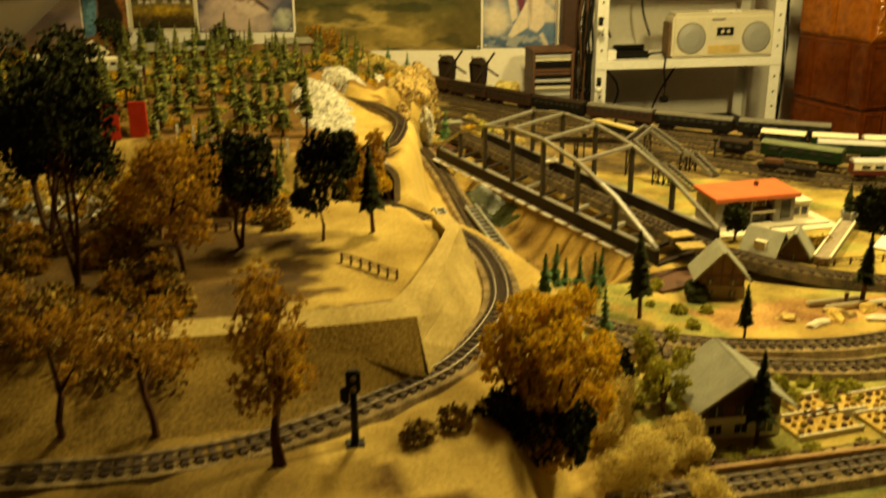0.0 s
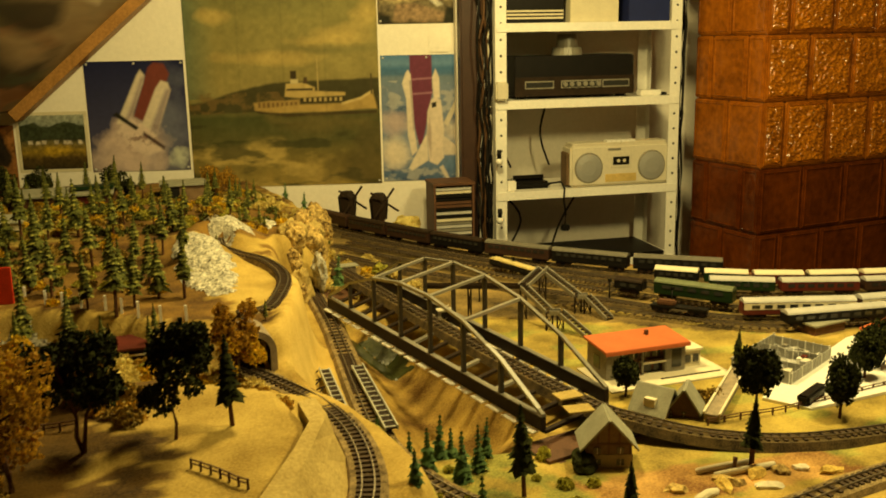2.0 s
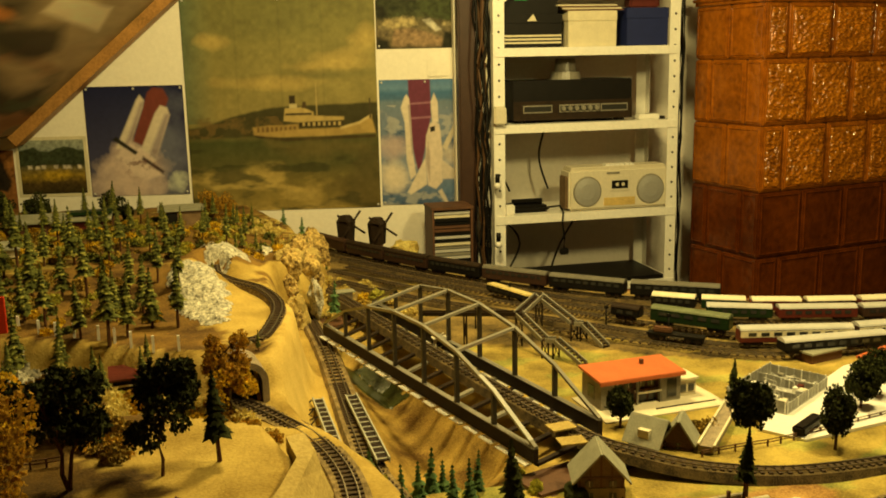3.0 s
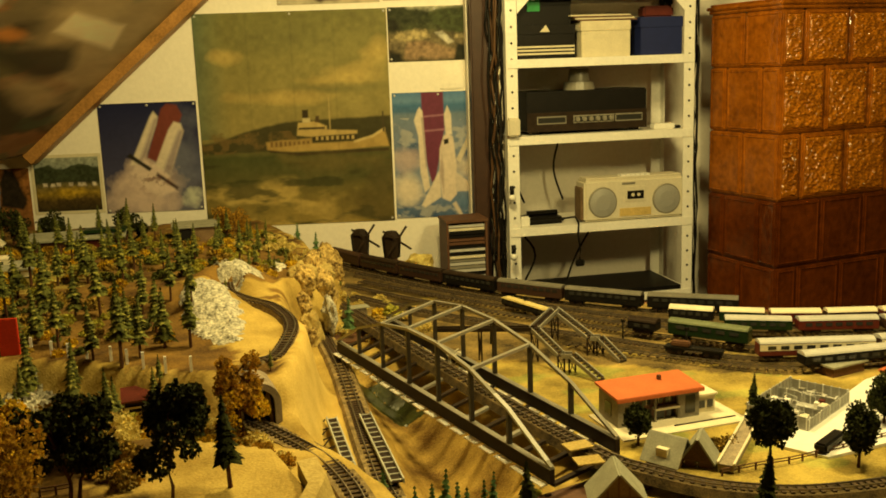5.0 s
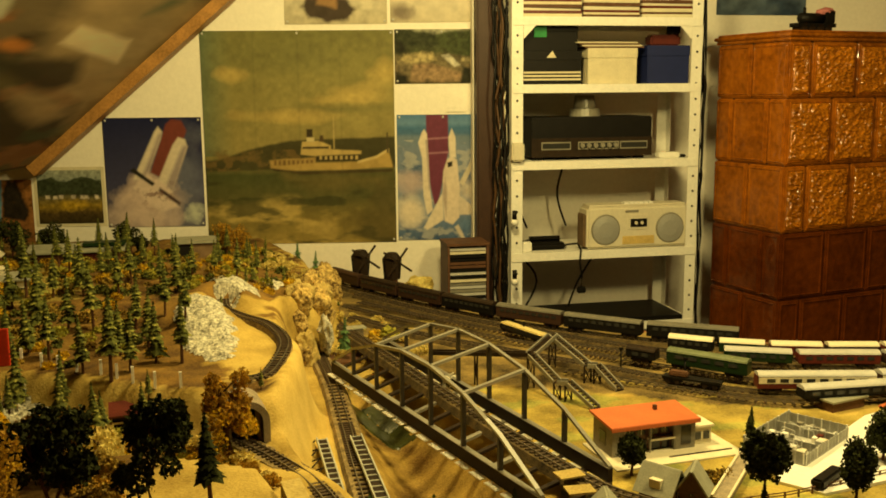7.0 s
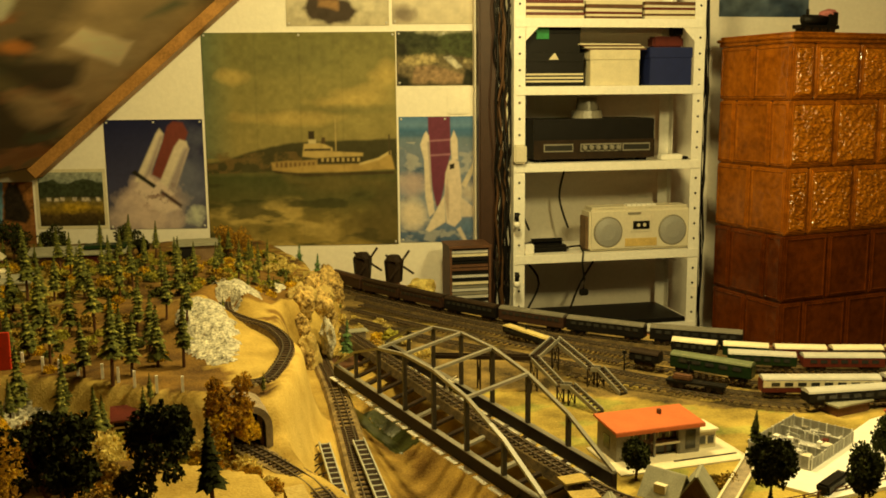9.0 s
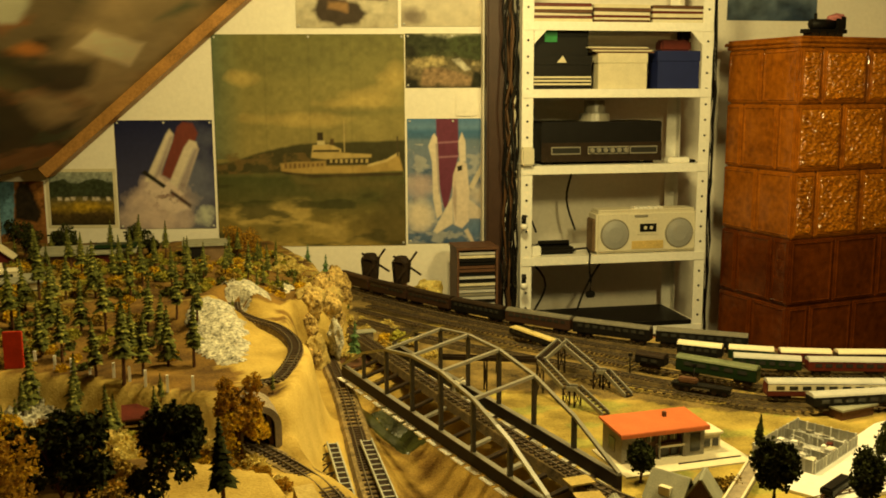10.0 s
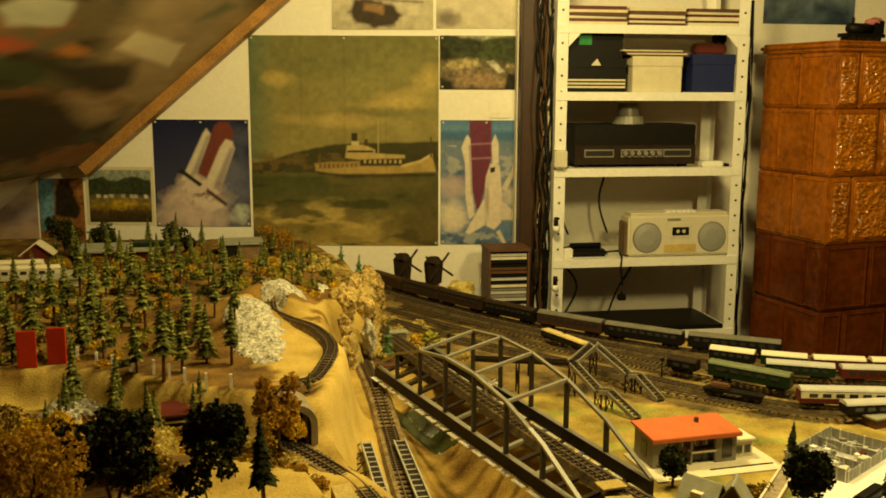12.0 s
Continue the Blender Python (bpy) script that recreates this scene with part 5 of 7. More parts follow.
# ---- bridges, portals and walls of the layout ----
def arch_bridge():
    t = thing("arch_bridge", pose(0, 0, 0), "grey plastic double-track arch bridge with dark side girders", "bridge")
    feet = ((lay(1.25, 2.26, 0.80), lay(1.206, 3.56, 0.80)), (lay(1.437, 2.40, 0.80), lay(1.41, 3.84, 0.80)))
    n, nodes = 7, []
    for a, b in feet:
        d = (b - a).normalized()
        hd = math.degrees(math.atan2(d.y, d.x))
        ln = (b - a).length
        g = box("girder", (0, -0.005, -0.008), (ln, 0.005, 0.018), M_IRON, t, "dark brown plate girder", m=pose(a.x, a.y, a.z, 0, 0, hd))
        box("top_flange", (0, -0.006, 0.0182), (ln, 0.006, 0.0195), M_STEEL, g, m=pose(a.x, a.y, a.z, 0, 0, hd))
        for k in range(17):
            box("edge_plate", (ln * (k + 0.1) / 17, 0.0052, -0.0105), (ln * (k + 0.86) / 17, 0.020, -0.0085), M_WHITE, g, "pale edge plate", m=pose(a.x, a.y, a.z, 0, 0, hd))
        top = []
        for k in range(n + 1):
            s = k / n
            p = a.lerp(b, s)
            p.z += 0.020 + 0.122 * (1 - abs(2 * s - 1) ** 2.1)
            top.append(p)
        bm = bmesh.new()
        strip_bm(bm, top, ((-0.0038, -0.003), (0.0038, -0.003), (0.0038, 0.003), (-0.0038, 0.003)))
        rib = part("arch_rib", bm, M_STEEL, t)
        # The first rib is paler along the top of its near end.
        if not nodes:
            bm = bmesh.new()
            strip_bm(bm, [top[0].lerp(top[1], 0.1), top[1], top[1].lerp(top[2], 0.35)], ((-0.0042, -0.001), (0.0042, -0.001), (0.0042, 0.0036), (-0.0042, 0.0036)))
            part("pale_strip", bm, M_ROOFS, rib, "pale strip on the near end of the rib")
        for p, k in zip(top[1:-1], range(1, n)):
            q = a.lerp(b, k / n)
            box("hanger", (q.x - 0.004, q.y - 0.005, q.z + 0.0195), (q.x + 0.004, q.y + 0.005, p.z - 0.002), M_STEELD, t, "dark hanger")
        nodes.append(top)
    for k in range(2, n - 1):
        p, q = nodes[0][k], nodes[1][k]
        bm = bmesh.new()
        strip_bm(bm, [p, q], ((-0.0038, -0.003), (0.0038, -0.003), (0.0038, 0.003), (-0.0038, 0.003)))
        part("crossbeam", bm, M_STEEL, t)
    for k in range(15):
        p, q = feet[0][0].lerp(feet[0][1], k / 14), feet[1][0].lerp(feet[1][1], k / 14)
        bm = bmesh.new()
        strip_bm(bm, [p + Vector((0, 0, -0.012)), q + Vector((0, 0, -0.012))], ((-0.005, 0), (0.005, 0), (0.005, 0.006), (-0.005, 0.006)))
        part("deck_tie", bm, M_STEEL if k in (3, 5, 8) else M_IRON, t)
    for k, (x, y) in enumerate(((1.335, 2.30), (1.36, 2.40))):
        box("deck_plate", (-0.024, -0.017, 0), (0.024, 0.017, 0.003), M_SLOPEP, t, "pale plywood plate", m=plan(x, y, 0.8125, 0, 0, 12 * k))
    return t


arch_bridge()
for k, (x, y, wd, dp) in enumerate(((1.34, 2.27, 0.25, 0.12), (1.31, 3.86, 0.24, 0.16))):
    t = thing("bridge_abutment", plan(x, y, 0, 0, 0, 25 if k == 0 else 0, 0.77), "dark brown stone abutment under the arch bridge", "abutment", "bridge abutments")
    dp *= 0.75
    box("block", (-wd / 2, -dp / 2, 0.62), (wd / 2, dp / 2, 0.771), M_BROWN, t, bevel=0.006)


def girder_bridge():
    t = thing("girder_bridge", plan(0.993, 2.40, 0.772, 0, 0, 79.6) @ pose(0, 0, 0, 0, 0, -90), "low girder bridge with blue-grey lattice footways", "bridge")
    ln = (lay(0.993, 2.40, 0.772) - lay(1.085, 2.902, 0.772)).length
    box("deck", (-0.045, 0, -0.016), (0.045, ln, -0.0125), M_IRON, t)
    for s, lo, hi in ((-1, 0.026, 0.046), (1, 0.022, 0.044)):
        w_ = box("footway", (min(s * lo, s * hi), 0, 0.014), (max(s * lo, s * hi), ln, 0.0165), M_IRON, t, "dark footway floor")
        for x, z in ((lo, 0.0), (hi, 0.006)):
            box("chord", (s * x - 0.0014, 0, 0.012), (s * x + 0.0014, ln, 0.0185 + z * 0.4), M_FOOT, t)
        for k in range(14):
            y = 0.006 + k * (ln - 0.012) / 13
            box("rung", (min(s * lo, s * hi), y - 0.0016, 0.0165), (max(s * lo, s * hi), y + 0.0016, 0.0178), M_FOOT, t)
        for k in range(6):
            y = 0.02 + k * 0.18 * ln
            box("bracket", (s * 0.034 - 0.002, y - 0.004, -0.0125), (s * 0.034 + 0.002, y + 0.004, 0.014), M_IRON, t)
    top, low = Vector((-0.049, 0, 0.015)), Vector((-0.078, 0, -0.004))
    for k in range(7):
        u, v = Vector((0, ln * k / 7, 0)), Vector((0, ln * (k + 0.5) / 7, 0))
        for p, q in ((top + u, low + v), (low + v, top + u + Vector((0, ln / 7, 0)))):
            tube("truss_strut", [p, q], 0.0016, M_IRON, t, seg=5)
    tube("truss_chord", [low, low + Vector((0, ln, 0))], 0.002, M_IRON, t, seg=5)
    for y in (0.12 * ln, 0.5 * ln, 0.88 * ln):
        box("pier", (-0.035, y - 0.02, -0.14), (0.035, y + 0.02, -0.016), M_STONE, t, bevel=0.003)


girder_bridge()


def portal(at, heading, r, label):
    """A tunnel mouth: a stone arch ring, a dark bore behind it and wing walls."""
    t = thing("tunnel_portal", plan(*at, 0, 0, heading), label, "tunnel portal", "tunnel portals")
    n, wall = 14, 0.012
    inner = [(-r, 0.0)] + [(r * math.cos(a), r * 1.55 + r * math.sin(a)) for a in np.linspace(math.pi, 0, n)] + [(r, 0.0)]
    outer = [(-r - wall, 0.0)] + [((r + wall) * math.cos(a), r * 1.55 + (r + wall) * math.sin(a)) for a in np.linspace(math.pi, 0, n)] + [(r + wall, 0.0)]
    verts, faces = [], []
    for y in (-0.006, 0.085):
        verts += [(a, y, b) for a, b in inner] + [(a, y, b) for a, b in outer]
    m = len(inner)
    for k in range(m - 1):
        faces += [[k, k + 1, m + k + 1, m + k], [2 * m + k, 3 * m + k, 3 * m + k + 1, 2 * m + k + 1], [m + k, m + k + 1, 3 * m + k + 1, 3 * m + k], [k, 2 * m + k, 2 * m + k + 1, k + 1]]
    mesh_of("arch_ring", verts, faces, M_STONE, t)
    verts = [(a, y, b) for y in (0.001, 0.16) for a, b in inner]
    faces = [[k, k + 1, m + k + 1, m + k] for k in range(m - 1)] + [list(range(m, 2 * m)), [0, m - 1, 2 * m - 1, m]]
    mesh_of("bore", verts, faces, M_HOLE, t, "unlit tunnel bore")
    return t


portal((0.834, 2.595, 0.860), 11, 0.028, "stone tunnel portal with a dark bore in the sandy hill")
portal((1.10, 3.80, 0.885), -25, 0.015, "small stone tunnel portal on the upper slope")


def mound(name, at, size, material, label, category, group="", seed=1, rough=0.35, freq=2.0, sub=3, kind=""):
    bm = bmesh.new()
    bmesh.ops.create_icosphere(bm, subdivisions=sub, radius=1.0)
    for v in bm.verts:
        d = 1 + rough * noise.noise(v.co * freq + Vector((seed * 7.3, seed, 0))) + 0.3 * rough * noise.noise(v.co * freq * 4 + Vector((seed, 0, 5)))
        v.co = Vector((v.co.x * size[0], v.co.y * size[1], v.co.z * size[2])) * d
    ob = part(name, bm, material)
    ob.matrix_basis = plan(*at, 0, 0, seed * 47)
    return tagged(ob, label, category, group, kind)


# retaining wall on the near hill
t = thing("retaining_wall", pose(0, 0, 0), "tan plaster wall and slope round the sandy plateau", "wall")
OUTER = ((0.10, 1.425), (0.30, 1.428), (0.453, 1.431), (0.53, 1.436), (0.602, 1.447), (0.645, 1.555), (0.688, 1.664), (0.732, 1.785), (0.777, 1.907), (0.785, 2.0))
INNER = ((0.10, 1.475), (0.30, 1.478), (0.453, 1.482), (0.53, 1.488), (0.588, 1.500), (0.624, 1.572), (0.660, 1.655), (0.70, 1.75), (0.742, 1.86), (0.752, 1.97))
FEET = ((0.10, 1.27), (0.30, 1.285), (0.453, 1.325), (0.53, 1.375), (0.612, 1.42), (0.680, 1.545), (0.738, 1.662), (0.778, 1.79), (0.805, 1.91), (0.815, 2.0))


def skirt(name, rows, material, label=""):
    """Faces between lines of places (x, y, z) of the drawing."""
    rows = [[lay(*p) for p in row] for row in rows]
    n = len(rows[0])
    faces = [[a * n + k, a * n + k + 1, (a + 1) * n + k + 1, (a + 1) * n + k] for a in range(len(rows) - 1) for k in range(n - 1)]
    return mesh_of(name, [p for row in rows for p in row], faces, material, t, label, name == "front_bank")


skirt("coping", [[(*p, 0.936) for p in INNER], [(*p, 0.957) for p in INNER], [(*p, 0.952) for p in OUTER]], M_SLOPEP, "pale plaster coping")
LIP = [(x, y - 0.004 - 0.7 * (0.944 - z), z) for (x, y), z in zip(OUTER[:5], (0.944, 0.942, 0.934, 0.922, 0.900))]
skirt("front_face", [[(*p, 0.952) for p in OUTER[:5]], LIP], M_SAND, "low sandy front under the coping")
# Bank in the darker sand tone, which paints in its shade.
skirt("front_bank", [LIP, [(*p, 0.884) for p in FEET[:5]]], M_SANDSHADE, "sandy bank with shade in its colour")
mid = [((2 * a + c) / 3, (2 * b_ + d) / 3, 0.925 + 0.002 * math.sin(3 * k)) for k, ((a, b_), (c, d)) in enumerate(zip(OUTER[4:], FEET[4:]))]
skirt("side_slope", [[(*p, 0.952) for p in OUTER[4:]], mid, [(*p, 0.880) for p in FEET[4:]]], M_SLOPEP, "smooth pale plaster slope")
bm = bmesh.new()
strip_bm(bm, [lay(0.505, 1.494, 0.949), lay(0.588, 1.508, 0.951)], ((-0.002, -0.002), (0.002, -0.002), (0.002, 0.005), (-0.002, 0.005)))
part("edge_board", bm, M_BROWN, t, "thin dark board")


def rock_slope(x0, x1, y0, y1, label, shape, material=M_FOIL, step=0.0085, lift=0.004, rough=0.010, name="rock_face"):
    """A crumpled rock skin that lies on the ground within an outline."""
    verts, index, faces = [], {}, []
    nx, ny = int((x1 - x0) / step), int((y1 - y0) / step)
    for i in range(nx + 1):
        for j in range(ny + 1):
            x, y = x0 + i * step, y0 + j * step
            d = inside(shape, x, y) + 0.03 * noise.noise((x * 20, y * 20, 1))
            if d > 0:
                index[i, j] = len(verts)
                r = noise.cell(Vector((x * 60, y * 60, 3))) * 0.5 + noise.noise((x * 50, y * 50, 9))
                verts.append((x, y, height(x, y) + lift * smooth(0, 0.02, d) + rough * smooth(0, 0.03, d) * max(-0.15, r)))
    for (i, j), v in index.items():
        q = [index.get(k) for k in ((i, j), (i + 1, j), (i + 1, j + 1), (i, j + 1))]
        if None not in q:
            faces += [[q[0], q[1], q[2]], [q[0], q[2], q[3]]]
    return tagged(mesh_of(name, [lay(*v) for v in verts], faces, material), label, "rock")


rock_slope(0.74, 1.03, 2.98, 3.76, "crumpled white and grey rock face on the hill", [(0.845, 3.02), (0.885, 3.04), (0.915, 3.2), (0.925, 3.4), (0.93, 3.6), (0.90, 3.66), (0.85, 3.60), (0.80, 3.40), (0.79, 3.2)], step=0.007, rough=0.008)
rock_slope(0.95, 1.12, 3.70, 4.1, "pale crumpled rock at the hilltop", [(0.945, 3.68), (1.0, 3.70), (1.06, 3.80), (1.07, 3.92), (1.03, 3.98), (0.95, 3.90)], rough=0.005)
rock_slope(0.30, 0.66, 2.62, 3.16, "grey and white crumpled rock beside the red panels", [(0.37, 2.90), (0.40, 3.08), (0.46, 3.08), (0.53, 2.96), (0.56, 2.84), (0.49, 2.78), (0.42, 2.80)], rough=0.02, lift=0.012)
rock_slope(0.05, 0.34, 1.95, 2.6, "grey stony slope behind the tall trees", [(0.06, 2.0), (0.22, 2.0), (0.30, 2.2), (0.28, 2.5), (0.06, 2.55)], rough=0.025)
rock_slope(1.15, 1.40, 3.2, 3.52, "dark green painted pond in the ravine", [(1.21, 3.25), (1.33, 3.25), (1.36, 3.38), (1.30, 3.48), (1.22, 3.46), (1.18, 3.34)], M_WATER, 0.007, 0.004, 0.0, "pond")
rk = random.Random(19)
for k in range(20):
    f = k / 19
    x, y = 1.18 + 0.27 * f + rk.uniform(-0.035, 0.03), 3.78 + 0.85 * f + rk.uniform(-0.05, 0.05)
    a = rk.uniform(0.022, 0.042)
    z = height(x, y)
    mound("boulder", (x, y, max(z, 0.79) + rk.uniform(-0.01, 0.015)), (a * 0.85, a * rk.uniform(0.8, 1.2), rk.uniform(0.030, 0.060)), M_ROCK if k % 4 else M_SLOPEP, "craggy tan rock standing on the hillside", "rock", "tan rocks behind the bridge", k + 2, 0.42, 1.8, 4)
mound("boulder", (1.147, 4.07, 0.945), (0.035, 0.03, 0.016), M_FOIL, "white streaked rock on the hilltop", "rock", "tan rocks behind the bridge", 33, 0.5)
mound("boulder", (1.255, 3.87, 0.83), (0.02, 0.03, 0.05), M_FOIL, "white streaked rock between the tan rocks", "rock", "tan rocks behind the bridge", 31, 0.5)


t = thing("lattice_tower", plan(1.419, 3.286, 0.70), "pale lattice tower standing under the arch bridge", "tower")
for x, y in ((-0.014, -0.010), (0.014, -0.010), (-0.014, 0.010), (0.014, 0.010)):
    tube("leg", [(x, y, -0.03), (x * 0.8, y * 0.8, 0.115)], 0.0022, M_CREAM, t, seg=6)
for k in range(6):
    z = 0.005 + k * 0.021
    for y in (-0.0095, 0.0095):
        tube("brace", [(-0.0135, y, z), (0.0135, y, z + 0.016)], 0.0011, M_CREAM, t, seg=5)
box("platform", (-0.018, -0.014, 0.115), (0.018, 0.014, 0.119), M_CREAM, t, bevel=0.001)
t = thing("flat_hut", plan(1.391, 4.092, 0.79, 0, 0, 12), "small pale hut with a flat roof among the rocks", "hut")
box("body", (-0.022, -0.014, -0.02), (0.022, 0.014, 0.018), M_STONE, t, bevel=0.001)
box("roof", (-0.030, -0.020, 0.018), (0.030, 0.020, 0.022), M_SLATE, t, bevel=0.001)
box("window", (-0.012, -0.0148, 0.002), (0.004, -0.0138, 0.011), M_GLASS, t)
for k, (x, y, r) in enumerate(((1.491, 4.088, 0.024), (1.455, 4.12, 0.018), (1.381, 3.985, 0.020), (1.43, 4.02, 0.016), (1.52, 4.05, 0.014))):
    mound("bush", (x, y, 0.775 + r * 0.4), (r, r, r * 0.8), (M_LEAFY, M_LEAFA, M_LEAFY, M_LEAFO, M_LEAFT)[k], "ragged yellow-green bush at the rocks' foot", "bush", "bushes at the rocks", 160 + k, 0.7, 3.0, 3)
for k, (x, y, a) in enumerate(((1.391, 3.70, 0.026), (1.44, 3.68, 0.020), (1.41, 3.31, 0.024), (1.36, 3.52, 0.016))):
    t = thing("pale_block", plan(x, y, height(x, y), 0, 0, 30 * k), "pale plaster block lying under the bridge", "block", "blocks under the bridge")
    box("block", (-a, -a * 0.6, -0.006), (a, a * 0.6, a * 0.5), M_SLOPEP, t, bevel=0.003)


# ---- fences, posts and small line-side things ----
def fence(pts, label, gap, tall, material, rail=True, r=0.0014, group="fences"):
    t = thing("fence", pose(0, 0, 0), label, "fence", group)
    line = spline(pts, gap)
    for p in line:
        q = lay(p.x, p.y, height(p.x, p.y))
        box("post", (q.x - r, q.y - r, q.z - 0.004), (q.x + r, q.y + r, q.z + tall), material, t)
    if rail:
        for h in (0.55, 0.92):
            bm = bmesh.new()
            strip_bm(bm, [lay(p.x, p.y, height(p.x, p.y)) + Vector((0, 0, tall * h)) for p in line], ((-0.0008, -0.0008), (0.0008, -0.0008), (0.0008, 0.0008), (-0.0008, 0.0008)))
            part("rail", bm, material, t)


fence([(0.385, 2.016, 0), (0.422, 1.993, 0), (0.473, 1.979, 0)], "low brown fence on the sandy plateau", 0.02, 0.013, M_BROWN)
fence([(0.576, 1.752, 0), (0.60, 1.704, 0), (0.626, 1.644, 0)], "low brown fence near the plateau edge", 0.018, 0.013, M_BROWN)
fence([(0.30, 3.12, 0), (0.45, 3.163, 0), (0.49, 3.137, 0), (0.538, 3.066, 0), (0.58, 3.012, 0), (0.624, 2.981, 0), (0.652, 2.91, 0), (0.712, 2.838, 0), (0.766, 2.80, 0)], "row of short white posts along the forest edge", 0.056, 0.030, M_WHITE, False, 0.0026)
fence([(1.575, 2.275, 0), (1.75, 2.30, 0), (1.956, 2.363, 0), (2.15, 2.43, 0)], "dark brown field fence beside the pale slab", 0.03, 0.014, M_BROWN)
fence([(0.90, 1.385, 0), (1.0, 1.39, 0), (1.13, 1.40, 0), (1.3, 1.43, 0)], "tan garden fence along the front track", 0.028, 0.013, M_TIMBER)
t = thing("plank_edge", plan(0.887, 1.352, 0.766, 0, 0, 4), "tan wooden plank along the track bed", "plank")
box("board", (0, 0, 0), (0.40, 0.008, 0.016), mat("tan_plank", (0.34, 0.20, 0.07), 0.7), t, bevel=0.001)

t = thing("signal", plan(0.495, 1.253, 0.882), "black semaphore signal mast with two round lamps", "signal")
tube("mast", [(0, 0, 0), (0, 0, 0.078)], [0.0042, 0.0032], M_DARK, t)
box("foot", (-0.009, -0.007, -0.004), (0.009, 0.007, 0.005), M_DARK, t)
box("lamp_board", (-0.007, -0.006, 0.060), (0.007, 0.002, 0.084), M_DARK, t, bevel=0.002)
box("arm", (-0.013, -0.004, 0.048), (-0.004, 0.002, 0.066), M_DARK, t, bevel=0.002)
for z in (0.066, 0.077):
    bm = bmesh.new()
    disc_bm(bm, 0.003, 0.002, pose(0, -0.006, z, 90), 10)
    part("lens", bm, M_STEEL, t)
for k, (x, y, h) in enumerate(((1.94, 3.48, 0.05), (2.03, 3.30, 0.05), (1.86, 3.98, 0.045), (1.62, 3.6, 0.06))):
    t = thing("yard_lamp", plan(x, y, BASE), "thin dark lamp post beside the sidings", "lamp post", "lamp posts in the yard")
    tube("pole", [(0, 0, 0), (0, 0, h)], 0.0022, M_DARK, t)
    box("lantern", (-0.005, -0.004, h), (0.005, 0.004, h + 0.008), M_DARK, t, bevel=0.001)


def footbridge():
    t = thing("footbridge", pose(0, 0, 0), "grey footbridge with two open stairs over the sidings", "footbridge")

    def flight(p, q, wd=0.011, steps=True):
        s = Vector((q.y - p.y, p.x - q.x, 0)).normalized() * wd
        for side in (-1, 1):
            bm = bmesh.new()
            strip_bm(bm, [p + s * side, q + s * side], ((-0.0018, -0.005), (0.0018, -0.005), (0.0018, 0.005), (-0.0018, 0.005)))
            part("stringer", bm, M_STEEL if steps else M_IRON, t)
        n = max(1, int((q - p).length / 0.011))
        for k in range(n + 1):
            c = p.lerp(q, k / n)
            box("step", (-wd, -0.003, -0.002), (wd, 0.003, 0), M_IRON, t, m=pose(c.x, c.y, c.z, 0, 0, math.degrees(math.atan2(s.y, s.x))))

    def trestle(c, across):
        for e in (-1, 1):
            f = c + across * e
            box("trestle_leg", (f.x - 0.0016, f.y - 0.0016, BASE - 0.002), (f.x + 0.0016, f.y + 0.0016, c.z), M_IRON, t)
            tube("trestle_brace", [Vector((f.x, f.y, BASE)), Vector((c.x - across.x * e, c.y - across.y * e, c.z - 0.006))], 0.0012, M_IRON, t, seg=5)

    a, b = lay(1.779, 3.547, 0.852), lay(1.632, 3.312, 0.852)
    flight(a, b, 0.012)
    for end, high, low, foot in ((a, (1.792, 3.345), (1.811, 3.33), (1.825, 3.228)), (b, (1.646, 3.178), (1.668, 3.164), (1.694, 3.061))):
        p, q, r = lay(*high, 0.81), lay(*low, 0.81), lay(*foot, 0.770)
        flight(end, p)
        flight(p, q)
        flight(q, r)
        side = Vector((r.y - end.y, end.x - r.x, 0)).normalized() * 0.011
        trestle(p, side)
        trestle(q, side)
        trestle(end, side)
    flight(b, lay(1.42, 3.44, 0.848), 0.009, False)
    trestle(lay(1.52, 3.39, 0.85), Vector((0.0, 0.01, 0)))


footbridge()


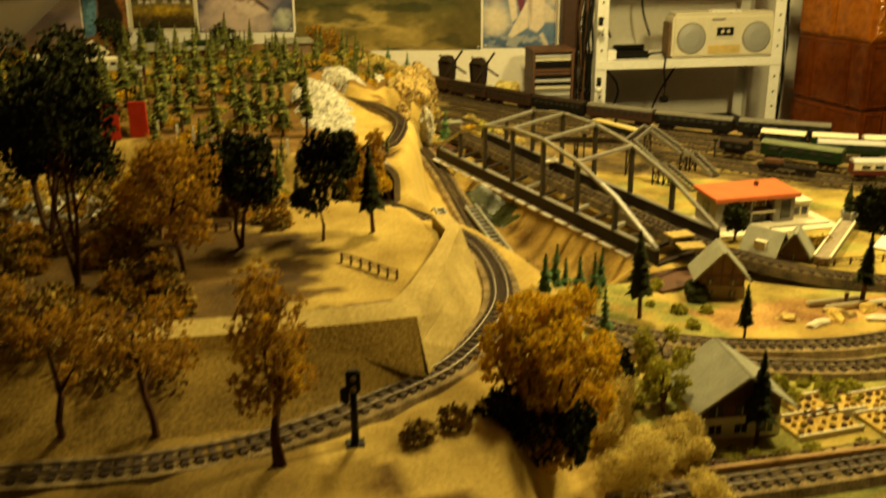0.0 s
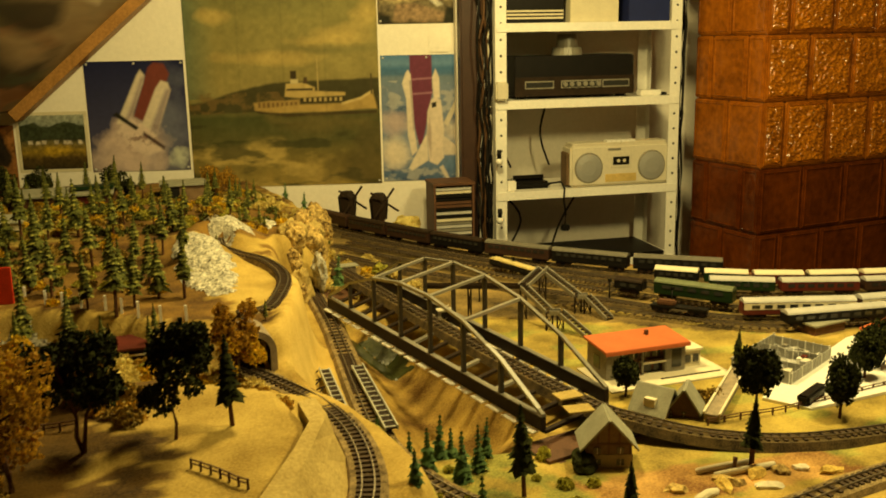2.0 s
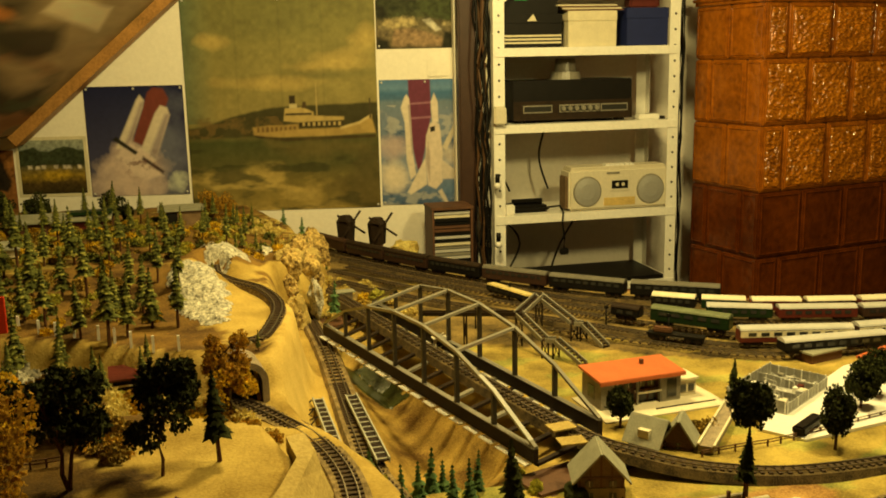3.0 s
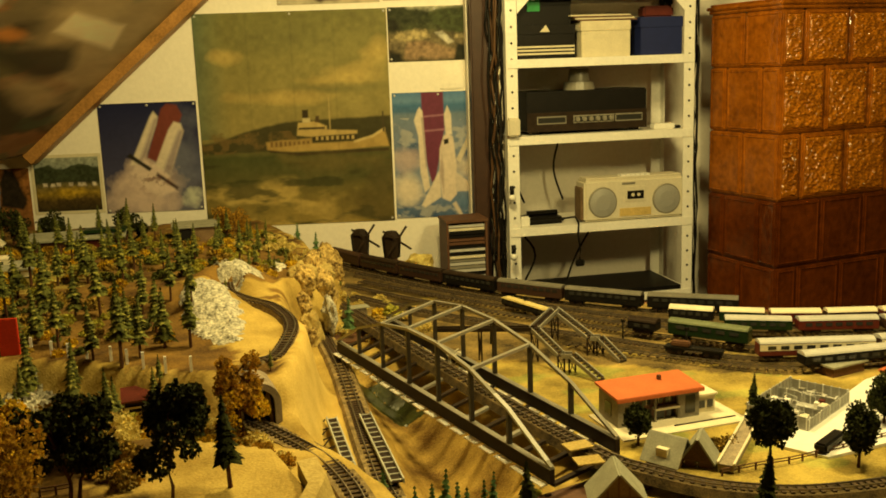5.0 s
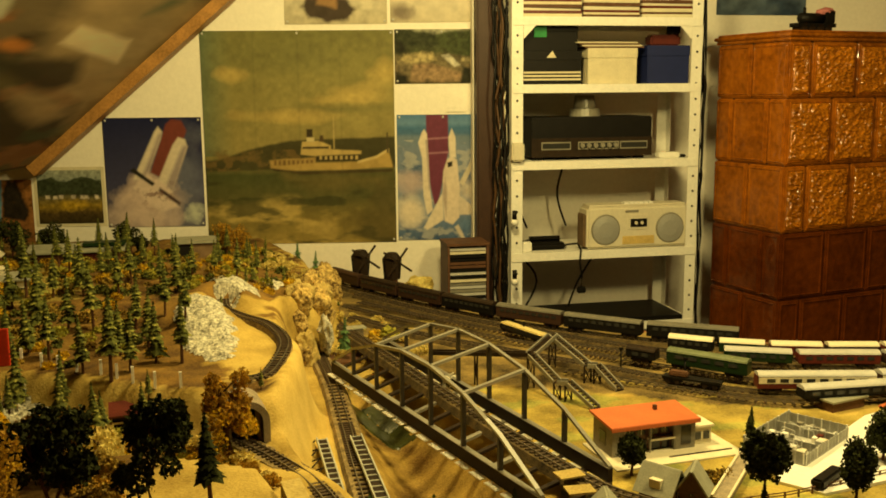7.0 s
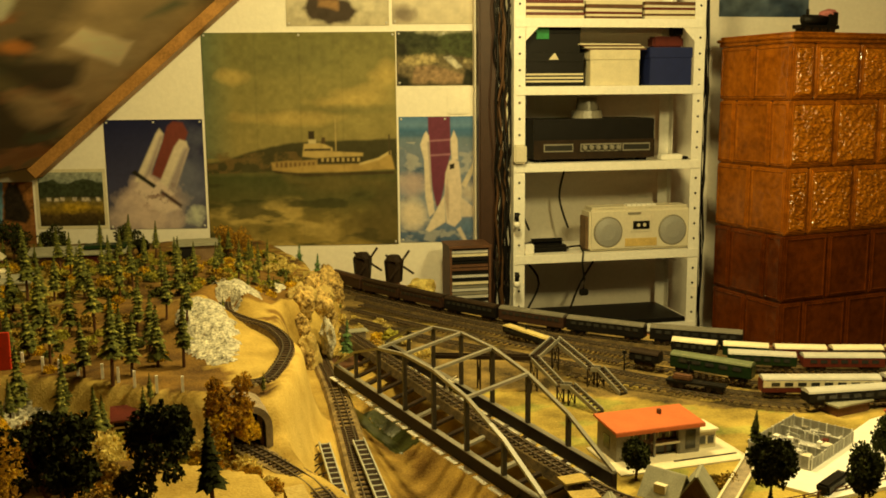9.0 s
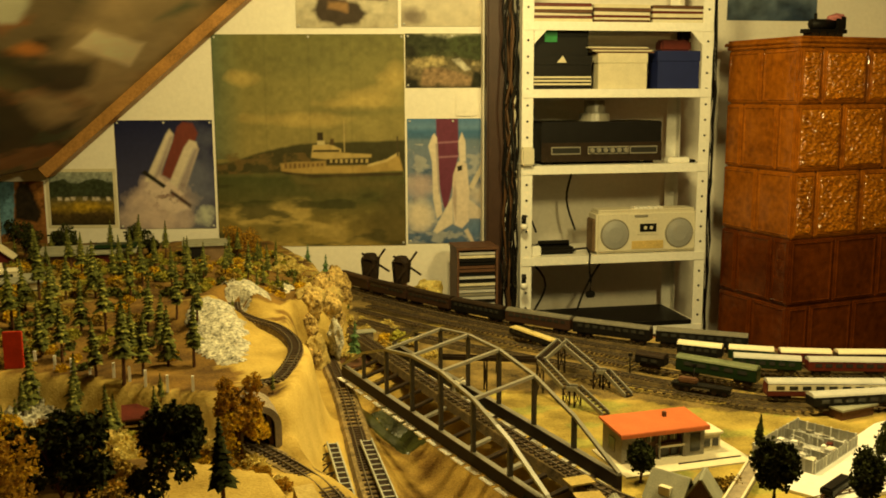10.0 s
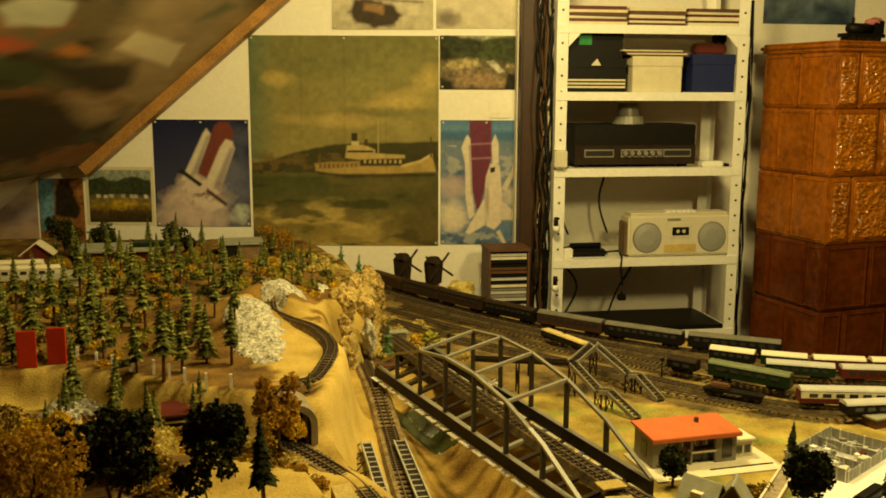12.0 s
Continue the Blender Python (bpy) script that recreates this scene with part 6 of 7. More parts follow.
# ---- model houses ----
def house(at, heading, wd, dp, eave, ridge, walls, roof, label, beams=True, windows=2, lower=None, over=0.012, chimney=False):
    t = thing("model_house", plan(*at, 0, 0, heading), label, "house", "model houses")
    w2, d2 = wd / 2, dp * 0.4
    verts = [(x, y, z) for y in (-d2, d2) for x, z in ((-w2, 0), (w2, 0), (w2, eave), (0, ridge), (-w2, eave))]
    mesh_of("wall", verts, [[0, 1, 2, 3, 4], [5, 9, 8, 7, 6], [0, 5, 6, 1], [1, 6, 7, 2], [4, 9, 5, 0]], walls, t)
    if lower:
        box("lower_wall", (-w2 - 0.0015, -d2 - 0.0015, 0), (w2 + 0.0015, d2 + 0.0015, eave * 0.56), lower, t)
    slope = math.atan2(ridge - eave, w2)
    ln = w2 / math.cos(slope) + over
    for s in (-1, 1):
        box("roof", (0, -d2 - over, 0), (ln, d2 + over, 0.003), roof, t, m=pose(0, 0, ridge + 0.0005, 0, 0, 0) @ Matrix.Diagonal((s, 1, 1, 1)) @ pose(0, 0, 0, 0, math.degrees(slope), 0))
    if beams:
        for x in np.linspace(-w2 + 0.003, w2 - 0.003, 5):
            h = eave + (ridge - eave) * (1 - abs(x) / w2)
            box("beam", (x - 0.0016, -d2 - 0.0012, eave * 0.5), (x + 0.0016, -d2, h - 0.002), M_BROWN, t)
        for z in (eave * 0.5, eave * 0.98):
            box("beam", (-w2, -d2 - 0.0013, z - 0.0016), (w2, -d2 - 0.0001, z + 0.0016), M_BROWN, t)
        for y in np.linspace(-d2 + 0.004, d2 - 0.004, 4):
            box("beam", (-w2 - 0.0012, y - 0.0016, eave * 0.5), (-w2, y + 0.0016, eave), M_BROWN, t)
    for k in range(windows):
        x = (k + 0.5) * wd / windows - w2
        for z in (eave * 0.26, eave * 0.74):
            o = box("window", (x - wd * 0.08, -d2 - 0.0025, z - eave * 0.12), (x + wd * 0.08, -d2 - 0.0014, z + eave * 0.12), M_GLASS, t)
            box("frame", (x - wd * 0.005, -d2 - 0.003, z - eave * 0.12), (x + wd * 0.005, -d2 - 0.0025, z + eave * 0.12), M_WHITE, o)
    if chimney:
        box("chimney", (w2 * 0.3, d2 * 0.2, ridge * 0.8), (w2 * 0.3 + 0.012, d2 * 0.2 + 0.012, ridge + 0.014), M_BROWN, t)
    return t


house((1.305, 2.14, BASE), -22, 0.075, 0.065, 0.042, 0.084, M_TIMBER, M_SLATE, "small half-timbered house with a pale grey roof", lower=M_STONE)
mound("bush", (1.255, 2.12, 0.775), (0.02, 0.03, 0.02), M_LEAFD, "dark hedge against the half-timbered house", "bush", "bushes", 61)
house((1.015, 1.535, BASE), -4, 0.098, 0.10, 0.052, 0.088, M_BROWN, M_SLATE, "barn with white lower walls and a grey roof", lower=M_WHITE, over=0.018, windows=3)
chalet = house((1.532, 2.392, BASE), 42, 0.058, 0.072, 0.014, 0.052, M_TIMBER, M_SLATE, "small steep-roofed grey chalet with a pale dormer beside the station", windows=1, over=0.009)
box("dormer", (-0.028, -0.012, 0.020), (-0.014, 0.010, 0.036), M_PAPER, chalet, "pale flat dormer")
house((1.582, 2.370, BASE), -50, 0.052, 0.06, 0.014, 0.053, M_BROWN, M_SLATE, "steep grey A-frame chalet with a brown gable", windows=1, over=0.007)


def station():
    at = pose(1.26, 1.708, BASE, 0, 0, 0.3)
    wall = mat("grey_wall", (0.22, 0.20, 0.16), 0.8)
    t = thing("station_building", at, "model station with brown walls and a flat orange roof", "station")
    box("left_wing", (0, 0, 0), (0.030, 0.082, 0.060), wall, t)
    box("hall", (0.030, 0.016, 0), (0.140, 0.082, 0.060), M_BROWN, t)
    box("right_wing", (0.140, 0, 0), (0.184, 0.082, 0.060), wall, t)
    box("balcony", (0.085, 0.0, 0.026), (0.140, 0.016, 0.030), M_PAPER, t)
    box("cornice", (0.030, 0.0, 0.054), (0.140, 0.016, 0.0595), M_BROWN, t)
    for x in (0.038, 0.066, 0.096, 0.118):
        box("door", (x, 0.0145, 0.002), (x + 0.017, 0.0165, 0.025), M_GLASS, t)
    for x in (0.036, 0.062, 0.090, 0.115):
        o = box("window", (x, 0.0145, 0.036), (x + 0.018, 0.0165, 0.051), M_GLASS, t)
        box("frame", (x + 0.0085, 0.0138, 0.036), (x + 0.0095, 0.0144, 0.051), M_PAPER, o)
    box("window", (0.152, -0.0012, 0.012), (0.174, 0.001, 0.05), M_GLASS, t)
    box("window", (-0.0012, 0.028, 0.018), (0.001, 0.054, 0.046), M_GLASS, t)
    for x in (0.083, 0.137):
        box("pillar", (x, 0.001, 0), (x + 0.004, 0.005, 0.0595), wall, t)
    box("roof", (-0.006, -0.008, 0), (0.190, 0.090, 0.005), M_ORANGE, t, "bright orange flat roof", m=pose(0, 0, 0.0615, 4, 0, 0))
    box("fascia", (-0.006, -0.010, 0.0575), (0.190, -0.008, 0.065), M_ORANGE, t)
    box("vent", (0.12, 0.052, 0.070), (0.127, 0.059, 0.080), M_BROWN, t)
    a = thing("platform", at, "cream station platform with a dark edge line", "platform")
    box("slab", (-0.02, -0.060, -0.002), (0.262, 0.09, 0.003), M_PAPER, a)
    box("edge_line", (0.108, -0.034, 0.003), (0.248, -0.030, 0.0045), M_IRON, a)
    k = thing("kiosk", pose(1.446, 1.720, BASE + 0.003, 0, 0, 0.3), "small cream kiosk beside the station", "kiosk")
    box("body", (0, 0, 0), (0.042, 0.05, 0.036), M_PAPER, k)
    box("roof", (-0.003, -0.004, 0.036), (0.046, 0.054, 0.040), M_ROOFL, k)
    for x in (0.005, 0.024):
        box("window", (x, -0.0015, 0.010), (x + 0.013, 0.0, 0.026), M_GLASS, k)
    box("window", (0.0425, 0.008, 0.010), (0.0435, 0.028, 0.026), M_GLASS, k)


station()
t = thing("pale_slab", pose(0, 0, 0), "white unpainted base plate of the fairground", "slab")
bm = bmesh.new()
sl = [lay(x, y, BASE) for x, y in ((1.757, 2.394), (1.843, 2.495), (1.908, 2.549), (2.083, 2.686), (2.209, 2.796), (2.334, 2.854), (2.353, 2.646), (2.004, 2.343), (1.795, 2.288))]
lo, hi = [bm.verts.new((x, y, BASE - 0.005)) for x, y, _ in sl], [bm.verts.new((x, y, BASE + 0.006)) for x, y, _ in sl]
bm.faces.new(lo[::-1])
bm.faces.new(hi)
for k in range(len(sl)):
    bm.faces.new((lo[k], lo[(k + 1) % len(sl)], hi[(k + 1) % len(sl)], hi[k]))
part("plate", bm, M_WHITE, t)
t = thing("factory_kit", pose(1.582, 1.548, BASE + 0.006, 0, 0, 29), "half-built grey and white plastic factory kit", "model kit")
box("base", (0, 0, 0), (0.206, 0.126, 0.003), M_ROOFS, t)
for lo, hi in (((0, 0, 0.003), (0.206, 0.002, 0.022)), ((0, 0.124, 0.003), (0.206, 0.126, 0.030)), ((0, 0.002, 0.003), (0.002, 0.124, 0.026)), ((0.204, 0.002, 0.003), (0.206, 0.124, 0.026)), ((0.070, 0.002, 0.003), (0.072, 0.124, 0.020)), ((0.140, 0.002, 0.003), (0.142, 0.124, 0.024))):
    w_ = box("wall", lo, hi, M_CLEAR, t, "clear grey plastic wall")
    along = 0 if hi[0] - lo[0] > 0.01 else 1
    n = int((hi[along] - lo[along]) / 0.016)
    for k in range(n + 1):
        c = lo[along] + 0.002 + k * (hi[along] - lo[along] - 0.004) / n
        p, q = list(lo), list(hi)
        p[along], q[along] = c - 0.0012, c + 0.0012
        p[1 - along] -= 0.0008
        q[1 - along] += 0.0008
        q[2] += 0.001
        box("pilaster", p, q, M_ROOFS if k % 3 else M_WHITE, w_)
kr = random.Random(12)
for k in range(46):
    x, y = kr.uniform(0.008, 0.175), kr.uniform(0.006, 0.105)
    w_, d_, h_ = kr.uniform(0.004, 0.022), kr.uniform(0.003, 0.016), kr.uniform(0.004, 0.019)
    box("piece", (x, y, 0.003), (x + w_, y + d_, 0.003 + h_), (M_ROOFS, M_WHITE, M_STEEL, M_ROOFS, M_COACHR if k % 3 == 0 else M_CREAM)[k % 5], t)
for k in range(8):
    x, y = kr.uniform(0.01, 0.16), kr.uniform(0.01, 0.08)
    tube("strut", [(x, y, 0.004), (x, y, 0.024), (x + kr.uniform(-0.02, 0.03), y + 0.03, 0.024), (x, y + 0.034, 0.004)], 0.0009, M_ROOFS, t, seg=4)
t = thing("dark_wagon", plan(1.834, 2.345, BASE + 0.006, 0, 0, 40), "small dark trailer parked on the pale slab", "trailer")
box("body", (-0.045, -0.012, 0.003), (0.045, 0.012, 0.02), M_DARK, t, bevel=0.004)
for x in (-0.03, 0.03):
    bm = bmesh.new()
    disc_bm(bm, 0.005, 0.022, pose(x, 0.011, 0.005, 90), 10)
    part("wheel", bm, M_IRON, t)
t = thing("level_crossing_ramp", plan(1.588, 2.285, BASE + 0.012, 0, 0, 52), "sloping grey plank road with pale edges", "ramp")
box("deck", (0, -0.014, -0.008), (0.265, 0.014, 0.004), M_STONE, t)
for s in (-1, 1):
    box("edge", (0, s * 0.014 - 0.002, 0.004), (0.265, s * 0.014 + 0.002, 0.008), M_PAPER, t)
t = thing("red_roofed_stall", plan(2.27, 2.72, BASE + 0.006, 0, 0, 30), "stall with a bright orange-red roof", "stall")
box("body", (-0.05, -0.03, 0), (0.05, 0.03, 0.03), M_CREAM, t)
box("roof", (-0.06, -0.04, 0.03), (0.06, 0.04, 0.036), M_ORANGE, t, bevel=0.001)
t = thing("storage_shed", plan(2.22, 2.92, BASE, 0, 0, 20), "low shed with a grey flat roof", "shed")
box("body", (-0.05, -0.03, 0), (0.05, 0.03, 0.022), M_BROWN, t)
box("roof", (-0.056, -0.036, 0.022), (0.056, 0.036, 0.026), M_SLATE, t)
for k, (x, y) in enumerate(((1.155, 1.555), (1.115, 1.49), (1.25, 1.55), (1.22, 1.48))):
    t = thing("garden_bed", plan(x, y, BASE + 0.002, 0, 0, 10), "garden bed with rows of small brown plants", "garden bed", "garden beds behind the barn")
    box("soil", (-0.045, -0.025, -0.004), (0.045, 0.025, 0.003), M_SAND, t)
    for s in (-1, 1):
        box("kerb", (-0.047, s * 0.026 - 0.0015, -0.004), (0.047, s * 0.026 + 0.0015, 0.006), M_PAPER, t)
    for i in range(6):
        for j in range(3):
            bm = bmesh.new()
            bmesh.ops.create_icosphere(bm, subdivisions=1, radius=0.0042)
            o = part("plant", bm, (M_BROWN, M_LEAFO, M_LEAFR)[(i * 2 + j + k) % 3], t)
            o.location = (-0.037 + i * 0.0148 + 0.003 * math.sin(i * 5 + j), -0.016 + j * 0.016 + 0.002 * math.sin(i * 3 + 2 * j), 0.005)
            o.scale = [0.7 + 0.5 * abs(math.sin(i * 2.3 + j * 1.7 + k))] * 3
wr = random.Random(3)
for k in range(9):
    x, y = 1.33 + k * 0.032 + wr.uniform(-0.01, 0.01), 1.945 + wr.uniform(-0.035, 0.04)
    mound("stone", (x, y, BASE + 0.001), (wr.uniform(0.012, 0.03), wr.uniform(0.008, 0.015), wr.uniform(0.006, 0.012)), (M_ROCK, M_PAPER, M_SAND)[k % 3], "heap of tan stones by the bare plot", "stones", "stone heaps on the bare plot", k + 80, 0.5, 2.0, 2)
for k, (x, y, ln) in enumerate(((1.45, 2.02, 0.10), (1.47, 1.99, 0.11))):
    t = thing("log", plan(x, y, BASE + 0.006, 0, 0, 8), "pale wooden log lying on the bare plot", "log", "logs on the bare plot")
    tube("trunk", [(-ln / 2, 0, 0), (0, 0.002, 0), (ln / 2, 0, 0)], 0.005, M_PAPER, t)
t = thing("brown_post", plan(1.46, 2.005, BASE), "short brown carved post on the bare plot", "post")
tube("shaft", [(0, 0, 0), (0, 0, 0.014), (0, 0, 0.024)], [0.004, 0.003, 0.004], M_BROWN, t)

# ---- buildings and panels in the forest ----
for k, (x, y, hd) in enumerate(((0.363, 3.125, 8), (0.424, 3.144, -4))):
    t = thing("red_billboard", plan(x, y, height(x, y), 0, 0, hd), "upright bright red rectangular board in the forest", "billboard", "red billboards")
    box("sheet", (-0.019, -0.004, 0), (0.019, 0.004, 0.078), M_RED, t, bevel=0.001)
t = thing("forest_station", plan(0.67, 4.89, height(0.67, 4.89), 0, 0, 4), "long brown forest station with a grey roof", "station")
box("body", (-0.13, -0.03, 0), (0.13, 0.03, 0.045), M_BROWN, t)
box("front", (0.02, -0.033, 0.004), (0.1, -0.03, 0.034), M_COACHR, t)
box("roof", (-0.15, -0.05, 0), (0.15, 0.05, 0.005), M_SLATE, t, m=pose(0, 0, 0.047, 8, 0, 0))
box("upper_roof", (0.02, -0.02, 0.056), (0.15, 0.035, 0.066), M_COACHG, t)
t = thing("engine_shed", plan(1.055, 4.97, height(1.055, 4.97), 0, 0, 6), "dark engine shed with a grey-green roof", "shed")
box("body", (-0.07, -0.05, 0), (0.07, 0.05, 0.055), M_TIMBER, t)
box("roof", (-0.075, -0.06, 0.055), (0.078, 0.06, 0.063), M_SLATE, t)
# A flat black panel stands for the unlit inside of the shed.
box("gate", (-0.065, -0.053, 0.0), (-0.012, -0.05, 0.05), M_HOLE, t, "black panel for the dark inside of the gateway")
t = thing("green_hut", plan(0.454, 4.14, height(0.454, 4.14), 0, 0, 8), "green hut with a pale grey roof", "hut")
box("body", (-0.045, -0.025, 0), (0.045, 0.025, 0.028), M_COACHG, t)
box("gable", (0.02, -0.027, 0.004), (0.044, -0.025, 0.024), M_PAPER, t)
box("roof", (-0.055, -0.036, 0), (0.055, 0.036, 0.004), M_SLATE, t, m=pose(0, 0, 0.03, 10, 0, 0))
t = thing("chapel", plan(0.385, 4.98, height(0.385, 4.98), 0, 0, 5), "small red-brown house with white gables", "house")
mesh_of("wall", [(x, y, z) for y in (-0.03, 0.03) for x, z in ((-0.045, 0), (0.045, 0), (0.045, 0.03), (0, 0.065), (-0.045, 0.03))], [[0, 1, 2, 3, 4], [5, 9, 8, 7, 6], [0, 5, 6, 1], [1, 6, 7, 2], [4, 9, 5, 0]], M_COACHR, t)
for s in (-1, 1):
    box("roof", (0, -0.04, 0), (0.068, 0.04, 0.004), M_ROOFL, t, m=pose(0, 0, 0.066) @ Matrix.Diagonal((s, 1, 1, 1)) @ pose(0, 0, 0, 0, 37.9, 0))
t = thing("red_truck", plan(0.33, 4.45, height(0.33, 4.45), 0, 0, 5), "small bright red model truck", "truck")
box("body", (-0.04, -0.016, 0.006), (0.02, 0.016, 0.03), M_RED, t, bevel=0.002)
box("cab", (0.02, -0.015, 0.006), (0.042, 0.015, 0.034), M_RED, t, bevel=0.003)
for x in (-0.025, 0.028):
    bm = bmesh.new()
    disc_bm(bm, 0.007, 0.032, pose(x, 0.016, 0.007, 90), 12)
    part("wheel", bm, M_DARK, t)
for k in range(2):
    coach((0.30 + 0.05 * k, 4.30 - 0.13 * k, height(0.31, 4.25) + 0.004), 4, 0.2, M_PAPER, M_ROOFL, "cream coach with a pale roof in the forest", 7, None, "coaches in the forest")
t = thing("wooden_hut", plan(0.652, 2.848, height(0.652, 2.848) - 0.004, 0, 0, 10), "small dark hut with a red-brown roof below the forest edge", "hut")
box("body", (-0.030, -0.018, -0.02), (0.030, 0.018, 0.022), M_IRON, t)
box("roof", (-0.036, -0.028, 0), (0.036, 0.026, 0.004), M_COACHR, t, "red-brown pitched roof board", m=pose(0, 0, 0.024, 14, 0, 0))
box("rail", (-0.034, -0.0235, 0.004), (0.034, -0.0215, 0.0075), M_PAPER, t, "white handrail")
for x in (-0.034, 0.032):
    box("post", (x, -0.024, -0.02), (x + 0.003, -0.021, 0.018), M_BROWN, t)

# ---- windmills and the rack at the far wall ----
for k, (x, y) in enumerate(((1.715, 5.33), (1.80, 5.20))):
    t = thing("windmill", plan(x, y, BASE + 0.003, 0, 0, -10), "dark model windmill with thin sails", "windmill", "windmills at the far wall")
    bm = bmesh.new()
    disc_bm(bm, 0.030, 0.075, pose(0, 0, 0.03), 8, 0.036)
    disc_bm(bm, 0.036, 0.022, pose(0, 0, 0.105), 8, 0.02)
    part("tower", bm, M_IRON, t)
    box("stand", (-0.02, -0.02, -0.003), (0.02, 0.02, 0.03), M_BROWN, t)
    for a in (35, 125, 215, 305):
        box("sail", (0.012, -0.045, -0.004), (0.062, -0.043, 0.004), M_IRON, t, m=pose(0.02, 0, 0.10) @ Matrix.Rotation(radians(a), 4, "Y"))
mound("bush", (1.86, 5.05, 0.785), (0.05, 0.05, 0.035), M_LEAFT, "tan lichen bush by the far wall", "bush", "bushes", 71, 0.4)
t = thing("cd_tower", plan(2.02, 5.22, 0, level=0.85), "dark tower rack filled with disc cases", "rack")
box("side", (0, 0, 0), (0.008, 0.14, 0.905), M_BROWN, t)
box("side", (0.15, 0, 0), (0.158, 0.14, 0.905), M_BROWN, t)
box("back", (0.008, 0.134, 0), (0.15, 0.14, 0.905), M_DARK, t)
box("top", (-0.003, -0.003, 0.905), (0.161, 0.143, 0.915), M_BROWN, t)
cr = random.Random(5)
for k in range(34):
    z = 0.45 + k * 0.0132
    box("disc_case", (0.010, cr.uniform(0.002, 0.010), z), (0.148, 0.13, z + 0.0098), (M_DARK, M_ROOFS, M_DARK, M_PAPER, M_BROWN, M_STEEL)[cr.randrange(6)], t)


# ---- trees ----
def crown(name, rng, blobs, count, size, material, parent, label=""):
    """Small bent leaves, thick at the rim of each clump; blobs: centre and radii."""
    verts, faces = [], []
    vol = [b[3] * b[4] * b[5] for b in blobs]
    tot = sum(v ** 0.67 for v in vol)
    for (cx, cy, cz, rx, ry, rz), v in zip(blobs, vol):
        for _ in range(int(1.7 * count * v ** 0.67 / tot)):
            a, c = rng.uniform(0, math.tau), rng.uniform(-1, 1)
            s = math.sqrt(1 - c * c)
            d = Vector((s * math.cos(a), s * math.sin(a), c))
            r = rng.uniform(0.45, 1.08) ** 0.6 * (1 + 0.35 * noise.noise(d * 2.2 + Vector((cx, cy, cz)) * 40))
            p = Vector((cx + d.x * rx * r, cy + d.y * ry * r, cz + d.z * rz * r))
            q = Euler((rng.uniform(0, 6.3), rng.uniform(0, 6.3), rng.uniform(0, 6.3))).to_matrix()
            k = size * rng.uniform(0.45, 1.05)
            n = len(verts)
            verts += [p + q @ Vector(o) for o in ((-k, -k * 0.6, 0), (k * 0.9, -k * 0.5, k * 0.25), (k * 0.7, k * 0.7, -k * 0.1), (-k * 0.6, k * 0.8, k * 0.3))]
            faces += [[n, n + 1, n + 2], [n, n + 2, n + 3]]
    return mesh_of(name, verts, faces, material, parent, label)


def tree(x, y, tall, wide, material, label, seed, bare=0.4, count=1500, leaf=0.0045, group="deciduous model trees", clumps=9, z=None, stems=1, trunk=0.0045):
    rng = random.Random(seed)
    z = height(x, y) if z is None else z
    t = thing("tree", plan(x, y, z - 0.003), label, "tree", group)
    bm = bmesh.new()
    blobs = []
    for s in range(stems):
        lean = Vector((rng.uniform(-0.12, 0.12), rng.uniform(-0.12, 0.12), 1)) * tall
        if stems > 1:
            lean.x += (s - (stems - 1) / 2) * wide * 0.35
        pts = [Vector((rng.uniform(-1, 1) * 0.02 * tall * k ** 0.5, rng.uniform(-1, 1) * 0.02 * tall * k ** 0.5, 0)) + lean * (k / 5 * 0.85) for k in range(6)]
        pts[0] = Vector((0, 0, 0))
        tube_bm(bm, pts, [trunk * (1 - 0.14 * k) for k in range(6)], 6)
        for k in range(7):
            base = pts[2 + k % 4].lerp(pts[min(5, 3 + k % 4)], rng.random())
            a = rng.uniform(0, math.tau)
            tip = base + Vector((math.cos(a) * wide * 0.33, math.sin(a) * wide * 0.33, tall * rng.uniform(0.05, 0.18)))
            tube_bm(bm, [base, base.lerp(tip, 0.5) + Vector((0, 0, 0.004)), tip], [trunk * 0.4, trunk * 0.28, trunk * 0.15], 4)
            if tip.z > tall * bare * 0.9:
                r = wide * rng.uniform(0.13, 0.24)
                blobs.append((tip.x, tip.y, tip.z, r, r, r * rng.uniform(0.7, 1.1)))
        top = pts[-1]
        for k in range(clumps):
            f = rng.random()
            zz = tall * (bare + (1 - bare) * (0.12 + 0.8 * f))
            w_ = wide * 0.40 * math.sin(math.pi * (0.18 + 0.72 * f))
            a = rng.uniform(0, math.tau)
            r = wide * rng.uniform(0.13, 0.25)
            c = Vector((0, 0, 0)).lerp(lean, zz / tall * 0.85)
            blobs.append((c.x + w_ * math.cos(a), c.y + w_ * math.sin(a), zz, r, r, r * rng.uniform(0.7, 1.2)))
    part("trunk", bm, M_BARK, t)
    crown("crown", rng, blobs, count, leaf, material, t)
    return t


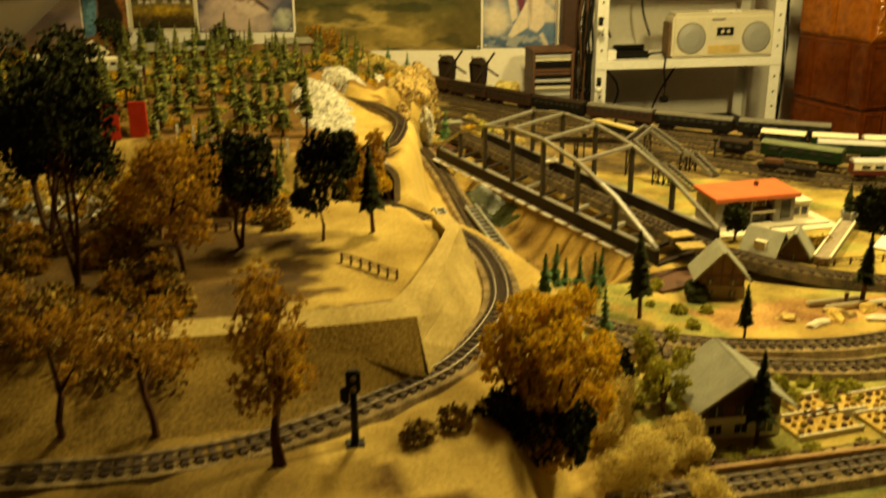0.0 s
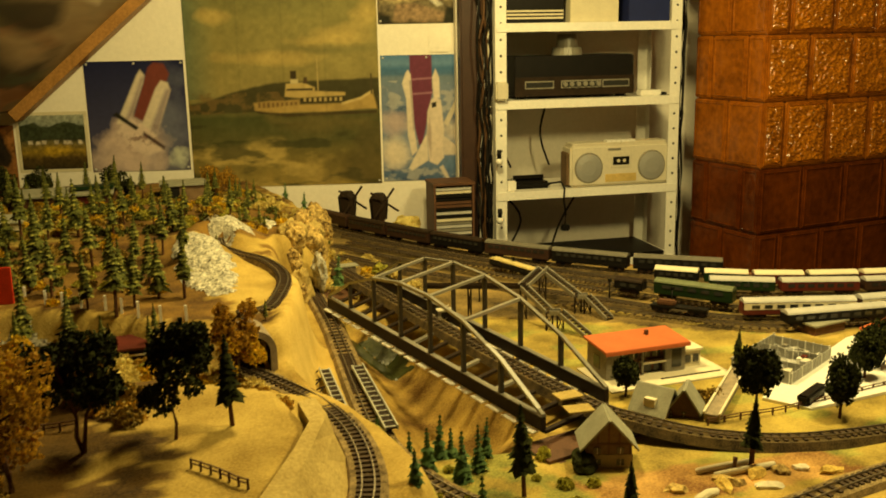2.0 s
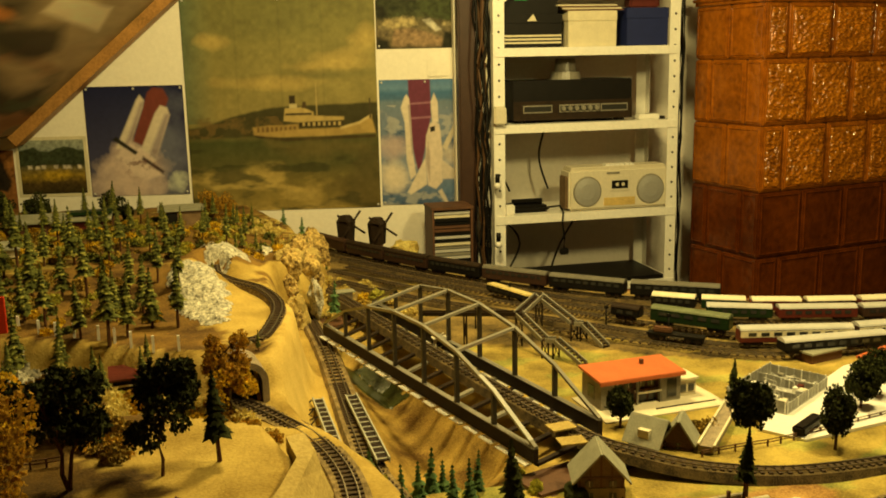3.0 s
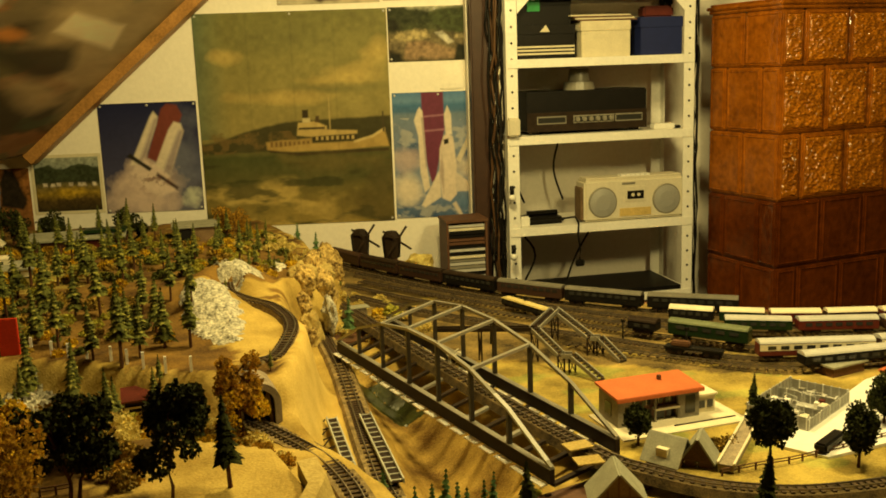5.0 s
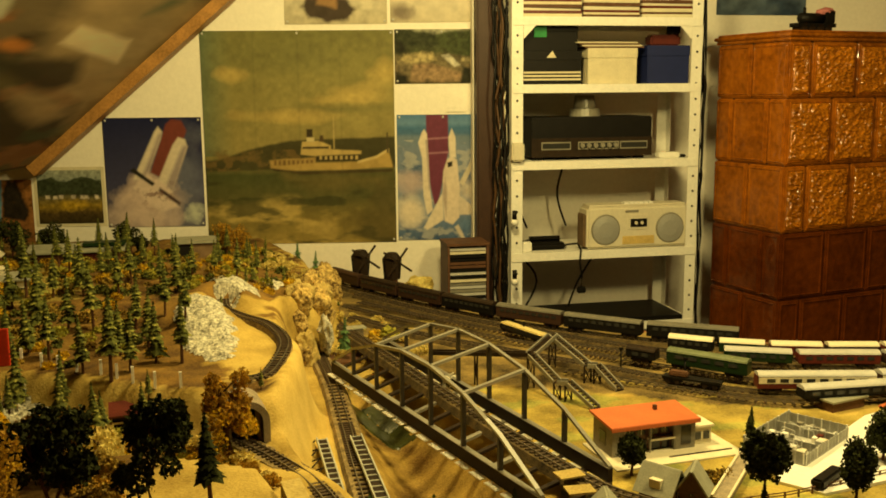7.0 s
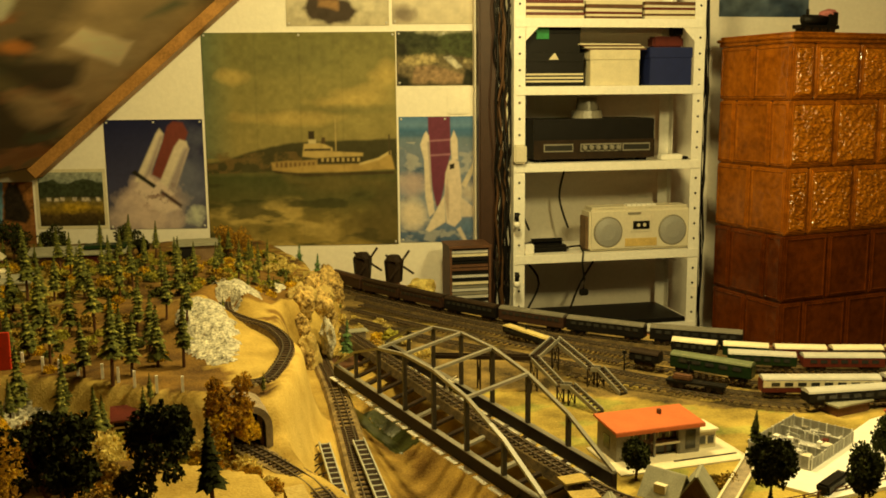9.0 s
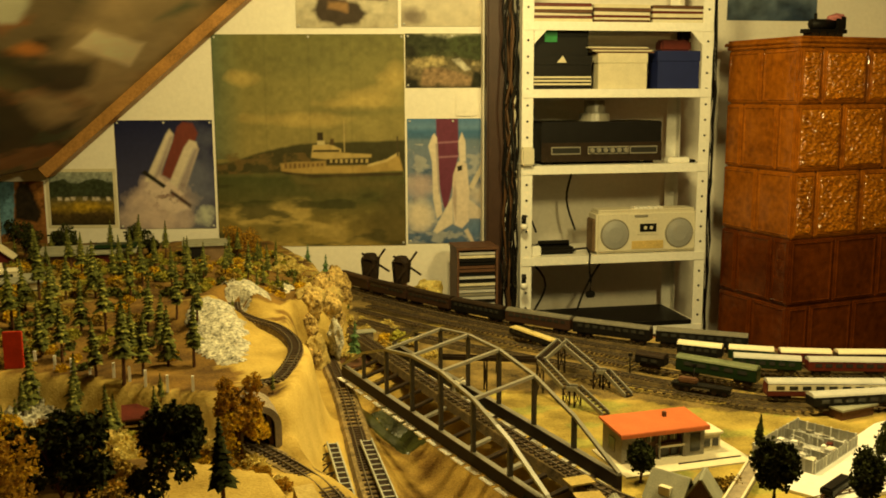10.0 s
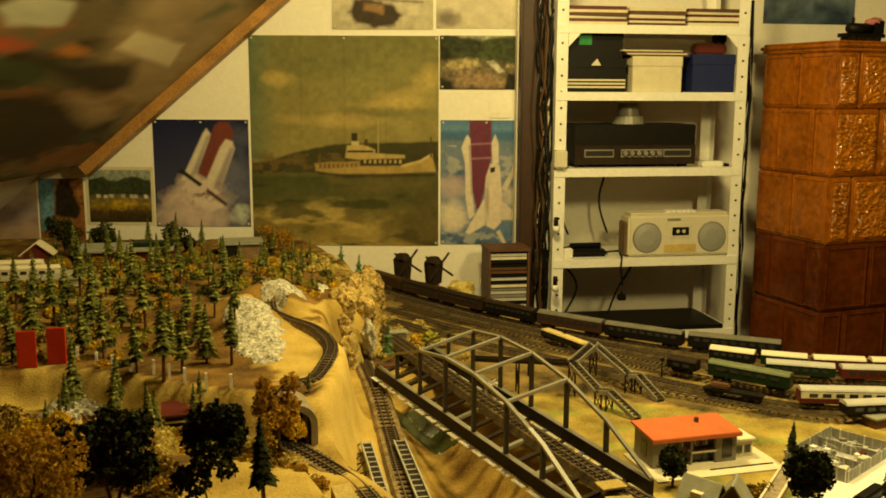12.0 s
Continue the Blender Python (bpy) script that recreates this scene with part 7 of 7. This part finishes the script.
def round_tree(x, y, centre, rx, rz, label, seed):
    """A dense round head on a thin bare trunk."""
    rng = random.Random(seed)
    t = thing("tree", plan(x, y, height(x, y) - 0.003), label, "tree", "deciduous model trees")
    bm = bmesh.new()
    tube_bm(bm, [Vector((0, 0, 0)), Vector((0.002, 0.001, centre * 0.5)), Vector((0, 0, centre + rz * 0.5))], [0.0034, 0.0028, 0.0012], 6)
    part("trunk", bm, M_BARK, t)
    blobs = [(0, 0, centre, rx * 0.85, rx * 0.85, rz * 0.9)]
    for k in range(12):
        q, c = rng.uniform(0, math.tau), rng.uniform(-0.85, 0.85)
        s = math.sqrt(1 - c * c)
        blobs.append((0.62 * rx * s * math.cos(q), 0.62 * rx * s * math.sin(q), centre + 0.68 * rz * c, rx * 0.42, rx * 0.42, rx * 0.42))
    crown("crown", rng, blobs, 2600, 0.0036, M_LEAFD, t)
    return t


tree(0.212, 1.96, 0.29, 0.165, M_LEAFD, "very tall dark bare-stemmed tree on the plateau", 1, 0.42, 2600, 0.005, stems=2, clumps=10)
tree(0.246, 1.724, 0.275, 0.11, M_LEAFD, "tall dark tree with three thin stems", 2, 0.48, 2600, 0.0045, stems=3, clumps=8, trunk=0.0035)
tree(0.375, 1.749, 0.165, 0.12, M_LEAFR, "ragged olive-brown tree on the plateau", 3, 0.3, 1000, clumps=6)
tree(0.462, 1.87, 0.152, 0.075, M_LEAFD, "dark rounded tree with a thin trunk", 4, 0.40, 2000, stems=2, trunk=0.0035)
tree(0.576, 1.89, 0.142, 0.10, M_LEAFD, "dark broad tree on a thin leaning trunk", 5, 0.42, 2000, trunk=0.003)
tree(0.414, 1.206, 0.20, 0.095, M_LEAFR, "brown autumn tree beside the curved track", 6, 0.36, 800, 0.0036, trunk=0.005, clumps=5)
tree(0.420, 1.204, 0.15, 0.06, M_LEAFA, "small rusty autumn shoots on the same slope", 66, 0.35, 350, 0.0035, trunk=0.003)
tree(0.312, 1.309, 0.16, 0.11, M_LEAFR, "sparse brown tree with spreading branches", 7, 0.38, 700, 0.0036, trunk=0.0045, clumps=3)
tree(0.227, 1.315, 0.16, 0.075, M_LEAFR, "thin brown autumn tree by the track", 8, 0.32, 650, 0.0034, clumps=4)
tree(0.12, 1.40, 0.17, 0.1, M_LEAFR, "brown autumn tree at the layout's edge", 9, 0.3, 800, 0.0036, clumps=5)
tree(0.36, 1.98, 0.14, 0.12, M_LEAFA, "yellow-brown autumn bush tree behind the plateau fence", 10, 0.15, 1800)
tree(0.20, 2.15, 0.15, 0.12, M_LEAFO, "olive undergrowth tree behind the plateau", 11, 0.15, 1500)
tree(0.47, 2.12, 0.09, 0.10, M_LEAFO, "brown undergrowth tree behind the plateau", 12, 0.12, 1500)
tree(0.30, 2.42, 0.12, 0.14, M_LEAFO, "brown-olive shrub tree in the hollow", 13, 0.1, 1500)
tree(0.40, 2.46, 0.06, 0.09, M_LEAFA, "rusty autumn shrub tree in the hollow", 14, 0.1, 1300)
tree(0.60, 5.10, 0.11, 0.10, M_LEAFD, "dark broad tree behind the forest station", 113, 0.2, 1100)
tree(0.86, 5.12, 0.10, 0.10, M_LEAFD, "dark tree behind the engine shed", 114, 0.2, 1100)
tree(0.47, 5.15, 0.12, 0.12, M_LEAFD, "dark tree at the foot of the posters", 115, 0.2, 1300)
tree(1.18, 5.05, 0.10, 0.12, M_LEAFR, "rusty tree beside the engine shed", 116, 0.15, 900)
tree(0.79, 2.545, 0.14, 0.085, M_LEAFR, "rusty autumn tree above the tunnel mouth", 16, 0.25, 1300, 0.0045, clumps=7)
tree(0.79, 2.52, 0.10, 0.09, M_LEAFA, "golden autumn shrub hanging over the tunnel mouth", 36, 0.2, 600, 0.004, clumps=5)
tree(0.56, 2.30, 0.085, 0.08, M_LEAFT, "tan lichen shrub at the plateau's back", 18, 0.05, 700)
for k, (x, y, h, w_) in enumerate(((0.28, 1.44, 0.05, 0.09), (0.345, 1.43, 0.045, 0.08), (0.22, 1.46, 0.055, 0.09), (0.31, 2.06, 0.07, 0.12))):
    tree(x, y, h, w_, M_LEAFO, "dark brown scrub under the plateau edge", 90 + k, 0.05, 800, 0.0036)
# Added dark clumps that stand for the shaded hollow below the golden bush.
for k, (x, y, h, w_) in enumerate(((0.69, 1.315, 0.08, 0.08), (0.715, 1.30, 0.06, 0.07), (0.665, 1.335, 0.06, 0.07))):
    tree(x, y, h, w_, M_LEAFD, "dark leaves added as the shade under the golden bush", 190 + k, 0.02, 1100, 0.0036, z=0.80 if x > 0.72 else 0.83)
round_tree(1.512, 2.035, 0.160, 0.036, 0.044, "dark round tree on a long bare trunk", 20)
round_tree(1.815, 2.226, 0.078, 0.031, 0.052, "dark oval tree beside the field fence", 21)
round_tree(2.02, 2.45, 0.07, 0.036, 0.045, "dark broad tree behind the field fence", 22)
round_tree(2.10, 2.52, 0.075, 0.034, 0.04, "dark round tree behind the field fence", 23)
round_tree(1.533, 2.522, 0.052, 0.028, 0.029, "small round dark tree before the station", 24)
tree(0.93, 1.527, 0.135, 0.065, M_LEAFY, "thin yellow-green birch beside the barn", 25, 0.35, 900, 0.0035, clumps=6, trunk=0.0028)
tree(0.90, 1.64, 0.075, 0.06, M_LEAFD, "low dark green shrub by the birch", 26, 0.1, 900, 0.0035)
tree(0.96, 1.60, 0.06, 0.06, M_LEAFY, "low yellow-green shrub by the birch", 27, 0.1, 700, 0.0035)
# the large autumn bush and its lichen neighbours
rng = random.Random(77)
t = thing("autumn_bush", plan(0.715, 1.365, 0.79), "large golden autumn bush beside the curved track", "bush")
for k in range(9):
    a = k * 0.7
    bm = bmesh.new()
    tube_bm(bm, [(0, 0, -0.02), (0.02 * math.cos(a), 0.02 * math.sin(a), 0.06), (0.05 * math.cos(a), 0.05 * math.sin(a), 0.14)], [0.004, 0.003, 0.0015], 5)
    part("stem", bm, M_BARK, t)
crown("crown", rng, [(rng.gauss(0, 0.027), rng.gauss(0, 0.027), rng.uniform(0.05, 0.195), 0.022, 0.022, 0.020) for k in range(46)], 8500, 0.0035, M_LEAFA, t)
for k, (x, y, z, r) in enumerate(((0.835, 1.48, 0.785, 0.035), (0.86, 1.40, 0.775, 0.035), (0.80, 1.33, 0.785, 0.035), (0.86, 1.54, 0.785, 0.03), (0.93, 1.46, 0.77, 0.03), (0.88, 1.30, 0.765, 0.028), (0.80, 1.58, 0.81, 0.03), (0.84, 1.68, 0.80, 0.025), (0.91, 1.40, 0.77, 0.022))):
    t = thing("lichen_bush", plan(x, y, z), "rounded tan lichen bush on the slope", "bush", "tan lichen bushes")
    crown("tuft", random.Random(200 + k), [(random.Random(k * 9 + j).gauss(0, r * 0.4), random.Random(k * 7 + j).gauss(0, r * 0.4), r * 0.55 * (j % 3), r * 0.6, r * 0.6, r * 0.55) for j in range(7)], 3200, 0.0017, M_LEAFT, t)
for k, (x, y) in enumerate(((1.655, 2.44), (1.672, 2.425), (1.69, 2.45), (0.555, 1.245), (0.60, 1.28), (0.30, 1.40), (0.66, 1.30))):
    t = thing("dry_tuft", plan(x, y, height(x, y)), "small dry brown tuft on the sand", "tuft", "dry tufts")
    crown("tuft", random.Random(300 + k), [(0, 0, 0.008, 0.017, 0.017, 0.012)], 260, 0.003, M_LEAFO, t)


def fir(rng, tall, wide, bare, needles, tiers=11):
    """A fir of separate drooping whorls; returned with its foot at the origin."""
    t = thing("fir_tree", pose(0, 0, 0), "slender dark green model fir with a bare lower trunk", "fir tree", "model firs")
    bm = bmesh.new()
    tube_bm(bm, [(0, 0, 0), (0.001, 0, tall * 0.5), (0, 0, tall * 0.97)], [0.0036, 0.0026, 0.0006], 6)
    part("trunk", bm, M_BARK, t)
    verts, faces, pale = [], [], []
    for k in range(tiers):
        f = k / (tiers - 1)
        z = tall * (bare + (0.97 - bare) * f)
        r = wide * 0.5 * (0.12 + 0.88 * (1 - f) ** 0.75) * rng.uniform(0.7, 1.15)
        n = 15 if f < 0.6 else 10
        for i in range(n):
            a = math.tau * (i + rng.random() * 0.8) / n
            l_ = r * rng.uniform(0.65, 1.2)
            c, s = math.cos(a), math.sin(a)
            h = l_ * rng.uniform(0.25, 0.55)
            w_ = 0.30 * l_ + 0.0022
            b = len(verts)
            up = tall / tiers * 0.62
            verts += [(0, 0, z + up), (c * l_ * 0.55 - s * w_, s * l_ * 0.55 + c * w_, z - h * 0.45), (c * l_, s * l_, z - h), (c * l_ * 0.55 + s * w_, s * l_ * 0.55 - c * w_, z - h * 0.45), (c * l_ * 0.6, s * l_ * 0.6, z - h * 0.22), (0, 0, z - up * 0.4)]
            faces += [[b, b + 1, b + 4], [b + 1, b + 2, b + 4], [b + 2, b + 3, b + 4], [b + 3, b, b + 4], [b + 5, b + 1, b + 2], [b + 5, b + 2, b + 3]]
            tip = 1 if rng.random() < 0.34 else 0
            pale += [0, tip, tip, 0, 0, 0]
    verts += [(0.0015, 0, tall * 0.9), (-0.001, 0.0015, tall * 0.9), (-0.001, -0.0015, tall * 0.9), (0, 0, tall * 1.03)]
    n = len(verts)
    faces += [[n - 4, n - 3, n - 1], [n - 3, n - 2, n - 1], [n - 2, n - 4, n - 1]]
    pale += [0, 0, 0]
    ob = mesh_of("crown", verts, faces, needles, t)
    if needles == M_FIR:
        ob.data.materials.append(M_FIRTIP)
        ob.data.polygons.foreach_set("material_index", pale)
    return t


fr_ = random.Random(21)
kinds = [fir(fr_, 0.15, 0.048, 0.28, M_FIR, 13), fir(fr_, 0.15, 0.041, 0.34, M_FIR, 12), fir(fr_, 0.15, 0.053, 0.24, M_FIR, 13), fir(fr_, 0.15, 0.044, 0.40, M_FIR, 12)]
fresh = [fir(fr_, 0.09, 0.040, 0.10, M_FIRG, 12), fir(fr_, 0.09, 0.034, 0.08, M_FIRG, 11)]
slim = fir(fr_, 0.14, 0.042, 0.36, M_LEAFD, 18)
for o in fresh:
    tagged(o, "young bright green model fir in the ravine", "fir tree", "young firs")
tagged(slim, "slim dark cypress on a thin trunk", "cypress", "dark cypresses")


def plant(ob, x, y, scale, z=None, used=[]):
    m = plan(x, y, (height(x, y) if z is None else z) - 0.003, fr_.uniform(-3, 3), fr_.uniform(-3, 3), fr_.uniform(0, 360)) @ Matrix.Scale(scale, 4)
    if ob.name in used:
        return copy_thing(ob, m)
    used.append(ob.name)
    ob.matrix_basis = m
    return ob


spots = [(0.675, 2.79), (0.582, 2.694), (0.524, 2.846), (0.425, 2.686), (0.333, 3.153), (0.378, 3.321), (0.454, 3.029), (0.533, 2.92), (0.579, 3.002), (0.627, 2.929), (0.727, 3.067), (0.778, 3.055), (0.722, 3.445),
         (0.629, 3.465), (0.574, 3.477), (0.719, 3.872), (0.557, 3.907), (0.492, 3.921), (0.867, 3.84), (0.838, 4.462), (0.705, 4.286), (0.424, 3.552), (0.373, 3.843), (0.791, 3.472), (0.668, 2.982), (0.52, 3.181), (0.483, 3.261),
         (0.436, 3.178), (0.303, 3.579), (0.332, 3.754), (0.632, 3.89), (0.648, 3.262), (0.73, 3.244), (0.913, 4.308), (0.456, 3.775), (0.845, 4.07), (0.63, 4.238), (0.774, 4.145), (0.509, 3.491), (0.826, 3.38), (0.666, 3.184)]
tries = 0
while len(spots) < 58 and tries < 6000:
    tries += 1
    x, y = fr_.uniform(0.10, 1.18), fr_.uniform(3.2, 4.7)
    if inside(FOREST, x, y) < 0.03 or (0.74 < x < 1.06 and y < 3.85) or x < 0.6 and y > 3.95:
        continue
    if all(math.hypot(x - a, (y - b_) * 0.66) > 0.07 for a, b_ in spots):
        spots.append((x, y))
for k, (x, y) in enumerate(spots):
    plant(kinds[(k * 7) % 4], x, y, fr_.uniform(0.85, 1.15) * (1.06 if y > 4.0 else 0.76 if y < 2.9 else 1.28))
for x, y, s in ((0.50, 4.95, 1.2), (0.56, 5.05, 1.0), (0.83, 4.98, 1.35), (0.88, 4.90, 1.0), (0.93, 5.05, 1.25), (0.79, 4.8, 1.0), (1.16, 4.95, 0.9), (1.20, 4.8, 0.8), (0.44, 5.05, 0.9), (0.53, 4.78, 0.8), (0.36, 4.78, 0.6), (0.75, 5.06, 1.2), (0.98, 4.86, 0.8), (1.28, 4.9, 0.7), (1.045, 3.86, 0.5), (1.10, 4.08, 0.6), (1.20, 4.15, 0.55), (0.886, 2.75, 0.45), (0.955, 3.71, 0.4), (1.131, 4.041, 0.6), (1.24, 4.0, 0.5), (1.31, 4.2, 0.6), (1.40, 4.35, 0.55), (1.16, 4.5, 0.7), (1.20, 4.45, 0.6), (1.14, 4.02, 0.45), (0.438, 2.93, 0.8), (0.534, 2.985, 0.62), (0.598, 2.739, 0.8), (0.689, 2.839, 0.6), (0.722, 2.70, 0.5), (0.67, 2.56, 0.7), (0.40, 2.80, 0.7)):
    plant(kinds[(int(x * 100)) % 4], x, y, s)
for x, y, s in ((1.30, 3.84, 0.95), (1.50, 4.9, 1.1), (1.44, 4.85, 0.9), (1.53, 5.0, 0.9), (1.42, 5.05, 1.0), (1.035, 2.33, 1.0), (1.075, 2.30, 1.1), (1.11, 2.33, 1.0), (1.06, 2.40, 0.8), (1.095, 2.17, 0.9), (1.05, 2.13, 1.0), (1.02, 2.2, 0.9), (0.975, 1.85, 1.15), (1.01, 2.42, 0.8), (1.135, 2.24, 0.8), (0.86, 1.78, 0.6)):
    plant(fresh[(int(x * 1000)) % 2], x, y, s, 0.80 if y > 3.7 and y < 4 else None)
for x, y, s in ((0.655, 1.93, 0.95), (1.106, 2.02, 1.15), (1.199, 1.858, 0.72), (1.012, 1.448, 0.95), (1.83, 2.62, 0.72), (1.492, 2.012, 0.95)):
    plant(slim, x, y, s)


# ---- undergrowth that nobody could count ----
ug = random.Random(55)
for name, material, label, n, area in (
        ("undergrowth", M_LEAFO, "brown and olive undergrowth between the firs", 150, "forest"),
        ("undergrowth", M_LEAFY, "yellow-green undergrowth between the firs", 120, "forest"),
        ("undergrowth", M_LEAFA, "rusty autumn undergrowth in the hollow", 120, "hollow"),
        ("undergrowth", M_LEAFT, "tan lichen clumps in the hollow", 150, "hollow"),
        ("undergrowth", M_LEAFR, "rusty brown undergrowth in the hollow", 90, "hollow"),
        ("undergrowth", M_LEAFY, "yellow-green scrub in the hollow", 70, "hollow"),
        ("undergrowth", M_LEAFA, "rusty and golden undergrowth between the firs", 90, "forest"),
        ("undergrowth", M_FIR, "low dark green scrub between the firs", 170, "forest"),
        ("undergrowth", M_LEAFO, "dark brown scrub under the tall trees", 90, "plateau"),
        ("undergrowth", M_LEAFR, "rusty scrub under the tall trees", 60, "plateau"),
        ("undergrowth", M_LEAFT, "tan lichen scattered among the rocks", 60, "rocks"),
        ("undergrowth", M_LEAFY, "green and yellow weeds by the front tracks", 60, "front")):
    blobs = []
    while len(blobs) < n:
        if area == "forest":
            x, y = ug.uniform(0.05, 1.3), ug.uniform(3.0, 5.2)
            if inside(FOREST, x, y) < 0.05 or (0.74 < x < 1.06 and y < 3.85):
                continue
        elif area == "hollow":
            x, y = ug.uniform(0.05, 0.80), ug.uniform(2.22, 2.9)
            if y > 3.27 - 0.85 * x:
                continue
        elif area == "plateau":
            x, y = ug.uniform(0.05, 0.55), ug.uniform(1.52, 2.25)
            if x > 0.40 + 0.10 * noise.noise((x * 9, y * 9, 4)) and y < 1.95 or noise.noise((x * 8, y * 6, 1)) < -0.1:
                continue
        elif area == "rocks":
            x, y = ug.uniform(1.1, 1.55), ug.uniform(3.75, 4.9)
        else:
            x, y = ug.uniform(0.92, 1.25), ug.choice((ug.uniform(1.56, 1.66), ug.uniform(1.9, 2.35), ug.uniform(1.38, 1.42)))
        r = ug.uniform(0.008, 0.022) * (0.6 if area == "front" else 1)
        blobs.append((*lay(x, y, height(x, y) + r * 0.35), r, r, r * 0.75))
    tagged(crown(name, ug, blobs, n * 80, 0.0045, material, None), label, "undergrowth", kind="stuff")
for k, (x, y) in enumerate(((0.582, 4.72), (0.625, 4.71), (0.553, 2.63), (0.598, 2.614), (0.565, 2.56), (0.46, 2.78))):
    mound("bush", (x, y, height(x, y) + 0.012), (0.018, 0.018, 0.016), (M_LEAFA, M_LEAFA, M_PAPER, M_LEAFT, M_PAPER, M_SLOPEP)[k], "small round pale or orange clump among the trees", "bush", "round clumps among the trees", 140 + k, 0.35, 2.0, 2)
